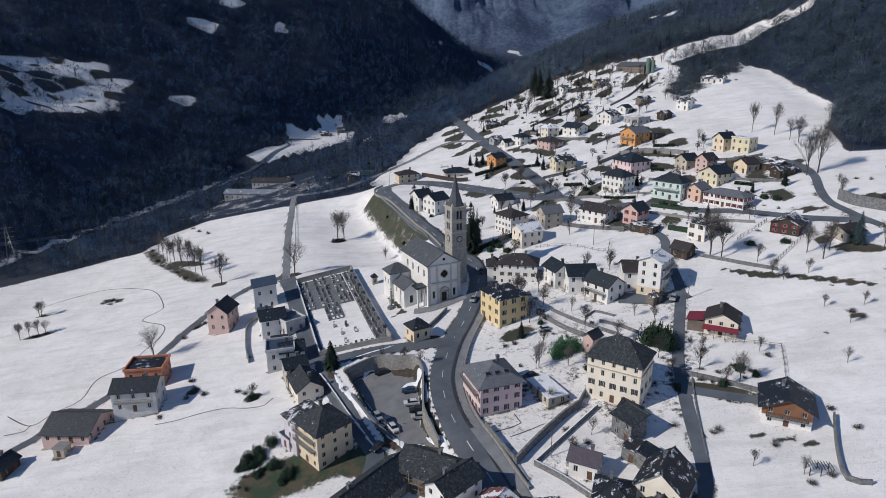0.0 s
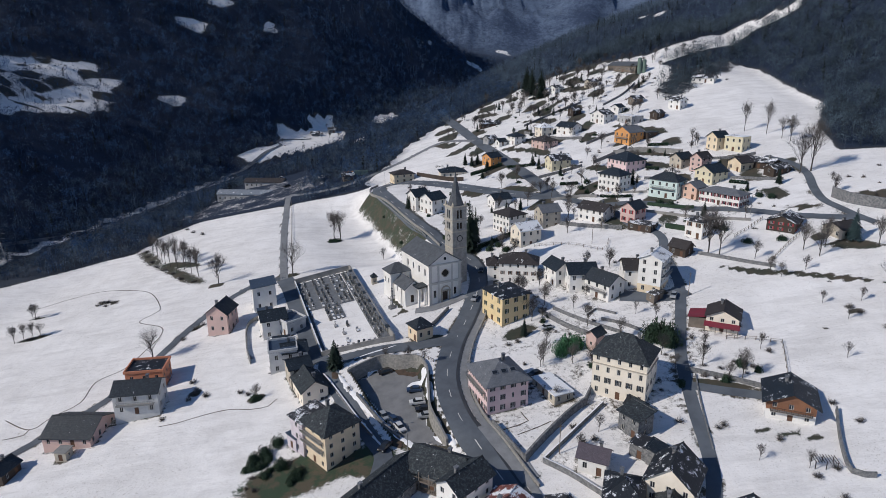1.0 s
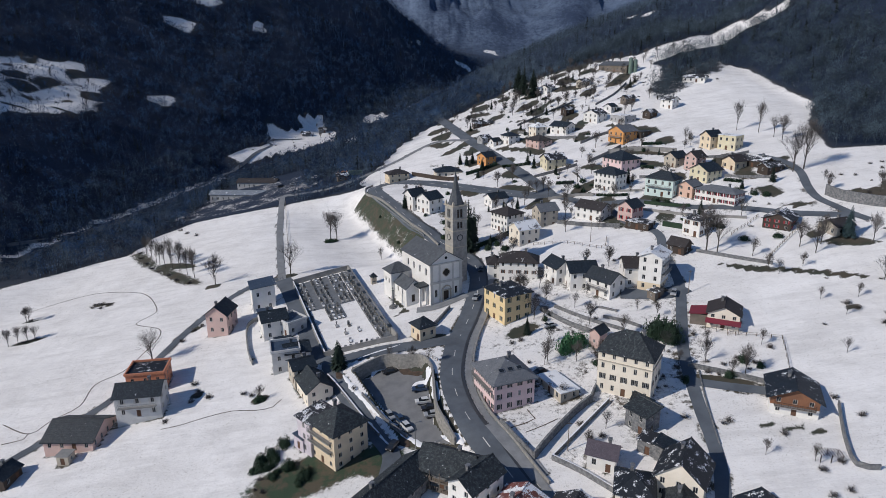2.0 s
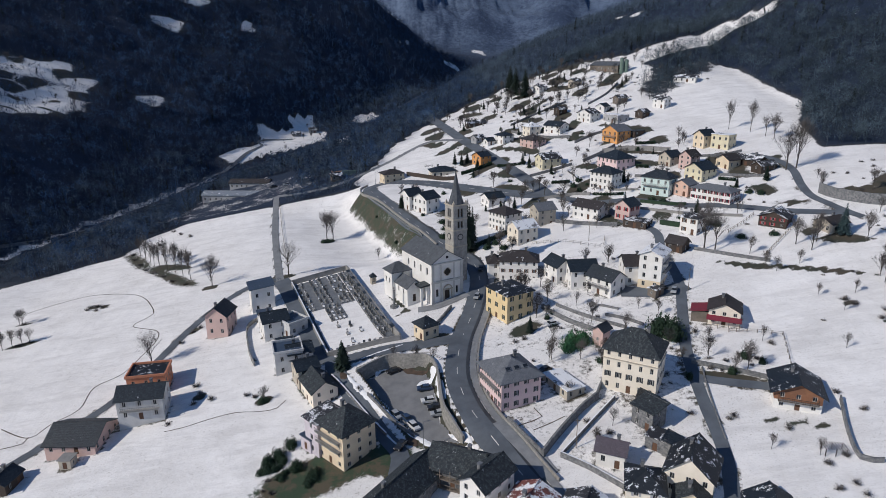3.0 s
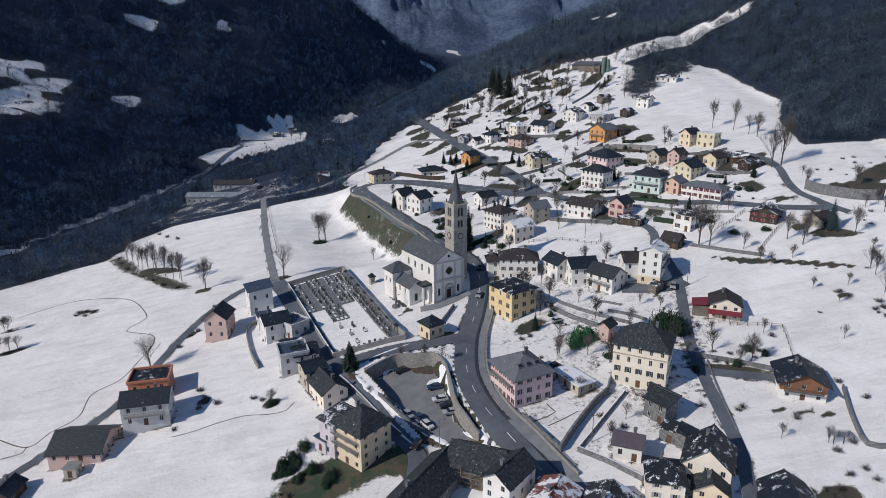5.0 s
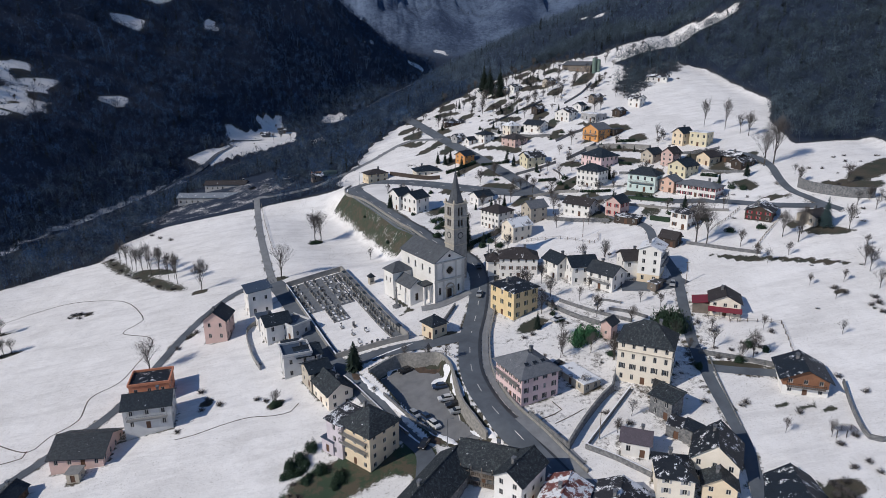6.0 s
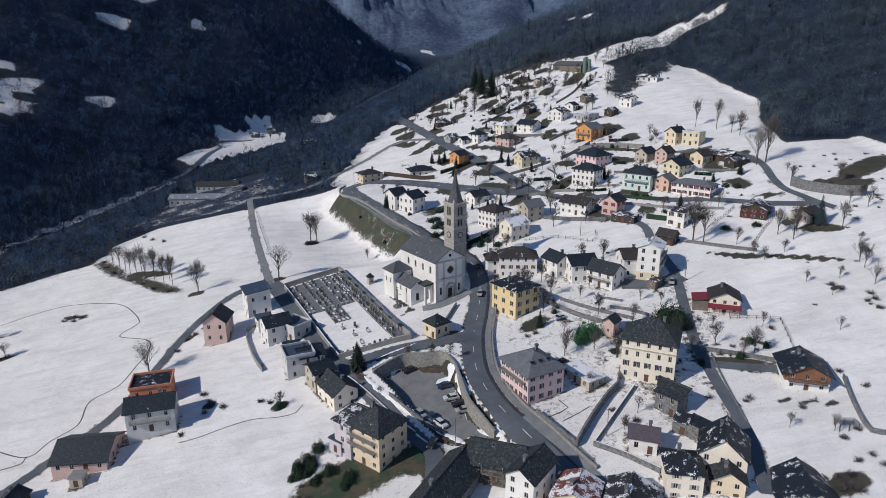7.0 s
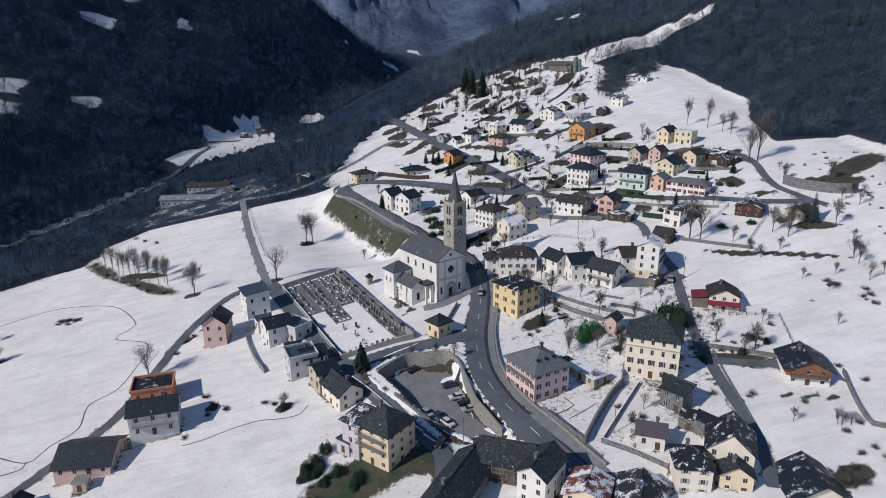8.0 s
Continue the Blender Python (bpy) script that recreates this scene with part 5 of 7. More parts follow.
    part("rose_window", rose.done("rose_window", [GLASS, STONE_LIGHT]), root, "dark quatrefoil rose window")
    oc = Shape()
    oc.tube((W / 2, 0.02, 15.6), (W / 2, -0.08, 15.6), 0.5, 0.5, 12)
    part("oculus", oc.done("oculus", GLASS), root, "small round gable opening")

    def block(name, x0, x1, y0, y1, h, roof, rh, doors=(), wins=()):
        s = Shape()
        w2, d2 = x1 - x0, y1 - y0
        dh = [(c - 0.6, c + 0.6, 0.3, 2.9) for c in doors]
        wall_face(s, (x0, y0), (1, 0), w2, -3, h, dh, 0.3)
        wh2 = [(d2 - (v - y0) - 0.4, d2 - (v - y0) + 0.4, h * 0.5, h * 0.5 + 1.8) for v in wins]
        wall_face(s, (x0, y1), (0, -1), d2, -3, h, sorted(wh2), 0.3)
        wall_face(s, (x1, y1), (-1, 0), w2, -3, h, [], 0.3)
        if roof == "gable":
            s.face([(x0, y0, h), (x1, y0, h), ((x0 + x1) / 2, y0, h + rh)])
        b4 = part(name, s.done(name, WHITE), root)
        r = Shape()
        r.slab([[(x + (x0 + x1) / 2, y + (y0 + y1) / 2, z) for x, y, z in f2] for f2 in roof_tops(roof, "y", w2, d2, h, rh, 0.4)], 0.2)
        part("roof", r.done("roof", SLATE_MID), b4)
        for c in doors:
            part("door", door_mesh(1.2, 2.6, TIMBER_DARK), b4, m=facing((x0, y0), (1, 0), c, 0.3, 0.22))
        for v in wins:
            part("window", frame_mesh(0.8, 1.8), b4, m=facing((x0, y1), (0, -1), y1 - v, h * 0.5, 0.22))
        return b4

    block("transept", -7.6, 0.0, 14.2, 20.4, 8.6, "hip", 2.4, (), (16.0, 18.6))
    block("side_chapel", -6.4, -0.3, 5.2, 14.2, 5.4, "gable", 2.4, (2.6,), (8.0, 11.5))
    ar = Shape()
    for x in (-2.9, -0.6):
        ar.box(x - 0.28, 1.6, -2.5, x + 0.28, 2.15, 5.6)
        ar.box(x - 0.36, 1.5, 5.6, x + 0.36, 2.25, 5.9)
    ar.slab([[(-3.6, 1.2, 6.6), (0.0, 1.2, 6.9), (0.0, 5.2, 6.9), (-3.6, 5.2, 6.6)]], 0.5, 1)
    part("porch", ar.done("porch", [WHITE, SLATE]), root, "columned side porch")


def bell_tower():
    root = new("bell_tower")
    root.matrix_world = pose(9.6, 15.2, 0.3, rz=26)
    tagged(root, "grey stone bell tower with a pointed slate spire", "tower")
    a, H = 2.75, 30.0
    sh = Shape()
    cor = [(-a, -a), (a, -a), (a, a), (-a, a)]
    for k in range(4):
        o, q = cor[k], cor[(k + 1) % 4]
        u = ((q[0] - o[0]) / (2 * a), (q[1] - o[1]) / (2 * a))
        holes = []
        for z, high in ((21.9, 2.3), (25.6, 3.0)):
            holes += [(a - 1.05, a - 0.15, z, z + high), (a + 0.15, a + 1.05, z, z + high)]
        wall_face(sh, o, u, 2 * a, -3, H, holes, 0.6)
        if k in (0, 3):
            for h0 in holes:
                part("louvre", door_mesh(0.9, round(h0[3] - h0[2], 1), TIMBER_DARK), root, "dark bell opening", facing(o, u, (h0[0] + h0[1]) / 2, h0[2], 0.5))
            c = Shape()
            m = facing(o, u, a, 18.7, 0)
            c.tube((0, 0.0, 0), (0, -0.10, 0), 1.15, 1.15, 20)
            c.tube((0, -0.10, 0), (0, -0.13, 0), 0.85, 0.85, 20, 1)
            for ang in (40, 200):
                c.tube((0, -0.16, 0), (0.7 * math.sin(radians(ang)), -0.16, 0.7 * math.cos(radians(ang))), 0.05, 0.03, 4, 2)
            part("clock", c.done("clock", [DARK, surface("clock_dial", (0.42, 0.40, 0.36), (0.36, 0.34, 0.31)), FRAME]), root, "round tower clock", m)
    part("shaft", sh.done("shaft", surface("tower_stone", (0.42, 0.40, 0.36), (0.28, 0.27, 0.25), scale=0.9, fine=2.6, bump=0.8)), root, "weathered squared stone")
    for z, e in ((15.2, 0.14), (21.0, 0.2), (24.8, 0.2), (29.6, 0.34)):
        s = Shape()
        s.box(-a - e, -a - e, z, a + e, a + e, z + 0.38)
        part("cornice", s.done("cornice", STONE_LIGHT), root)
    sp = Shape()
    t, b0 = (0, 0, H + 11.5), 2.55
    ring = [(b0 * 1.08 * math.cos(radians(22.5 + 45 * i)), b0 * 1.08 * math.sin(radians(22.5 + 45 * i)), H) for i in range(8)]
    mid = [(x * 0.52, y * 0.52, H + 4.2) for x, y, z in ring]
    for i in range(8):
        j = (i + 1) % 8
        sp.face([ring[i], ring[j], mid[j], mid[i]])
        sp.face([mid[i], mid[j], t])
    sp.tube((0, 0, H + 11.2), (0, 0, H + 13.0), 0.07, 0.05, 5)
    sp.box(-0.4, -0.04, H + 12.3, 0.4, 0.04, H + 12.4)
    part("spire", sp.done("spire", SLATE_MID), root, "grey slate spire with a cross")
    for sx in (-1, 1):
        for sy in (-1, 1):
            s = Shape()
            s.box(-0.3, -0.3, 0, 0.3, 0.3, 0.6)
            for q0, q1 in (((-0.3, -0.3), (0.3, -0.3)), ((0.3, -0.3), (0.3, 0.3)), ((0.3, 0.3), (-0.3, 0.3)), ((-0.3, 0.3), (-0.3, -0.3))):
                s.face([(*q0, 0.6), (*q1, 0.6), (0, 0, 1.5)])
            part("pinnacle", s.done("pinnacle", STONE_LIGHT), root, m=Matrix.Translation((sx * (a - 0.35), sy * (a - 0.35), H - 0.02)))


church()
bell_tower()

# ---- cemetery ----
CEM = [np.array(c) for c in ((-32.6, -21.6), (-11.0, -20.4), (-31.0, 42.0), (-51.5, 37.0))]


def in_cemetery(s, t):
    """s across from the street side, t from front to back, both 0 to 1."""
    p = (CEM[0] * (1 - s) + CEM[1] * s) * (1 - t) + (CEM[3] * (1 - s) + CEM[2] * s) * t
    return float(p[0]), float(p[1])


def yard(name, s0, s1, t0, t1, mat_, label, lift, cat="paving"):
    sh = Shape()
    ns, nt2 = max(2, int((s1 - s0) * 16)), max(2, int((t1 - t0) * 40))
    for i in range(ns):
        for j in range(nt2):
            q = [in_cemetery(s0 + (s1 - s0) * (i + a) / ns, t0 + (t1 - t0) * (j + c) / nt2) for a, c in ((0, 0), (1, 0), (1, 1), (0, 1))]
            sh.face([(x, y, gz(x, y) + lift) for x, y in q])
    return tagged(new(name, sh.done(name, mat_)), label, cat, kind="structure")


yard("cemetery_paving", 0.02, 0.80, 0.55, 0.98, GRAVEL, "grey gravel between the old graves", 0.12)
yard("cemetery_paving", 0.82, 0.985, 0.06, 0.98, GRAVEL, "grey paved strip along the arcade", 0.13)
yard("cemetery_paving", 0.30, 0.56, 0.38, 0.55, GRAVEL, "cleared grave plots beside the snow", 0.12)
for pts, hgt in (((0, 0), (1, 0)), 1.6), (((0, 0), (0, 1)), 1.5), (((0, 1), (1, 1)), 2.0), (((1, 0), (1, 1)), 2.2):
    (sa, ta), (sb, tb) = pts
    wall_run("cemetery_wall", [in_cemetery(sa + (sb - sa) * i / 8, ta + (tb - ta) * i / 8) for i in range(9)], hgt, 0.45, CONCRETE, "grey cemetery boundary wall", deep=2.5, cap=SNOW if hgt == 1.5 else CONCRETE)


def grave(kind):
    root = new("grave")
    s = Shape()
    s.box(-0.45, -1.0, -0.3, 0.45, 1.0, 0.28)
    s.box(-0.36, -0.9, 0.28, 0.36, 0.75, 0.31, 1)
    part("slab", s.done("slab", [CONCRETE if kind else STONE_PALE, SNOW if kind == 2 else (GREY if kind else DARK)]), root)
    h = Shape()
    if kind == 0:
        h.box(-0.38, 0.80, 0.28, 0.38, 0.98, 1.25)
        h.box(-0.30, 0.80, 1.25, 0.30, 0.98, 1.38)
    elif kind == 1:
        h.box(-0.08, 0.82, 0.28, 0.08, 0.96, 1.5)
        h.box(-0.34, 0.82, 1.05, 0.34, 0.96, 1.20)
    else:
        h.box(-0.42, 0.78, 0.28, 0.42, 0.98, 0.95)
    part("headstone", h.done("headstone", [STONE_PALE, DARK, GREY][kind]), root)
    return tagged(root, ["old stone grave with an upright headstone", "grave with a dark stone cross", "grave with a low snow-dusted slab"][kind], "grave", "graves in the cemetery")


def put_grave(src, s, t, rng, first):
    x, y = in_cemetery(s, t)
    m = pose(x, y, gz(x, y) + 0.1, rz=17 + rng.uniform(-4, 4))
    if first:
        src.matrix_world = m
        return src
    return copy_thing(src, m)


rng = random.Random(5)
spots = [(0.07 + 0.078 * i, 0.575 + 0.037 * j) for i in range(10) for j in range(11) if i not in (2, 6) and rng.random() < 0.88]
spots += [(0.32 + 0.062 * i, 0.39 + 0.045 * j) for i in range(4) for j in range(4)]
spots += [(0.85 + 0.065 * (i % 2), 0.08 + 0.0155 * i) for i in range(56) if rng.random() < 0.92]
spots += [(0.42 + 0.10 * (i % 3), 0.10 + 0.05 * (i // 3)) for i in range(9) if rng.random() < 0.6] + [(0.35, 0.30), (0.52, 0.28), (0.06, 0.62), (0.06, 0.7), (0.06, 0.8)]
spots += [(0.08 + 0.075 * i, 0.022) for i in range(10)]
sources = [None, None, None]
for s0, t0 in spots:
    kd = rng.choice((0, 0, 1, 2))
    if sources[kd] is None:
        sources[kd] = put_grave(grave(kd), s0, t0, rng, True)
    else:
        put_grave(sources[kd], s0, t0, rng, False)

# arcade along the church side
arc = new("arcade")
ax, ay = in_cemetery(0.94, 0.5)
arc.matrix_world = pose(ax, ay, gz(ax, ay), rz=18.5)
tagged(arc, "long cemetery arcade with posts and a narrow slate roof", "arcade")
for i in range(22):
    v = -27 + 2.45 * i
    wx, wy = in_cemetery(0.94, 0.5 + v / 63.0)
    dz = gz(wx, wy) - gz(ax, ay)
    s = Shape()
    s.box(0.32, -0.12, -0.8, 0.56, 0.12, 2.05)
    s.box(0.26, -0.18, 2.05, 0.62, 0.18, 2.2)
    part("post", s.done("post", CONCRETE), arc, m=Matrix.Translation((0, v, dz)))
    s = Shape()
    s.slab([[(0.15, 0, 2.25), (1.30, 0, 2.45), (1.30, 2.45, 2.45), (0.15, 2.45, 2.25)]], 0.14)
    part("roof_panel", s.done("roof_panel", SLATE_GREY if i % 3 else SLATE), arc, m=Matrix.Translation((0, v, dz)))


# ---- trees ----
def branch(sh, rng, p, d, length, r, level, twigs):
    """Grows one limb and what forks from it."""
    q = p + d * length
    bend = p + d * length * 0.5 + Vector((rng.uniform(-1, 1), rng.uniform(-1, 1), rng.uniform(-0.2, 0.6))) * length * 0.07
    n = 5 if level == 0 else 3
    sh.tube(p, bend, r, r * 0.8, n)
    sh.tube(bend, q, r * 0.8, r * 0.55, n)
    if level >= 3:
        return twigs.append((q, d, length))
    for i in range(rng.choice((3, 4, 4)) if level else 13):
        a = rng.uniform(0, 6.283)
        side = Vector((math.cos(a), math.sin(a), 0.0))
        nd = (d * rng.uniform(0.6, 1.1) + side * rng.uniform(0.4, 0.85) + Vector((0, 0, 0.34))).normalized()
        along = rng.uniform(0.40 if level else 0.34, 1.0)
        reach = rng.uniform(0.62, 0.92) if level else rng.uniform(0.42, 0.60) * (1.25 - 0.55 * along)
        branch(sh, rng, p + (q - p) * along, nd, length * reach, r * (0.42 if level else 0.34), level + 1, twigs)
    return twigs


def bare_tree_meshes(seed, slim):
    def make():
        rng = random.Random(seed)
        limbs, tw = Shape(), []
        d0 = Vector((rng.uniform(-0.05, 0.05), rng.uniform(-0.05, 0.05), 1)).normalized()
        branch(limbs, rng, Vector((0, 0, -0.4)), d0, 5.6, 0.22, 0, tw)
        crown = Shape()
        for q, d, ln in tw:
            for _ in range(9):
                v = (d + Vector((rng.gauss(0, 0.55), rng.gauss(0, 0.55), rng.gauss(0.45, 0.45)))).normalized() * ln * rng.uniform(0.5, 1.3)
                o = v.orthogonal().normalized() * 0.013
                crown.face([q - o, q + o, q + v])
                m = q + v * 0.5
                v2 = (v.normalized() + Vector((rng.gauss(0, 0.6), rng.gauss(0, 0.6), 0.2))).normalized() * ln * 0.5
                crown.face([m - o * 0.8, m + o * 0.8, m + v2])
        for me in (limbs, crown):
            me.v = [(x * slim, y * slim, z) for x, y, z in me.v]
        top = max(z for _, _, z in crown.v)
        return limbs.done("trunk", BARK), crown.done("crown", TWIG), top
    return once(("bare", seed, slim), make)


def bare_tree(x, y, h, seed=0, slim=0.75, label="bare leafless deciduous tree standing in snow"):
    trunk, crown, top = bare_tree_meshes(seed % 4, slim)
    root = new("tree")
    k = 1.3 * h / top
    root.matrix_world = pose(x, y, gz(x, y), rz=(seed * 77) % 360) @ Matrix.Diagonal((k, k, k, 1))
    tagged(root, label, "tree")
    part("trunk", trunk, root)
    part("crown", crown, root)
    return root


def conifer_meshes(seed, mat_, wide):
    def make():
        rng = random.Random(seed)
        t, c = Shape(), Shape()
        t.tube((0, 0, -0.4), (0, 0, 9.7), 0.22, 0.04, 6)
        n = 34
        for i in range(n):
            z = 0.9 + 8.9 * i / n
            reach = wide * (1 - (z / 10.0)) ** 0.85 + 0.12
            k = 11 if z < 7 else 7
            for j in range(k):
                a = 6.283 * (j + rng.random()) / k + i
                ln = reach * rng.uniform(0.7, 1.15)
                d = Vector((math.cos(a), math.sin(a), -0.28))
                p, q = Vector((0, 0, z)), Vector((0, 0, z)) + d * ln
                s = Vector((-math.sin(a), math.cos(a), 0)) * ln * 0.22
                m = p + d * ln * 0.55
                c.face([p, m + s, q + Vector((0, 0, -0.08)), m - s])
                for _ in range(3):
                    e = p + d * ln * rng.uniform(0.35, 1.0)
                    f = Vector((rng.uniform(-1, 1), rng.uniform(-1, 1), rng.uniform(-0.9, 0.1))).normalized() * ln * 0.28
                    c.face([e, e + f + s * 0.25, e + f * 0.8 - s * 0.25])
        return t.done("trunk", BARK), c.done("crown", mat_)
    return once(("fir", seed, mat_.name, wide), make)


def conifer(x, y, h, seed=0, mat_=None, wide=2.2, label="dark green fir tree with drooping branches"):
    trunk, crown = conifer_meshes(seed % 3, mat_ or FIR, wide)
    root = new("fir_tree")
    k = h / 10.0
    root.matrix_world = pose(x, y, gz(x, y), rz=seed * 61) @ Matrix.Diagonal((k, k, k, 1))
    tagged(root, label, "tree")
    part("trunk", trunk, root)
    part("crown", crown, root)


def bush_mesh(seed, mat_, leafy):
    def make():
        rng = random.Random(seed)
        s = Shape()
        for i in range(1500 if leafy else 190):
            a, e = rng.uniform(0, 6.283), math.asin(rng.uniform(0.02, 0.98))
            r = rng.uniform(0.45, 1.0) * (1 + 0.18 * math.sin(3 * a + seed) + 0.12 * math.sin(5 * a))
            d = Vector((math.cos(a) * math.cos(e), math.sin(a) * math.cos(e), math.sin(e)))
            q = d * r
            if leafy:
                u = Vector((rng.gauss(0, 1), rng.gauss(0, 1), rng.gauss(0, 1))).normalized() * 0.080
                w = u.cross(d).normalized() * 0.055
                s.face([q - u, q + w, q + u, q - w])
            else:
                o = d.orthogonal().normalized() * 0.012
                s.face([Vector((0, 0, 0)) + d * 0.1 - o, d * 0.1 + o, q])
                v = (d + Vector((rng.gauss(0, 0.6), rng.gauss(0, 0.6), 0.3))).normalized() * 0.4
                s.face([q * 0.6 - o, q * 0.6 + o, q * 0.6 + v])
        return s.done("foliage", mat_)
    return once(("bush", seed, mat_.name, leafy), make)


def bush(x, y, r, h, mat_=None, seed=0, label="leafless brown shrub in the snow", name="shrub"):
    leafy = mat_ is not None
    ob = new(name, bush_mesh(seed % 5, mat_ or TWIG, leafy))
    ob.matrix_world = pose(x, y, gz(x, y) - 0.05, rz=seed * 47) @ Matrix.Diagonal((r, r, h, 1))
    return tagged(ob, label, "shrub")


def trees_at(spots, h, seed, slim=0.75):
    for i, (x, y) in enumerate(spots):
        bare_tree(x, y, h * (0.9 + 0.2 * ((i * 37 + seed) % 10) / 10), seed + i, slim)


trees_at([(-90.6, -4.6)], 11.5, 1, 0.9)
trees_at([(-85.6, 51.2), (-54.3, 47.0), (-42.6, 87.6), (-40.1, 89.5)], 12.5, 2, 0.85)
trees_at([(-122.0, 86.8), (-119.0, 83.0), (-115.6, 79.5), (-111.3, 76.5), (-108.5, 79.0), (-106.7, 72.5), (-101.9, 67.4), (-99.5, 67.4), (-97.5, 63.0), (-114.5, 83.4), (-125.5, 91.0), (-130.0, 97.0)], 11, 3, 0.5)
trees_at([(-160.1, 47.7), (-158.0, 46.0), (-152.2, 28.0), (-149.0, 28.5), (-146.5, 29.0), (-155.0, 26.5)], 6, 2, 0.8)
trees_at([(96.3, 2.0), (93.5, 4.1)], 14, 0, 0.8)
trees_at([(121.0, -3.5), (123.3, -8.5), (127.5, -4.3)], 9, 1, 0.8)
trees_at([(150.4, 52.6), (155.0, 52.9)], 17, 2, 0.7)
trees_at([(162.4, 103.2), (155.7, 111.2)], 14, 3, 0.5)
trees_at([(164.9, 94.1), (166.0, 88.8)], 10, 0)
trees_at([(114.4, 22.5), (142.0, -8.4)], 8, 0)
trees_at([(111.2, -31.3), (104.4, -54.1), (121.1, -33.1), (68.4, -82.3), (77.1, -85.7), (140.1, -18.9)], 3.8, 1)
trees_at([(49.1, -10.3), (43.9, -15.6), (65.2, -27.3), (60.9, -22.8), (32.3, -73.3), (37.8, -68.8), (86.4, -46.2), (73.2, -42.6), (30.5, -56.6)], 4.2, 2)
trees_at([(47.1, 79.9), (58.9, 61.2), (70.2, 84.3), (90.0, 264.5), (80.4, 181.7), (70.6, 281.4), (183.0, 220.5), (160.7, 211.7), (115.2, 283.4)], 7, 3)
trees_at([(53.8, 38.1), (72.9, 42.1), (61.9, 70.2), (55.1, 75.5), (54.3, 82.3), (51.2, 81.6), (35.5, 96.7), (78.4, 90.5)], 6.5, 5, 0.9)
trees_at([(-49.0, -37.0)], 4.2, 2, 1.1)
trees_at([(-13.1, -29.9), (-6.7, -32.1), (-2.1, -36.1)], 4.5, 1)
for i, (x, y) in enumerate([(-27.5, -31.0), (76.4, 257.2), (80.5, 244.4), (75.0, 271.1), (21.5, 139.3), (24.7, 135.1), (27.9, 136.6), (53.6, 117.5), (55.6, 111.2), (-8.2, 86.9), (138.7, 46.4), (82.9, 83.0), (31.4, 123.1)]):
    conifer(x, y, 9 if i == 0 else (19 if i < 4 else 7.0), i, wide=3.4 if i < 4 else 2.4)
for i, (x, y) in enumerate([(16.1, 31.3), (17.2, 33.3), (18.9, 37.8)]):
    conifer(x, y + 6, 21 - 3 * i, i, wide=1.7, label="tall dark cypress-like conifer behind the church")
conifer(*[(137.2, -3.1)][0], 11, 1, SPRUCE_BLUE, 2.6, "blue-green spruce beside a cabin")
conifer(*[(27.2, -26.1)][0], 6.0, 2)
for i, (x, y) in enumerate([(35.6, -37.4), (38.1, -36.4), (40.5, -35.4), (37.4, -35.0)]):
    bush(x, y, 2.3, 4.2, LAUREL, i, "bright green evergreen laurel bush", "laurel_bush")
for i, (x, y) in enumerate([(60.6, -36.4), (63.0, -37.7), (64.9, -39.8), (62.7, -35.3), (64.9, -37.1)]):
    bush(x, y, 2.6, 5.4, HEDGE, i, "large dark evergreen tree beside the house", "evergreen_tree")
for i, (x, y) in enumerate([(-43.1, -65.2), (-40.1, -63.2), (-32.1, -70.7), (72.4, 83.1), (92.8, 48.6), (95.9, 44.9), (102.8, 20.6), (104.8, 18.1), (23.5, 35.6), (27.2, 38.1), (29.5, 32.7), (8.5, 63.4), (11.7, 59.7), (123.3, 43.9), (127.3, 38.4), (130.3, 35.5), (68.5, 78.3), (18.8, 50.0), (8.5, 50.1)]):
    bush(x, y, 1.7, 2.0, HEDGE, i, "dark green clipped evergreen shrub", "evergreen_shrub")
for i, (x, y) in enumerate([(-51.8, -34.6), (-54.4, -32.9), (-68.7, -29.0), (-69.5, -32.2), (64.3, -72.0), (75.3, -77.4), (87.8, -47.9), (81.2, -52.9), (92.1, -68.5), (94.4, -75.0), (120.1, -45.5), (-74.3, -39.8), (73.2, -42.6), (71.4, -38.0), (-22.4, -42.5), (82.1, -86.7), (77.3, -88.2), (68.4, -54.0), (24.9, -29.1), (22.2, -29.9), (24.7, -50.6), (29.4, -46.9), (33.5, -71.7), (36.3, -71.3), (32.4, -66.6), (75.3, -94.7), (79.4, -94.0), (79.6, -96.9), (-56.1, -14.6), (-82.5, 13.0), (-80.2, 15.2), (-84.4, 6.2), (-134.5, 49.6), (-130.3, 47.5)]):
    bush(x, y, 1.6, 1.7, None, i)

for i, (x, y) in enumerate([(68.3, -97.6), (68.8, -99.2), (69.4, -100.6), (71.1, -97.7), (70.2, -101.7), (66.7, -100.5), (122.7, -45.4), (120.9, -49.1), (123.5, -42.7), (116.4, -35.3), (117.7, -38.0), (65.7, -71.4), (56.6, -68.6), (-51.1, 14.6), (-68.7, -27.9), (-64.7, -31.5), (-71.3, -23.1), (-124.1, 127.3), (-118.4, 120.2), (-111.9, 114.3), (-130.1, 135.0)]):
    bush(x, y, 1.9, 1.9, None, i, "dense brown leafless thicket bush in snow", "thicket_bush")
for i, (x, y) in enumerate([(-41.1, -61.1), (-38.6, -58.2), (-36.2, -66.4), (-43.2, -62.9)]):
    bush(x, y, 1.8, 2.6, HEDGE, i, "dark green evergreen bush on the lawn", "evergreen_bush")

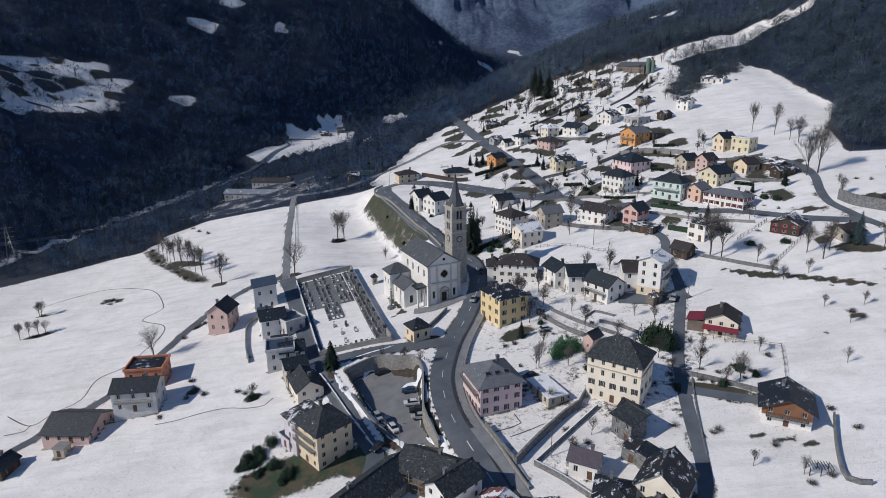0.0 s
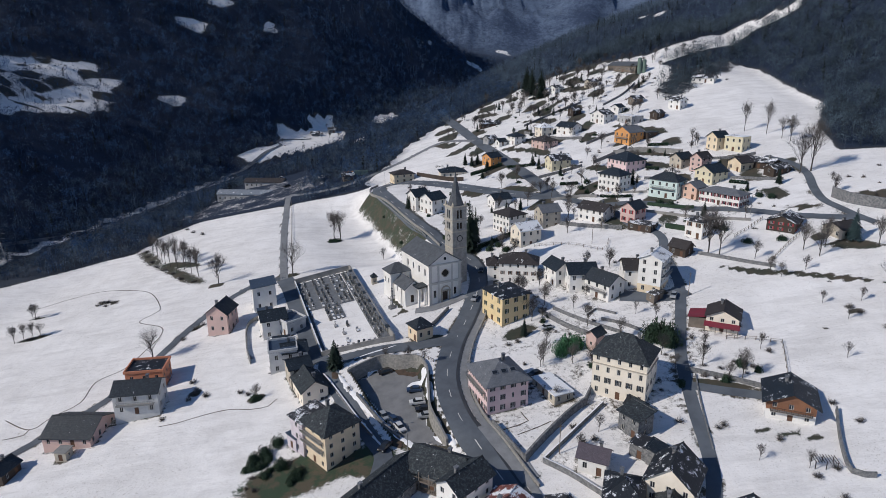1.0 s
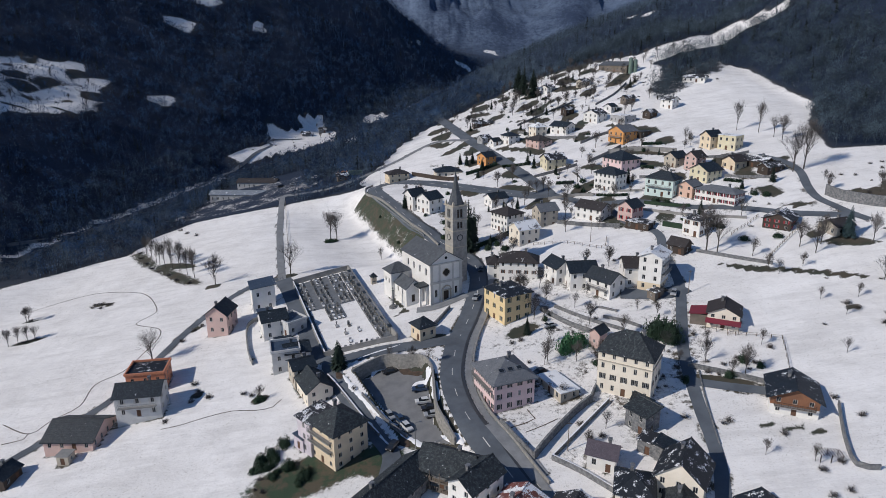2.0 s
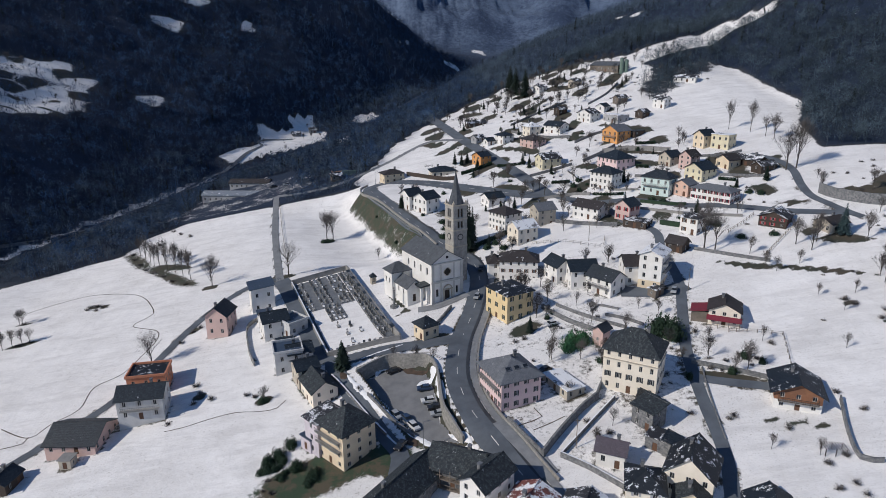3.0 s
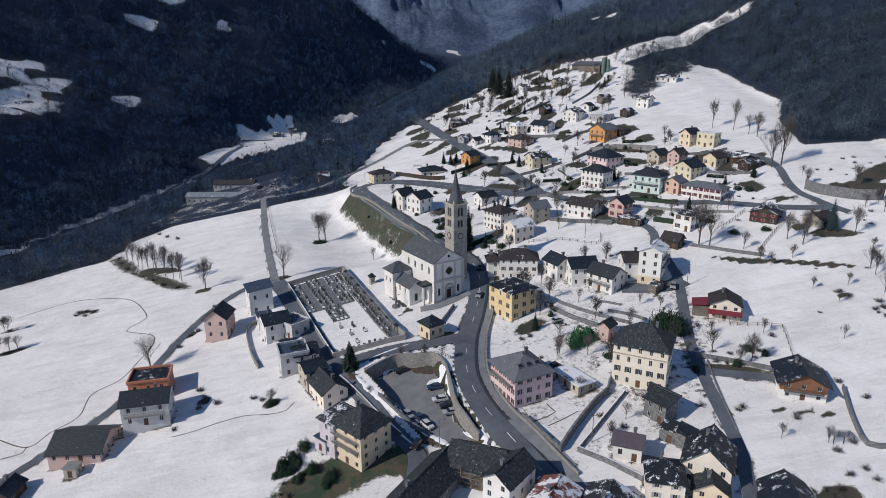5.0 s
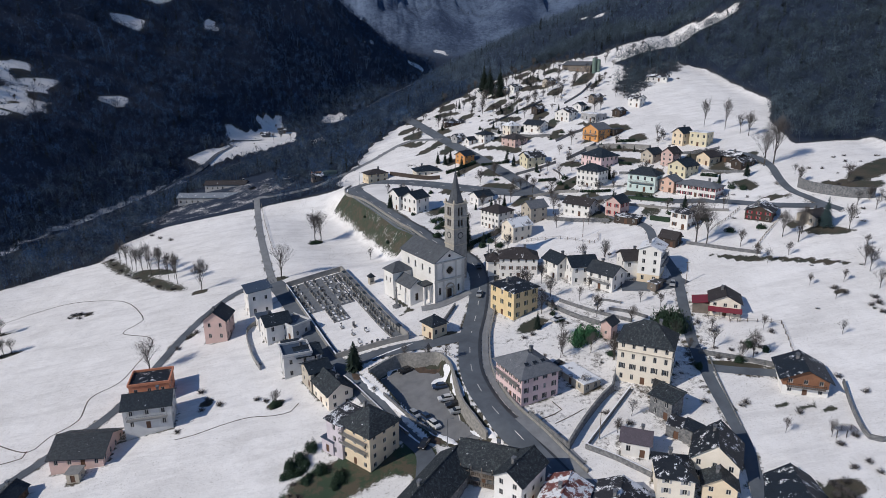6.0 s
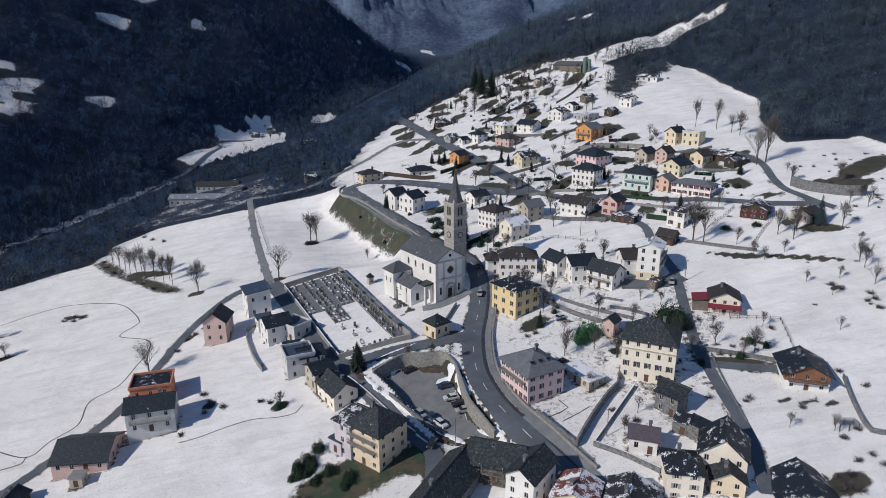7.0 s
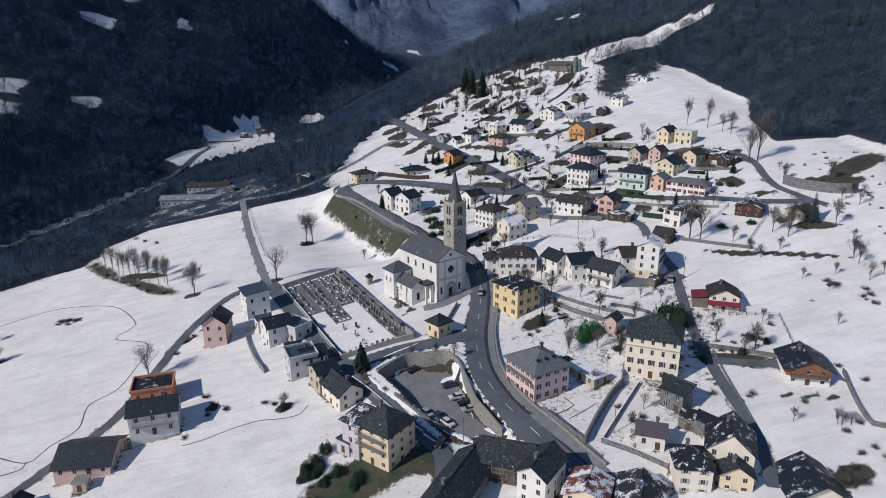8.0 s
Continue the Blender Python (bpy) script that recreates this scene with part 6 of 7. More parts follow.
for i, (x, y) in enumerate([(-127.0, 88.0), (-122.0, 81.0), (-117.0, 76.0), (-111.0, 70.0), (-105.0, 63.0), (-98.0, 58.0), (-133.0, 97.0), (-136.0, 104.0), (-131.0, 51.3), (-134.0, 52.0), (-128.0, 50.0), (-158.0, 47.0), (-150.0, 27.5), (-146.0, 29.0)]):
    bush(x, y, 2.2, 1.4, None, i, "dense brown leafless thicket bush in snow", "thicket_bush")
for i, (x, y) in enumerate([(11.5, 65.4), (12.9, 58.9), (9.3, 56.3), (12.0, 50.4), (7.7, 50.1), (14.7, 74.9), (107.9, 6.9), (118.3, 4.6), (-49.0, -37.2), (-41.6, 87.0), (-43.6, 86.2)]):
    bush(x, y, 1.9, 1.6, HEDGE, i, "dark evergreen shrub on bare ground", "evergreen_shrub")

# hedge rows
def leafy_hedge(pts, high, wide):
    """A clipped hedge: a dense body of small leaves along a line."""
    line = curve_points(pts, 0.5)
    side = normals_of(line)
    rg = random.Random(len(line))
    sh = Shape()
    for (x, y), (ux, uy) in zip(line, side):
        z = gz(x, y)
        for _ in range(int(70 * high * wide)):
            a, c = rg.uniform(-0.5, 0.5) * wide, rg.uniform(0.0, 1.0) * high * rg.uniform(0.85, 1.08)
            q = Vector((x + ux * a + rg.uniform(-0.3, 0.3), y + uy * a + rg.uniform(-0.3, 0.3), z + c))
            u = Vector((rg.gauss(0, 1), rg.gauss(0, 1), rg.gauss(0, 1))).normalized() * 0.20
            w = u.orthogonal().normalized() * 0.13
            sh.face([q - u, q + w, q + u, q - w])
    return tagged(new("hedge", sh.done("hedge", HEDGE)), "dark green clipped garden hedge", "hedge")


wall_run("hedge", [(88.5, 49.7), (97.9, 41.3), (102.5, 38.8)], 1.2, 0.9, HEDGE, "clipped dark green hedge", kind="", cat="hedge", step=1.0)
wall_run("hedge", [(87.9, 28.0), (93.2, 22.8)], 1.6, 1.2, HEDGE, "dark green garden hedge", kind="", cat="hedge", step=1.0)

for pts, hh, wd in (([(23.3, 121.2), (31.1, 122.9), (38.9, 126.2)], 1.6, 1.4), ([(61.2, 86.5), (68.2, 83.8)], 1.2, 1.6), ([(19.9, 38.9), (26.1, 41.8), (32.5, 45.0)], 1.6, 1.2), ([(41.5, 121.0), (50.5, 118.0), (54.9, 118.3)], 1.3, 1.1),
                    ([(74.0, 66.0), (79.0, 63.0), (85.0, 60.5)], 1.1, 0.9), ([(100.0, 86.0), (104.0, 82.5)], 1.4, 1.0), ([(124.0, 56.0), (128.5, 51.5)], 1.4, 1.0), ([(110.0, 114.0), (118.0, 110.0)], 1.4, 1.2)):
    leafy_hedge(pts, hh, wd)

# ---- garden walls, fences, footpaths ----
for pts, hh, th, mt, lb in (
        ([(13.9, -63.8), (17.2, -70.8), (19.7, -75.6)], 1.6, 0.4, STONE, "grey stone wall above the road"),
        ([(19.6, -75.9), (25.6, -69.2), (33.1, -62.0), (37.2, -59.1)], 2.2, 0.5, STONE, "tall old stone garden wall"),
        ([(23.6, -76.3), (32.8, -67.7), (41.2, -60.0)], 1.2, 0.35, STONE, "low stone wall beside a snowy path"),
        ([(23.6, -76.3), (28.6, -80.9), (34.0, -87.4)], 1.4, 0.4, STONE, "stone terrace wall in the snow"),
        ([(36.9, -59.0), (41.5, -51.8), (47.0, -46.3)], 1.8, 0.4, STONE, "stone wall behind the pink house"),
        ([(33.5, -13.9), (39.6, -24.2), (47.7, -33.4)], 1.4, 0.4, STONE, "stone terrace wall above gardens"),
        ([(47.1, -20.1), (50.2, -17.7), (55.3, -21.5)], 0.8, 0.35, STONE, "ruined low wall in a snowy plot"),
        ([(50.5, -23.5), (55.0, -26.7), (59.3, -31.4)], 0.9, 0.35, STONE, "low dry wall round a vegetable plot"),
        ([(66.6, -53.0), (64.6, -60.0), (62.4, -69.0), (60.4, -78.0)], 0.4, 0.3, STONE, "low stone wall beside the lane"),
        ([(38.1, -13.7), (45.2, -22.8), (54.2, -31.7)], 1.0, 0.4, STONE, "low dry stone terrace wall"),
        ([(64.7, -50.7), (72.2, -55.4), (80.3, -61.0)], 1.2, 0.4, STONE, "long stone wall under a garden"),
        ([(91.6, -70.8), (86.6, -80.7), (84.3, -88.1), (88.2, -89.8)], 1.2, 0.4, STONE, "grey stone field wall"),
        ([(90.6, 5.1), (97.0, -0.7), (102.5, -5.6), (108.5, -10.5)], 1.1, 0.4, STONE, "stone wall along the meadow edge"),
        ([(148.4, 27.5), (150.0, 21.5), (154.5, 15.5), (159, 11.0), (165, 8)], 3.8, 0.8, STONE, "tall rough stone retaining wall"),
        ([(91.9, 111.2), (107.2, 106.2), (119.8, 95.8)], 2.2, 0.5, CONCRETE, "pale concrete retaining wall"),
        ([(82.8, 46.7), (99.2, 31.4), (115.7, 20.8)], 1.0, 0.35, CONCRETE, "low concrete street wall"),
        ([(54.1, 71.6), (66.1, 69.7), (72.6, 66.3)], 1.2, 0.35, CONCRETE, "low roadside wall"),
        ([(-4.2, 139.4), (10.9, 121.2), (19.0, 116.0)], 2.0, 0.3, TIMBER_DARK, "brown timber fence wall"),
        ([(-26.2, 116.8), (-12.7, 82.7), (-0.5, 53.6)], 0.7, 0.15, METAL_GREY, "metal crash barrier along the road"),
        ([(-20.1, -45.3), (-13.7, -54.7), (-8.4, -60.9)], 1.0, 0.4, STONE, "stone parapet of the lower lane"),
        ([(-30.5, -34.0), (-22.4, -47.7), (-15.2, -59.7)], 1.0, 0.4, STONE, "snow-capped wall beside the lane"),
        ([(-55.4, 14.0), (-62.3, 8.8), (-59.3, -6.9), (-55.2, -18.0)], 1.4, 0.3, CONCRETE, "pale garden wall of the white house"),
        ([(80.5, 104.3), (90.0, 109.3), (100.1, 116.2)], 1.6, 0.4, STONE, "dark terrace wall above the villa"),
        ([(53.5, 99.2), (65.5, 100.9), (74.8, 103.4)], 1.3, 0.4, STONE, "stone terrace wall below the cream house"),
        ([(71.1, 96.1), (72.5, 89.0), (71.9, 81.5)], 0.9, 0.5, STONE_DARK, "dark low wall across a snowy plot"),
        ([(52.7, 47.0), (62.9, 39.2), (73.3, 33.1)], 1.5, 0.4, STONE, "grey street wall below the houses"),
        ([(76.8, 71.2), (84.1, 65.5), (92.1, 61.9)], 0.9, 0.3, CONCRETE, "low wall beside the street"),
        ([(57.9, 172.0), (66.0, 158.0), (73.5, 148.0), (84.0, 142.0)], 1.4, 0.4, STONE, "old terrace wall between houses"),
        ([(95.4, 75.5), (102.4, 71.1), (108.0, 66.0)], 1.2, 0.4, STONE, "garden wall behind the green house"),
        ([(84.0, 132.0), (96.0, 138.0), (108.0, 140.0)], 1.4, 0.4, STONE, "terrace wall above the orange chalet"),
        ([(60.0, 186.0), (78.0, 196.0), (98.0, 204.0)], 1.2, 0.4, STONE, "long dry stone wall in the upper village"),
        ([(108.0, 190.0), (122.0, 200.0), (134.0, 214.0)], 1.2, 0.4, STONE, "dry stone wall below the farm"),
        ([(126.0, 60.0), (134.0, 54.0), (142.0, 49.0)], 1.1, 0.4, STONE, "grey garden wall above the street"),
        ([(126.0, 84.0), (136.0, 80.0), (146.0, 80.0)], 1.2, 0.4, STONE, "stone wall along the upper street"),
        ([(6.0, -4.2), (-0.4, -15.2)], 1.2, 0.4, STONE, "church forecourt wall")):
    wall_run("garden_wall", pts, hh, th, mt, lb, deep=2.0, cap=SNOW if "snow" in lb else None)


def fence(pts, label, high=1.1, gap=2.4):
    line = curve_points(pts, gap)
    root = new("fence")
    x0, y0 = line[0]
    root.matrix_world = pose(x0, y0, gz(x0, y0))
    tagged(root, label, "fence")
    prev = None
    for x, y in line:
        z = gz(x, y) - gz(x0, y0)
        p = Vector((x - x0, y - y0, z))
        part("post", once(("post", high), lambda: post_mesh(high)), root, m=Matrix.Translation(p))
        if prev is not None:
            for k in (0.45, 0.92):
                rail = Shape()
                rail.tube(prev + Vector((0, 0, high * k)), p + Vector((0, 0, high * k)), 0.04, 0.04, 4)
                part("rail", rail.done("rail", WOOD_GREY), root)
        prev = p


def post_mesh(high):
    s = Shape()
    s.box(-0.07, -0.07, -0.4, 0.07, 0.07, high)
    return s.done("post", WOOD_GREY)


# vegetation in the gardens between the houses
BUILT = [(o.matrix_world.translation.x, o.matrix_world.translation.y) for o in scene.objects if o.parent is None and o.type == "EMPTY" and "label" in o.keys()]
PAVED = [tuple(v.co[:2]) for o in scene.objects if o.name.split(".")[0] in ("road", "car_park", "path") for v in o.data.vertices]
PAVED = np.array(PAVED[::2])
BUILT = np.array(BUILT)


def free(x, y, wide=7.5):
    return np.hypot(*(BUILT - (x, y)).T).min() > wide and np.hypot(*(PAVED - (x, y)).T).min() > 2.2


def scatter(box, n, seed, kinds):
    rng = random.Random(seed)
    made = 0
    for _ in range(n * 6):
        x, y = rng.uniform(*box[:2]), rng.uniform(*box[2:])
        if made >= n or not free(x, y) or woodland(x, y) > 0.3 or (36 < x < 72 and 10 < y < 34):
            continue
        made += 1
        kind = rng.choice(kinds)
        if kind == "tree":
            bare_tree(x, y, rng.uniform(3.5, 7.5), rng.randrange(9), 0.8, "small bare fruit tree in a garden")
        elif kind == "fir":
            conifer(x, y, rng.uniform(3.5, 7.5), rng.randrange(3))
        elif kind == "green":
            bush(x, y, rng.uniform(0.8, 1.6), rng.uniform(0.9, 2.2), HEDGE, rng.randrange(5), "dark green garden shrub in snow", "garden_shrub")
        else:
            bush(x, y, rng.uniform(0.8, 1.7), rng.uniform(0.7, 1.6), None, rng.randrange(5))


scatter((20, 130, 25, 110), 90, 11, ("tree", "bush", "bush", "green", "tree", "fir"))
scatter((25, 125, 110, 260), 80, 12, ("tree", "tree", "bush", "green", "bush", "fir"))
scatter((25, 62, -60, 20), 34, 13, ("tree", "bush", "bush", "bush", "green"))
scatter((24, 64, -58, 14), 26, 27, ("bush", "bush", "tree"))
scatter((68, 92, -58, -38), 14, 28, ("bush", "bush", "tree", "green"))
scatter((100, 150, -60, 20), 16, 14, ("bush", "bush", "tree"))
scatter((-50, -36, -30, 30), 9, 15, ("bush", "tree", "bush"))
scatter((150, 205, -20, 48), 70, 17, ("bush", "bush", "bush", "tree"))
scatter((112, 160, -50, 5), 14, 18, ("bush", "tree"))
scatter((-45, -18, -78, -58), 12, 19, ("green", "bush", "green"))
scatter((60, 150, 170, 285), 60, 20, ("tree", "tree", "bush", "fir"))
scatter((90, 190, 190, 290), 60, 24, ("tree", "tree", "tree", "bush"))
scatter((-280, -215, 235, 300), 26, 21, ("tree", "bush"))
scatter((-135, -70, 290, 400), 18, 22, ("tree", "bush"))
scatter((-130, -70, 140, 200), 22, 23, ("bush", "tree"))
scatter((-20, 20, 60, 120), 14, 16, ("green", "bush", "tree"))
scatter((15, 100, 200, 296), 70, 25, ("tree", "tree", "bush"))

fence([(80.0, -40.4), (86.9, -42.6), (92.5, -45.3)], "weathered wooden garden fence in snow")
fence([(92.5, -45.3), (89.8, -52.2), (86.9, -59.0)], "weathered wooden garden fence in snow")
fence([(109.5, -6.4), (119.8, 1.9), (129.5, 9.1)], "dark green garden fence across the snow", 1.3, 1.6)
fence([(105.8, 11.7), (112.3, 15.5), (119.4, 20.2)], "dark green garden fence across the snow", 1.3, 1.6)
fence([(40.2, 31.8), (52.2, 28.1), (62.4, 19.5), (66.1, 25.7)], "thin wire fence round a snowy field")
fence([(-17.6, -30.8), (-13.0, -30.1), (-6.6, -31.6), (-2.7, -32.8), (0.4, -35.8)], "grey metal railing above the car park", 1.0, 2.0)
fence([(-71.9, 139.8), (-66.6, 110.1), (-60.7, 79.6)], "low wooden fence along the lane")
SNOW_PATH = [(-74.5, -42.5), (-69.5, -42.2), (-62.5, -40.6), (-55.8, -40.0), (-49.2, -41.6), (-44.6, -41.4), (-42.8, -38.6)]
for pts, wd in (([(-164.8, 57.4), (-151.4, 62.5), (-137.0, 63.9), (-116.7, 55.6), (-104.8, 38.7), (-104.2, 33.1), (-108.3, 27.1), (-97.1, 19.5), (-94.7, 12.0), (-96.4, 2.9), (-99.1, -7.0), (-105.7, -12.4), (-105.3, -23.3), (-110.9, -28.5), (-114.6, -33.6), (-125.9, -26.6)], 0.55),
                (SNOW_PATH, 0.42), ([(-120.6, -36.6), (-115.0, -35.8), (-114.9, -33.0)], 0.6),
                ([(21.2, -59.2), (22.5, -62.7), (17.1, -65.1), (13.3, -66.8)], 0.5), ([(19.3, -67.3), (24.6, -65.1), (27.8, -63.6)], 0.4)):
    ribbon("footpath", pts, wd * 0.55, EARTH, "trodden dark footpath through the snow", 0.05, cat="footpath")

# ---- river ----
ribbon("road", [(-230, 118), (-194.1, 161.2), (-174.4, 182), (-157.6, 220.1), (-142.7, 260.5), (-129.8, 282.4), (-121.8, 306.2), (-115.6, 326.0), (-119.5, 333.0), (-112.1, 342.3), (-95, 352)], 2.2, GRAVEL, "narrow dark lane on the far river bank", 0.4)
ribbon("river", list(zip(RIVER_X[1:9], RIVER_Y[1:9])), 9.0, WATER, "narrow mountain river in its bed", 0.25, cat="river")


# ---- cars ----
def car(x, y, turn, paint, label):
    root = new("car")
    root.matrix_world = pose(x, y, gz(x, y) + 0.12, rz=turn)
    tagged(root, label, "car")
    b2 = Shape()
    prof = [(-2.1, 0.35), (-2.12, 0.80), (-1.95, 0.92), (-1.15, 0.98), (1.55, 1.0), (2.02, 0.86), (2.08, 0.4), (1.9, 0.28), (-1.95, 0.28)]
    n = len(prof)
    for sgn in (-1, 1):
        ring = [(px2, sgn * (0.86 if pz < 0.9 else 0.80), pz) for px2, pz in prof]
        b2.face(ring if sgn < 0 else ring[::-1])
    for i in range(n):
        (xa, za), (xb, zb) = prof[i], prof[(i + 1) % n]
        ya, yb = (0.86 if za < 0.9 else 0.80), (0.86 if zb < 0.9 else 0.80)
        b2.face([(xa, -ya, za), (xa, ya, za), (xb, yb, zb), (xb, -yb, zb)])
    part("body", b2.done("body", paint), root)
    g = Shape()
    q = [(-1.15, -0.78, 0.97), (1.6, -0.78, 0.99), (1.6, 0.78, 0.99), (-1.15, 0.78, 0.97)]
    t2 = [(-0.45, -0.62, 1.42), (1.15, -0.62, 1.44), (1.15, 0.62, 1.44), (-0.45, 0.62, 1.42)]
    for i in range(4):
        j = (i + 1) % 4
        g.face([q[i], q[j], t2[j], t2[i]])
    part("glazing", g.done("glazing", GLASS), root, "dark car glazing")
    r = Shape()
    r.slab([[(-0.5, -0.64, 1.47), (1.2, -0.64, 1.49), (1.2, 0.64, 1.49), (-0.5, 0.64, 1.47)]], 0.06)
    part("roof", r.done("roof", paint), root)
    for wx in (-1.3, 1.3):
        for wy in (-0.86, 0.86):
            s = Shape()
            s.tube((0, -0.1, 0), (0, 0.1, 0), 0.31, 0.31, 12)
            wheel = part("wheel", once("tyre", lambda: s.done("wheel", DARK)), root, m=Matrix.Translation((wx, wy * 0.96, 0.30)))
            s2 = Shape()
            s2.tube((0, -0.115, 0), (0, 0.115, 0), 0.18, 0.18, 8)
            part("rim", once("rim", lambda: s2.done("rim", METAL_GREY)), wheel)
    for sy in (-0.6, 0.6):
        s = Shape()
        s.box(-2.15, sy - 0.17, 0.62, -2.08, sy + 0.17, 0.76)
        part("headlight", s.done("headlight", FRAME), root)
        s = Shape()
        s.box(2.0, sy - 0.15, 0.66, 2.09, sy + 0.15, 0.82)
        part("tail_light", s.done("tail_light", RED), root)


def paint(name, c):
    m, _nt, b3 = shader(name)
    b3.inputs["Base Color"].default_value, b3.inputs["Roughness"].default_value = (*c, 1), 0.3
    b3.inputs["Coat Weight"].default_value = 0.5
    return m


CW, CS, CB, CD = paint("white_car_paint", (0.6, 0.6, 0.6)), paint("silver_car_paint", (0.34, 0.35, 0.36)), paint("blue_car_paint", (0.03, 0.05, 0.10)), paint("black_car_paint", (0.02, 0.02, 0.022))
for (x, y), a, c, l in zip([(-13.2, -32.4), (-4.9, -42.8), (-4.1, -48.3), (-2.6, -51.5), (-2.0, -54.1), (-8.5, -57.2), (-10.0, -54.2), (-11.8, -64.3), (14.9, -0.5), (18.8, 18.9), (34.0, -24.1), (-12.8, -51.9), (71.0, -15.0), (74.2, -17.2), (27.0, -45.5)],
                           (20, 5, 8, 8, 8, 118, 118, 60, 70, 80, 20, 118, 25, 60, 30), (CD, CB, CW, CD, CS, CW, CB, CD, CS, CD, CW, CS, CD, CS, CD),
                           ("black", "dark blue", "white", "black", "silver", "white", "blue", "black", "silver", "dark", "white", "silver", "black", "silver", "black")):
    car(x, y, a, c, l + " parked passenger car on grey asphalt")


for (x, y), a, c, l in zip([(-93.7, 194.3), (-89.1, 197.9), (-61.3, 178.6), (-55.4, 178.4), (-80.9, 174.5), (-73.0, 172.9)], (20, 60, 10, 25, 40, 15), (CD, CW, CW, CB, CD, CS), ("black", "white", "white", "blue", "black", "silver")):
    car(x, y, a, c, l + " car parked in the sawmill yard")


def container(x, y, turn, size, mat_, label):
    root = new("container")
    root.matrix_world = pose(x, y, gz(x, y), rz=turn)
    tagged(root, label, "container")
    w, d, h = size
    s = Shape()
    s.box(-w / 2, -d / 2, 0.0, w / 2, d / 2, h)
    n = int(w / 0.6)
    for i in range(n):
        u = -w / 2 + w * (i + 0.3) / n
        s.box(u, -d / 2 - 0.06, 0.2, u + 0.25, -d / 2, h - 0.2)
    part("body", s.done("body", mat_), root)
    s = Shape()
    s.box(w / 2, -d / 2 + 0.1, 0.15, w / 2 + 0.06, -0.03, h - 0.15)
    s.box(w / 2, 0.03, 0.15, w / 2 + 0.06, d / 2 - 0.1, h - 0.15)
    part("door", s.done("door", mat_), root)


container(*[(-43.5, 170.6)][0], 12, (6.5, 2.5, 2.6), ORANGE_BRIGHT, "orange steel container in the snowy yard")
container(*[(-36.6, 167.0)][0], 12, (8.0, 2.5, 2.4), SILO, "green steel container in the snowy yard")

# pergola in the garden below the chalet
px4, py4 = [(80.2, -85.5)][0]
perg = new("pergola")
perg.matrix_world = pose(px4, py4, gz(px4, py4), rz=-12) @ Matrix.Diagonal((0.8, 0.8, 0.72, 1))
tagged(perg, "dark timber garden pergola without leaves", "pergola")
for i in range(3):
    for j in range(2):
        s = Shape()
        s.box(-0.09, -0.09, -0.5, 0.09, 0.09, 2.2)
        part("post", s.done("post", TIMBER_DARK), perg, m=Matrix.Translation((-2.6 + 2.6 * i, -1.4 + 2.8 * j, 0)))
for i in range(9):
    s = Shape()
    s.box(-0.06, -1.9, 2.2, 0.06, 1.9, 2.36)
    part("slat", s.done("slat", TIMBER_DARK), perg, m=Matrix.Translation((-2.8 + 0.7 * i, 0, 0)))


# ---- poles and lamps ----
def pole(x, y, h, arm=True):
    root = new("street_lamp" if arm else "utility_pole")
    root.matrix_world = pose(x, y, gz(x, y))
    tagged(root, "slender grey metal street lamp" if arm else "weathered wooden utility pole", "lamp" if arm else "pole")
    s = Shape()
    s.tube((0, 0, -0.5), (0, 0, h), 0.11, 0.07, 6)
    part("shaft", s.done("shaft", METAL_GREY if arm else WOOD_GREY), root)
    if arm:
        s = Shape()
        s.tube((0, 0, h - 0.1), (1.1, 0, h + 0.2), 0.05, 0.04, 5)
        s.box(1.0, -0.14, h + 0.14, 1.6, 0.14, h + 0.26)
        part("lamp_head", s.done("lamp_head", METAL_GREY), root)
    else:
        s = Shape()
        s.box(-0.7, -0.06, h - 0.6, 0.7, 0.06, h - 0.48)
        part("crossarm", s.done("crossarm", WOOD_GREY), root)


for i, (x, y) in enumerate([(-6.4, -65.4), (27.6, -74.2), (78.5, -17.6), (-12.9, 1.7), (117.5, 25.1), (60.2, 25.9), (22.9, 21.8), (-20.6, 127.0)]):
    pole(x, y, 7.5 if i != 3 else 5.0, i not in (1, 2, 5))


# ---- woods on the slopes ----
def wood_material(name, dark, light, bark=0.0):
    m, nt4, b4 = shader(name)
    geo = nt4.nodes.new("ShaderNodeNewGeometry")
    tone = maths(nt4, "ADD", maths(nt4, "MULTIPLY", geo.outputs["Random Per Island"], 0.3), maths(nt4, "MULTIPLY", ramp(nt4, noise_at(nt4, geo.outputs["Position"], 0.17, 2), 0.38, 0.62), 0.8))
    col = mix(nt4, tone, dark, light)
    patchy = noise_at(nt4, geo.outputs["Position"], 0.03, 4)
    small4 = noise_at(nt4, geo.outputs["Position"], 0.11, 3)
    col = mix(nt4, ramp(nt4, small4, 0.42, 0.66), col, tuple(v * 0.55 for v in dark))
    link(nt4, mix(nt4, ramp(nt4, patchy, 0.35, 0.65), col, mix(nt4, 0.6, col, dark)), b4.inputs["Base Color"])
    if bark:  # a few pale stems among the dark ones
        few = ramp(nt4, geo.outputs["Random Per Island"], 1.0 - bark, 1.0 - 0.9 * bark)
        sheet = nt4.nodes["Principled BSDF"].inputs["Base Color"].links[0].from_socket
        link(nt4, mix(nt4, few, sheet, (0.16, 0.21, 0.28)), b4.inputs["Base Color"])
    b4.inputs["Roughness"].default_value = 0.9
    return m


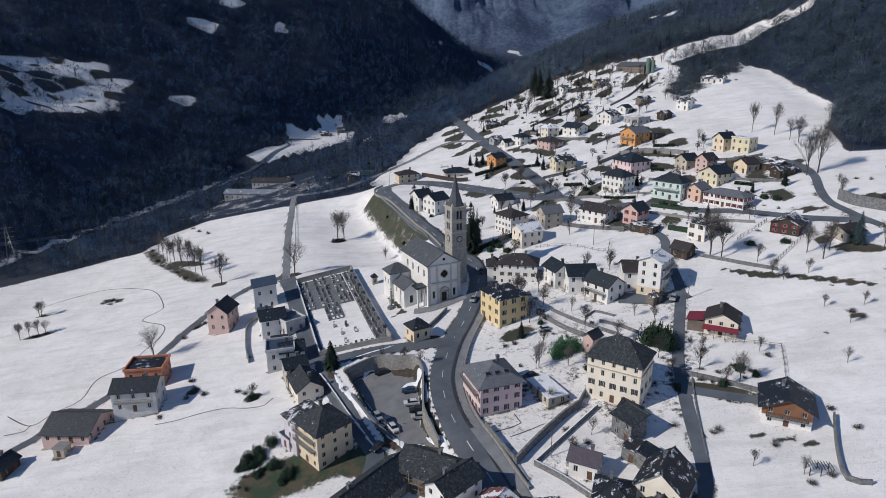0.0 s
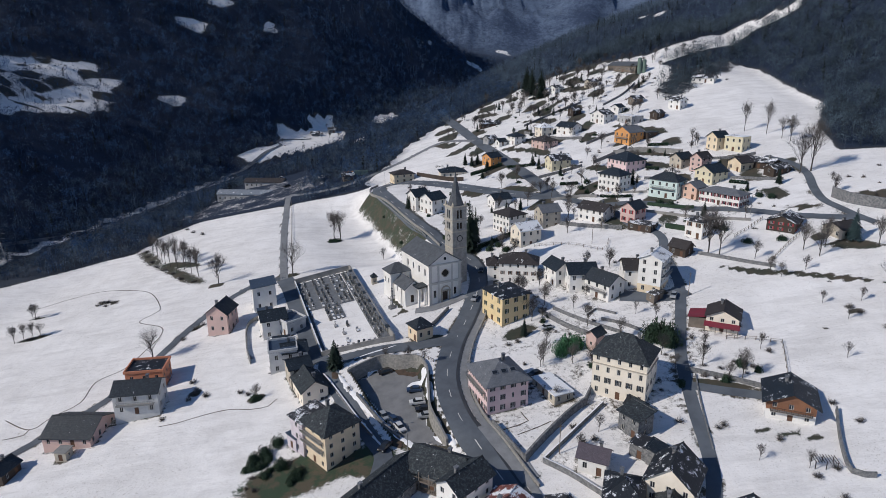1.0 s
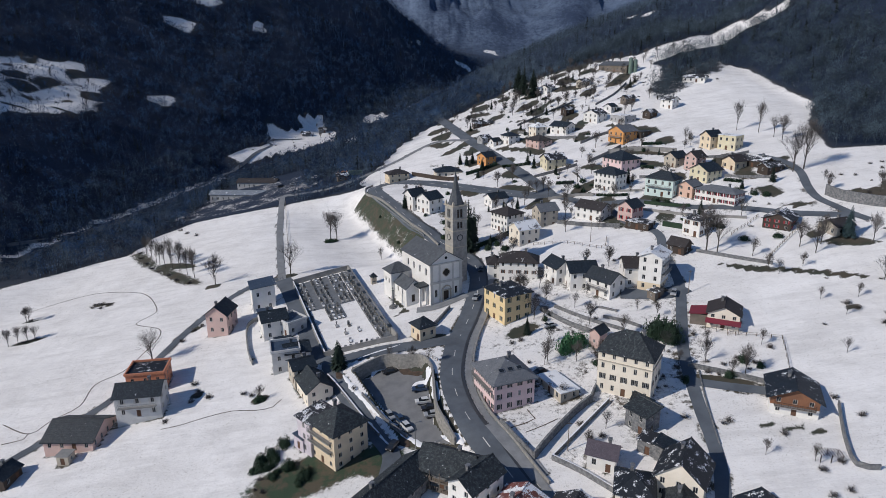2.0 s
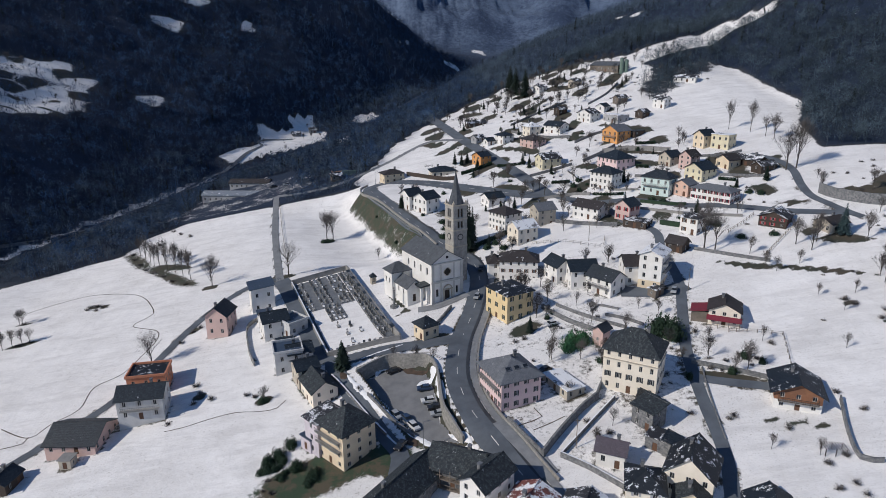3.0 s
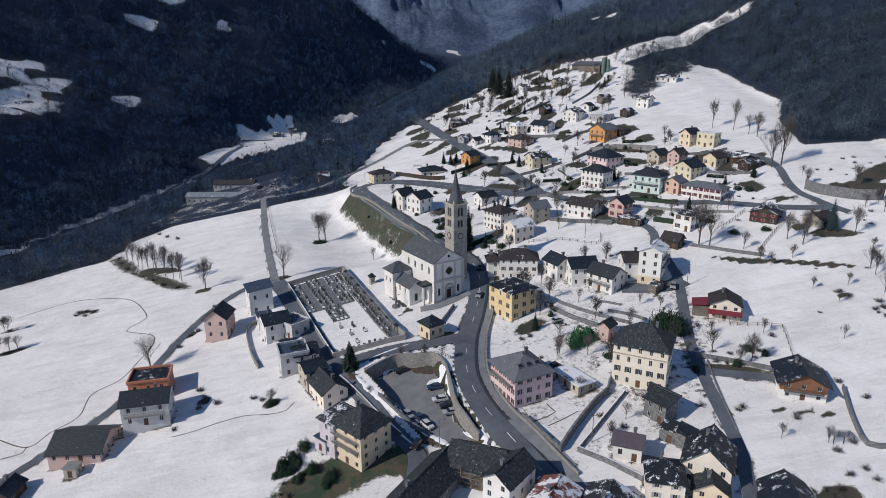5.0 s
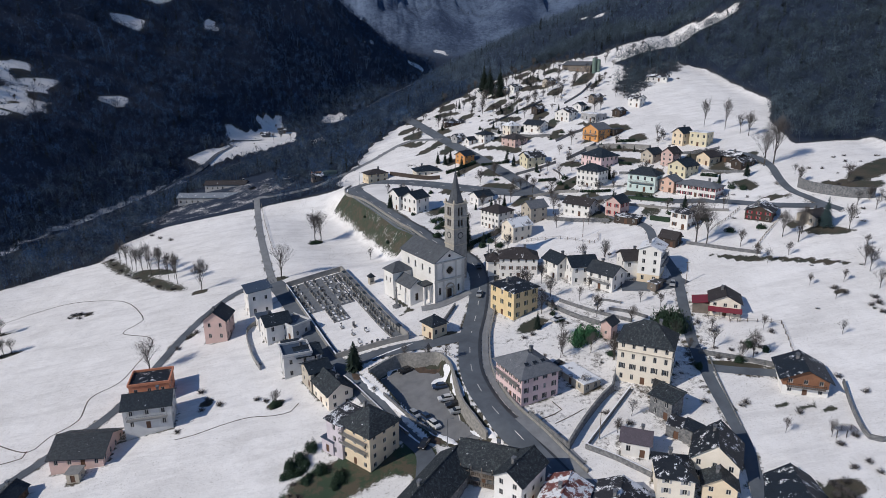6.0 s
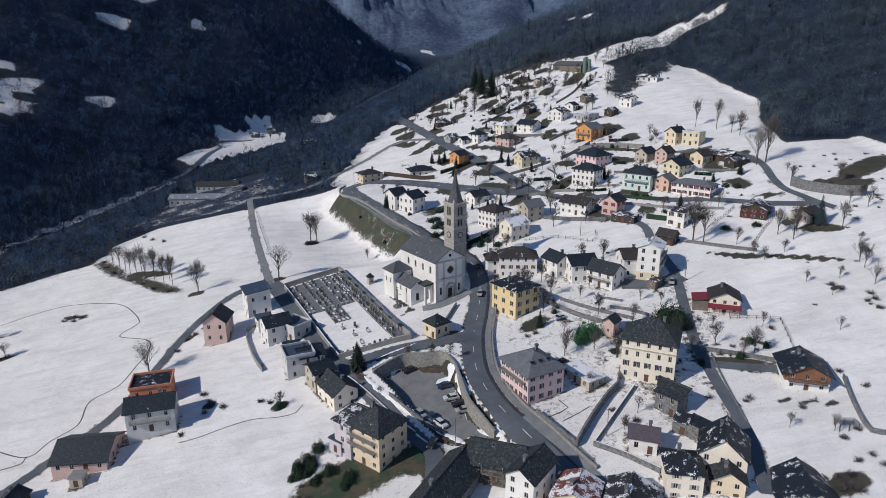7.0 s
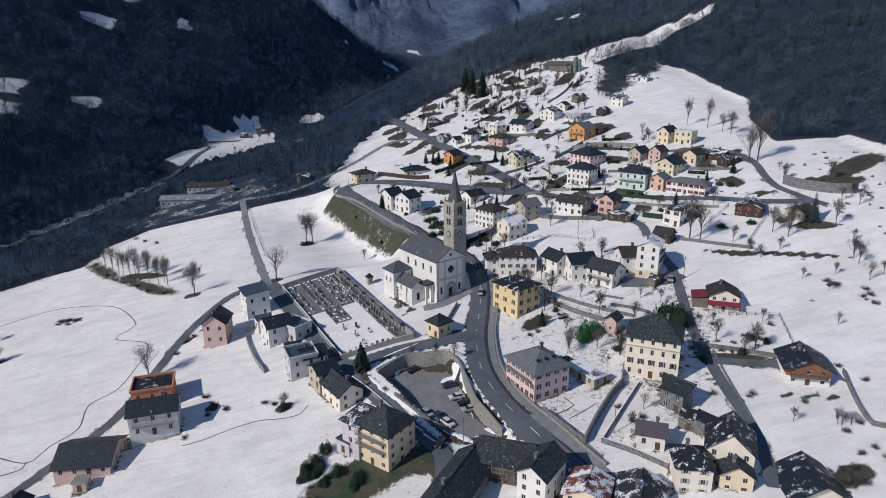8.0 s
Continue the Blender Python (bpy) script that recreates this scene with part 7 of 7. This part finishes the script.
def woods(name, label, box, gap, tall, mat_, seed, keep=0.5, twigs=15, thick=0.10, evergreen=0.0, reach=999.0):
    """Leafless trees over a stretch of land: thin stems with forked twigs."""
    rs = np.random.RandomState(seed)
    x0, x1, y0, y1 = box
    n = int((x1 - x0) * (y1 - y0) / gap**2)
    x, y = rs.uniform(x0, x1, n), rs.uniform(y0, y1, n)
    ok = woodland(x, y) > keep + rs.uniform(-0.25, 0.25, n)
    ok &= (np.abs(from_river(x, y)) > 6) & ((x > -28) | (y < 148) | (y > 158) | (x < -78))
    ok &= ~((x > -125) & (x < -68) & (y > 138) & (y < 205)) & (from_river(x, y) > -reach)
    x, y = x[ok], y[ok]
    fi, fj = np.interp(x, gxs, np.arange(len(gxs))), np.interp(y, gys, np.arange(len(gys)))
    i, j = np.clip(fi.astype(int), 0, len(gxs) - 2), np.clip(fj.astype(int), 0, len(gys) - 2)
    a, b5 = fi - i, fj - j
    z = (GZ[j, i] * (1 - a) + GZ[j, i + 1] * a) * (1 - b5) + (GZ[j + 1, i] * (1 - a) + GZ[j + 1, i + 1] * a) * b5
    n = len(x)
    h = tall * rs.uniform(0.4, 1.0, n) ** 0.8 * rs.choice([0.75, 1.0, 1.3], n)
    h *= 0.25 + 0.75 * smooth(-4, 6, outline_distance(x, y, LOW_GROWTH))
    base = np.stack([x, y, z - 0.3], 1)
    lean = np.stack([rs.normal(0, 0.05, n), rs.normal(0, 0.05, n), np.ones(n)], 1)
    tris = []
    for k in range(2):
        ang = rs.uniform(0, np.pi, n)
        s = np.stack([np.cos(ang), np.sin(ang), np.zeros(n)], 1) * (0.7 * thick * h / tall)[:, None]
        tris.append(np.stack([base - s, base + s, base + lean * h[:, None]], 1))
    wide = h * rs.uniform(0.26, 0.44, n)
    for k in range(twigs):
        if evergreen:
            f, ang = rs.uniform(0.12, 0.98, n), rs.uniform(0, 2 * np.pi, n)
            p = base + lean * (h * f)[:, None]
            d = np.stack([np.cos(ang), np.sin(ang), -0.35 * np.ones(n)], 1) * (h * 0.24 * (1.05 - f))[:, None]
        else:
            o = rs.normal(0, 1, (n, 3))
            o *= (rs.uniform(0.35, 1.0, n) / np.linalg.norm(o, axis=1))[:, None]
            p = base + lean * (h * 0.62)[:, None] + o * np.stack([wide, wide, 0.38 * h], 1)
            d = (o * (0.6, 0.6, 0.5) + rs.normal(0, 0.45, (n, 3)) + (0, 0, 0.35)) * (h * rs.uniform(0.06, 0.12, n))[:, None]
        s = np.cross(d, rs.normal(0, 1, (n, 3)))
        s *= (thick * rs.uniform(0.6, 1.2, n) / np.maximum(1e-6, np.linalg.norm(s, axis=1)))[:, None]
        tris.append(np.stack([p - s, p + s, p + d], 1))
    v = np.concatenate(tris).reshape(-1, 3)
    me = bpy.data.meshes.new(name)
    m = len(v) // 3
    me.vertices.add(len(v))
    me.vertices.foreach_set("co", v.ravel())
    me.loops.add(len(v))
    me.loops.foreach_set("vertex_index", np.arange(len(v)))
    me.polygons.add(m)
    me.polygons.foreach_set("loop_start", np.arange(m) * 3)
    me.materials.append(mat_)
    me.update()
    me.validate()
    return tagged(new(name, me), label, "wood", kind="stuff")


# navy of the shaded slope is put into this wood's colour
WOOD_SHADE = wood_material("shade_blue_bare_wood", (0.006, 0.018, 0.048), (0.066, 0.136, 0.285), 0.05)
# distance haze painted as a paler blue-grey on the far trees
FAR_WOOD = wood_material("hazy_far_wood", (0.050, 0.074, 0.108), (0.145, 0.195, 0.260))
ALDER = wood_material("pale_alder_twigs", (0.068, 0.098, 0.134), (0.190, 0.248, 0.308))
# sunlit copy of the shaded wood, its brightness set in the colour
WOOD_LIT = wood_material("lit_bare_wood", (0.026, 0.042, 0.058), (0.105, 0.146, 0.180))
woods("woods", "bare wood on the steep slope, coloured navy for shade", (-420, 70, 90, 520), 3.8, 9.5, WOOD_SHADE, 1, twigs=64, thick=0.20)
woods("woods", "bare wood high on the slope, coloured navy for shade", (-330, 110, 520, 800), 4.6, 9.0, WOOD_SHADE, 2, twigs=40, thick=0.28, keep=0.45)
woods("woods", "leafless grey alder thicket along the river", (-240, 110, 90, 560), 2.7, 6.5, ALDER, 3, keep=0.55, twigs=50, thick=0.10, reach=46.0)
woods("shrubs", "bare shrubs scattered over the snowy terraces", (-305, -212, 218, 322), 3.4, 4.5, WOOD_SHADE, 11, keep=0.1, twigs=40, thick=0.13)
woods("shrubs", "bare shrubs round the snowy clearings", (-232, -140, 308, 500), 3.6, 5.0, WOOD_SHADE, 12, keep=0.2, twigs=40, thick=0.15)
woods("woods", "bare wood on the right slope, coloured paler as sunlit", (120, 430, 10, 330), 3.3, 11.0, WOOD_LIT, 4, twigs=80, thick=0.15)
woods("woods", "bare wood beyond the upper meadows, tinted blue-grey for haze", (60, 460, 262, 720), 4.4, 9.5, FAR_WOOD, 5, twigs=46, thick=0.22, reach=-20.0)
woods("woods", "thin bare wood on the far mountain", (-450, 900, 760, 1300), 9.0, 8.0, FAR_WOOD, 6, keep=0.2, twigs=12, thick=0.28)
BIRCH = wood_material("pale_birch_stems", (0.090, 0.105, 0.118), (0.240, 0.275, 0.300))
FIRS = wood_material("dark_fir_crowns", (0.005, 0.011, 0.010), (0.015, 0.026, 0.024))
woods("woods", "pale birches standing in the bare wood", (165, 430, 20, 330), 15.0, 13.0, BIRCH, 7, twigs=9, thick=0.07)
woods("woods", "scattered dark firs among bare trees", (-420, 430, 110, 640), 17.0, 11.0, FIRS, 9, twigs=40, thick=0.30, evergreen=1.0)


# ---- farm silo ----
silo = new("silo")
x, y = 142.0, 230.4
silo.matrix_world = pose(x, y, gz(x, y))
tagged(silo, "tall green silo beside the long barn", "silo")
for k in range(2):
    s = Shape()
    s.tube((k * 3.0, 0, -1), (k * 3.0, 0, 9.4 - k), 1.35, 1.35, 16)
    s.tube((k * 3.0, 0, 9.4 - k), (k * 3.0, 0, 10.0 - k), 1.40, 0.3, 16)
    part("tank", s.done("tank", SILO), silo)


# ---- power line mast ----
def pylon(x, y, h):
    root = new("pylon")
    root.matrix_world = pose(x, y, gz(x, y), rz=30)
    tagged(root, "grey steel lattice power line mast", "pylon")
    for sx in (-1, 1):
        for sy in (-1, 1):
            s = Shape()
            s.tube((sx * 2.0, sy * 2.0, -0.5), (sx * 0.35, sy * 0.35, h), 0.12, 0.08, 4)
            part("leg", s.done("leg", METAL_GREY), root)
    s = Shape()
    for i in range(8):
        z0, z1 = h * i / 8, h * (i + 1) / 8
        a0, a1 = 2.0 - 1.65 * i / 8, 2.0 - 1.65 * (i + 1) / 8
        for q in range(4):
            c = [(-1, -1), (1, -1), (1, 1), (-1, 1)]
            (ax2, ay2), (bx2, by2) = c[q], c[(q + 1) % 4]
            s.tube((ax2 * a0, ay2 * a0, z0), (bx2 * a1, by2 * a1, z1), 0.05, 0.05, 3)
    part("bracing", s.done("bracing", METAL_GREY), root)
    for z in (h * 0.72, h * 0.85, h * 0.97):
        s = Shape()
        s.tube((-3.6, 0, z), (3.6, 0, z), 0.10, 0.10, 4)
        part("crossarm", s.done("crossarm", METAL_GREY), root)


pylon(*[(-212.6, 114.1)][0], 19)


# ---- beside the church ----
shrine = new("wayside_shrine")
shrine.matrix_world = pose(-20.0, 24.8, gz(-20.0, 24.8), rz=20)
tagged(shrine, "small plastered wayside shrine with a slate cap", "shrine")
s = Shape()
wall_face(s, (-0.9, -0.9), (1, 0), 1.8, -1.0, 2.9, [(0.4, 1.4, 0.9, 2.3)], 0.5)
wall_face(s, (0.9, -0.9), (0, 1), 1.8, -1.0, 2.9, [])
wall_face(s, (0.9, 0.9), (-1, 0), 1.8, -1.0, 2.9, [])
wall_face(s, (-0.9, 0.9), (0, -1), 1.8, -1.0, 2.9, [])
s.face([(-0.5, -0.4, 0.9), (0.5, -0.4, 0.9), (0.5, -0.4, 2.3), (-0.5, -0.4, 2.3)])
part("wall", s.done("wall", STONE_LIGHT), shrine)
s = Shape()
s.slab([[(-1.25, -1.25, 2.8), (1.25, -1.25, 2.8), (0, 0, 4.2)], [(1.25, -1.25, 2.8), (1.25, 1.25, 2.8), (0, 0, 4.2)],
        [(1.25, 1.25, 2.8), (-1.25, 1.25, 2.8), (0, 0, 4.2)], [(-1.25, 1.25, 2.8), (-1.25, -1.25, 2.8), (0, 0, 4.2)]], 0.14)
part("roof", s.done("roof", SLATE), shrine)
column = new("memorial_column")
column.matrix_world = pose(-12.5, 3.5, gz(-12.5, 3.5), rz=26)
tagged(column, "grey stone column with a cross on steps", "monument")
for name, n, spans in (("step", 8, ((-0.6, 0.35, 1.5, 1.5), (0.35, 0.75, 1.0, 1.0))), ("shaft", 10, ((0.75, 5.6, 0.30, 0.22),)), ("capital", 8, ((5.6, 5.95, 0.24, 0.42),))):
    s = Shape()
    for z0, z1, r0, r1 in spans:
        s.tube((0, 0, z0), (0, 0, z1), r0, r1, n)
    part(name, s.done(name, STONE), column)
s = Shape()
s.box(-0.07, -0.07, 5.95, 0.07, 0.07, 7.2)
s.box(-0.40, -0.06, 6.65, -0.07, 0.06, 6.79)
s.box(0.07, -0.06, 6.65, 0.40, 0.06, 6.79)
part("cross", s.done("cross", DARK), column)

turn = Matrix.Rotation(radians(26), 4, "Z")
front = [tuple((turn @ Vector(q))[:2]) for q in ((-5.0, 0.6, 0), (0.0, -1.9, 0), (6.0, -2.4, 0), (12.5, -2.2, 0))]
ribbon("forecourt", front, 3.6, PAVING, "grey stone paving before the church door", 0.12, cat="paving")
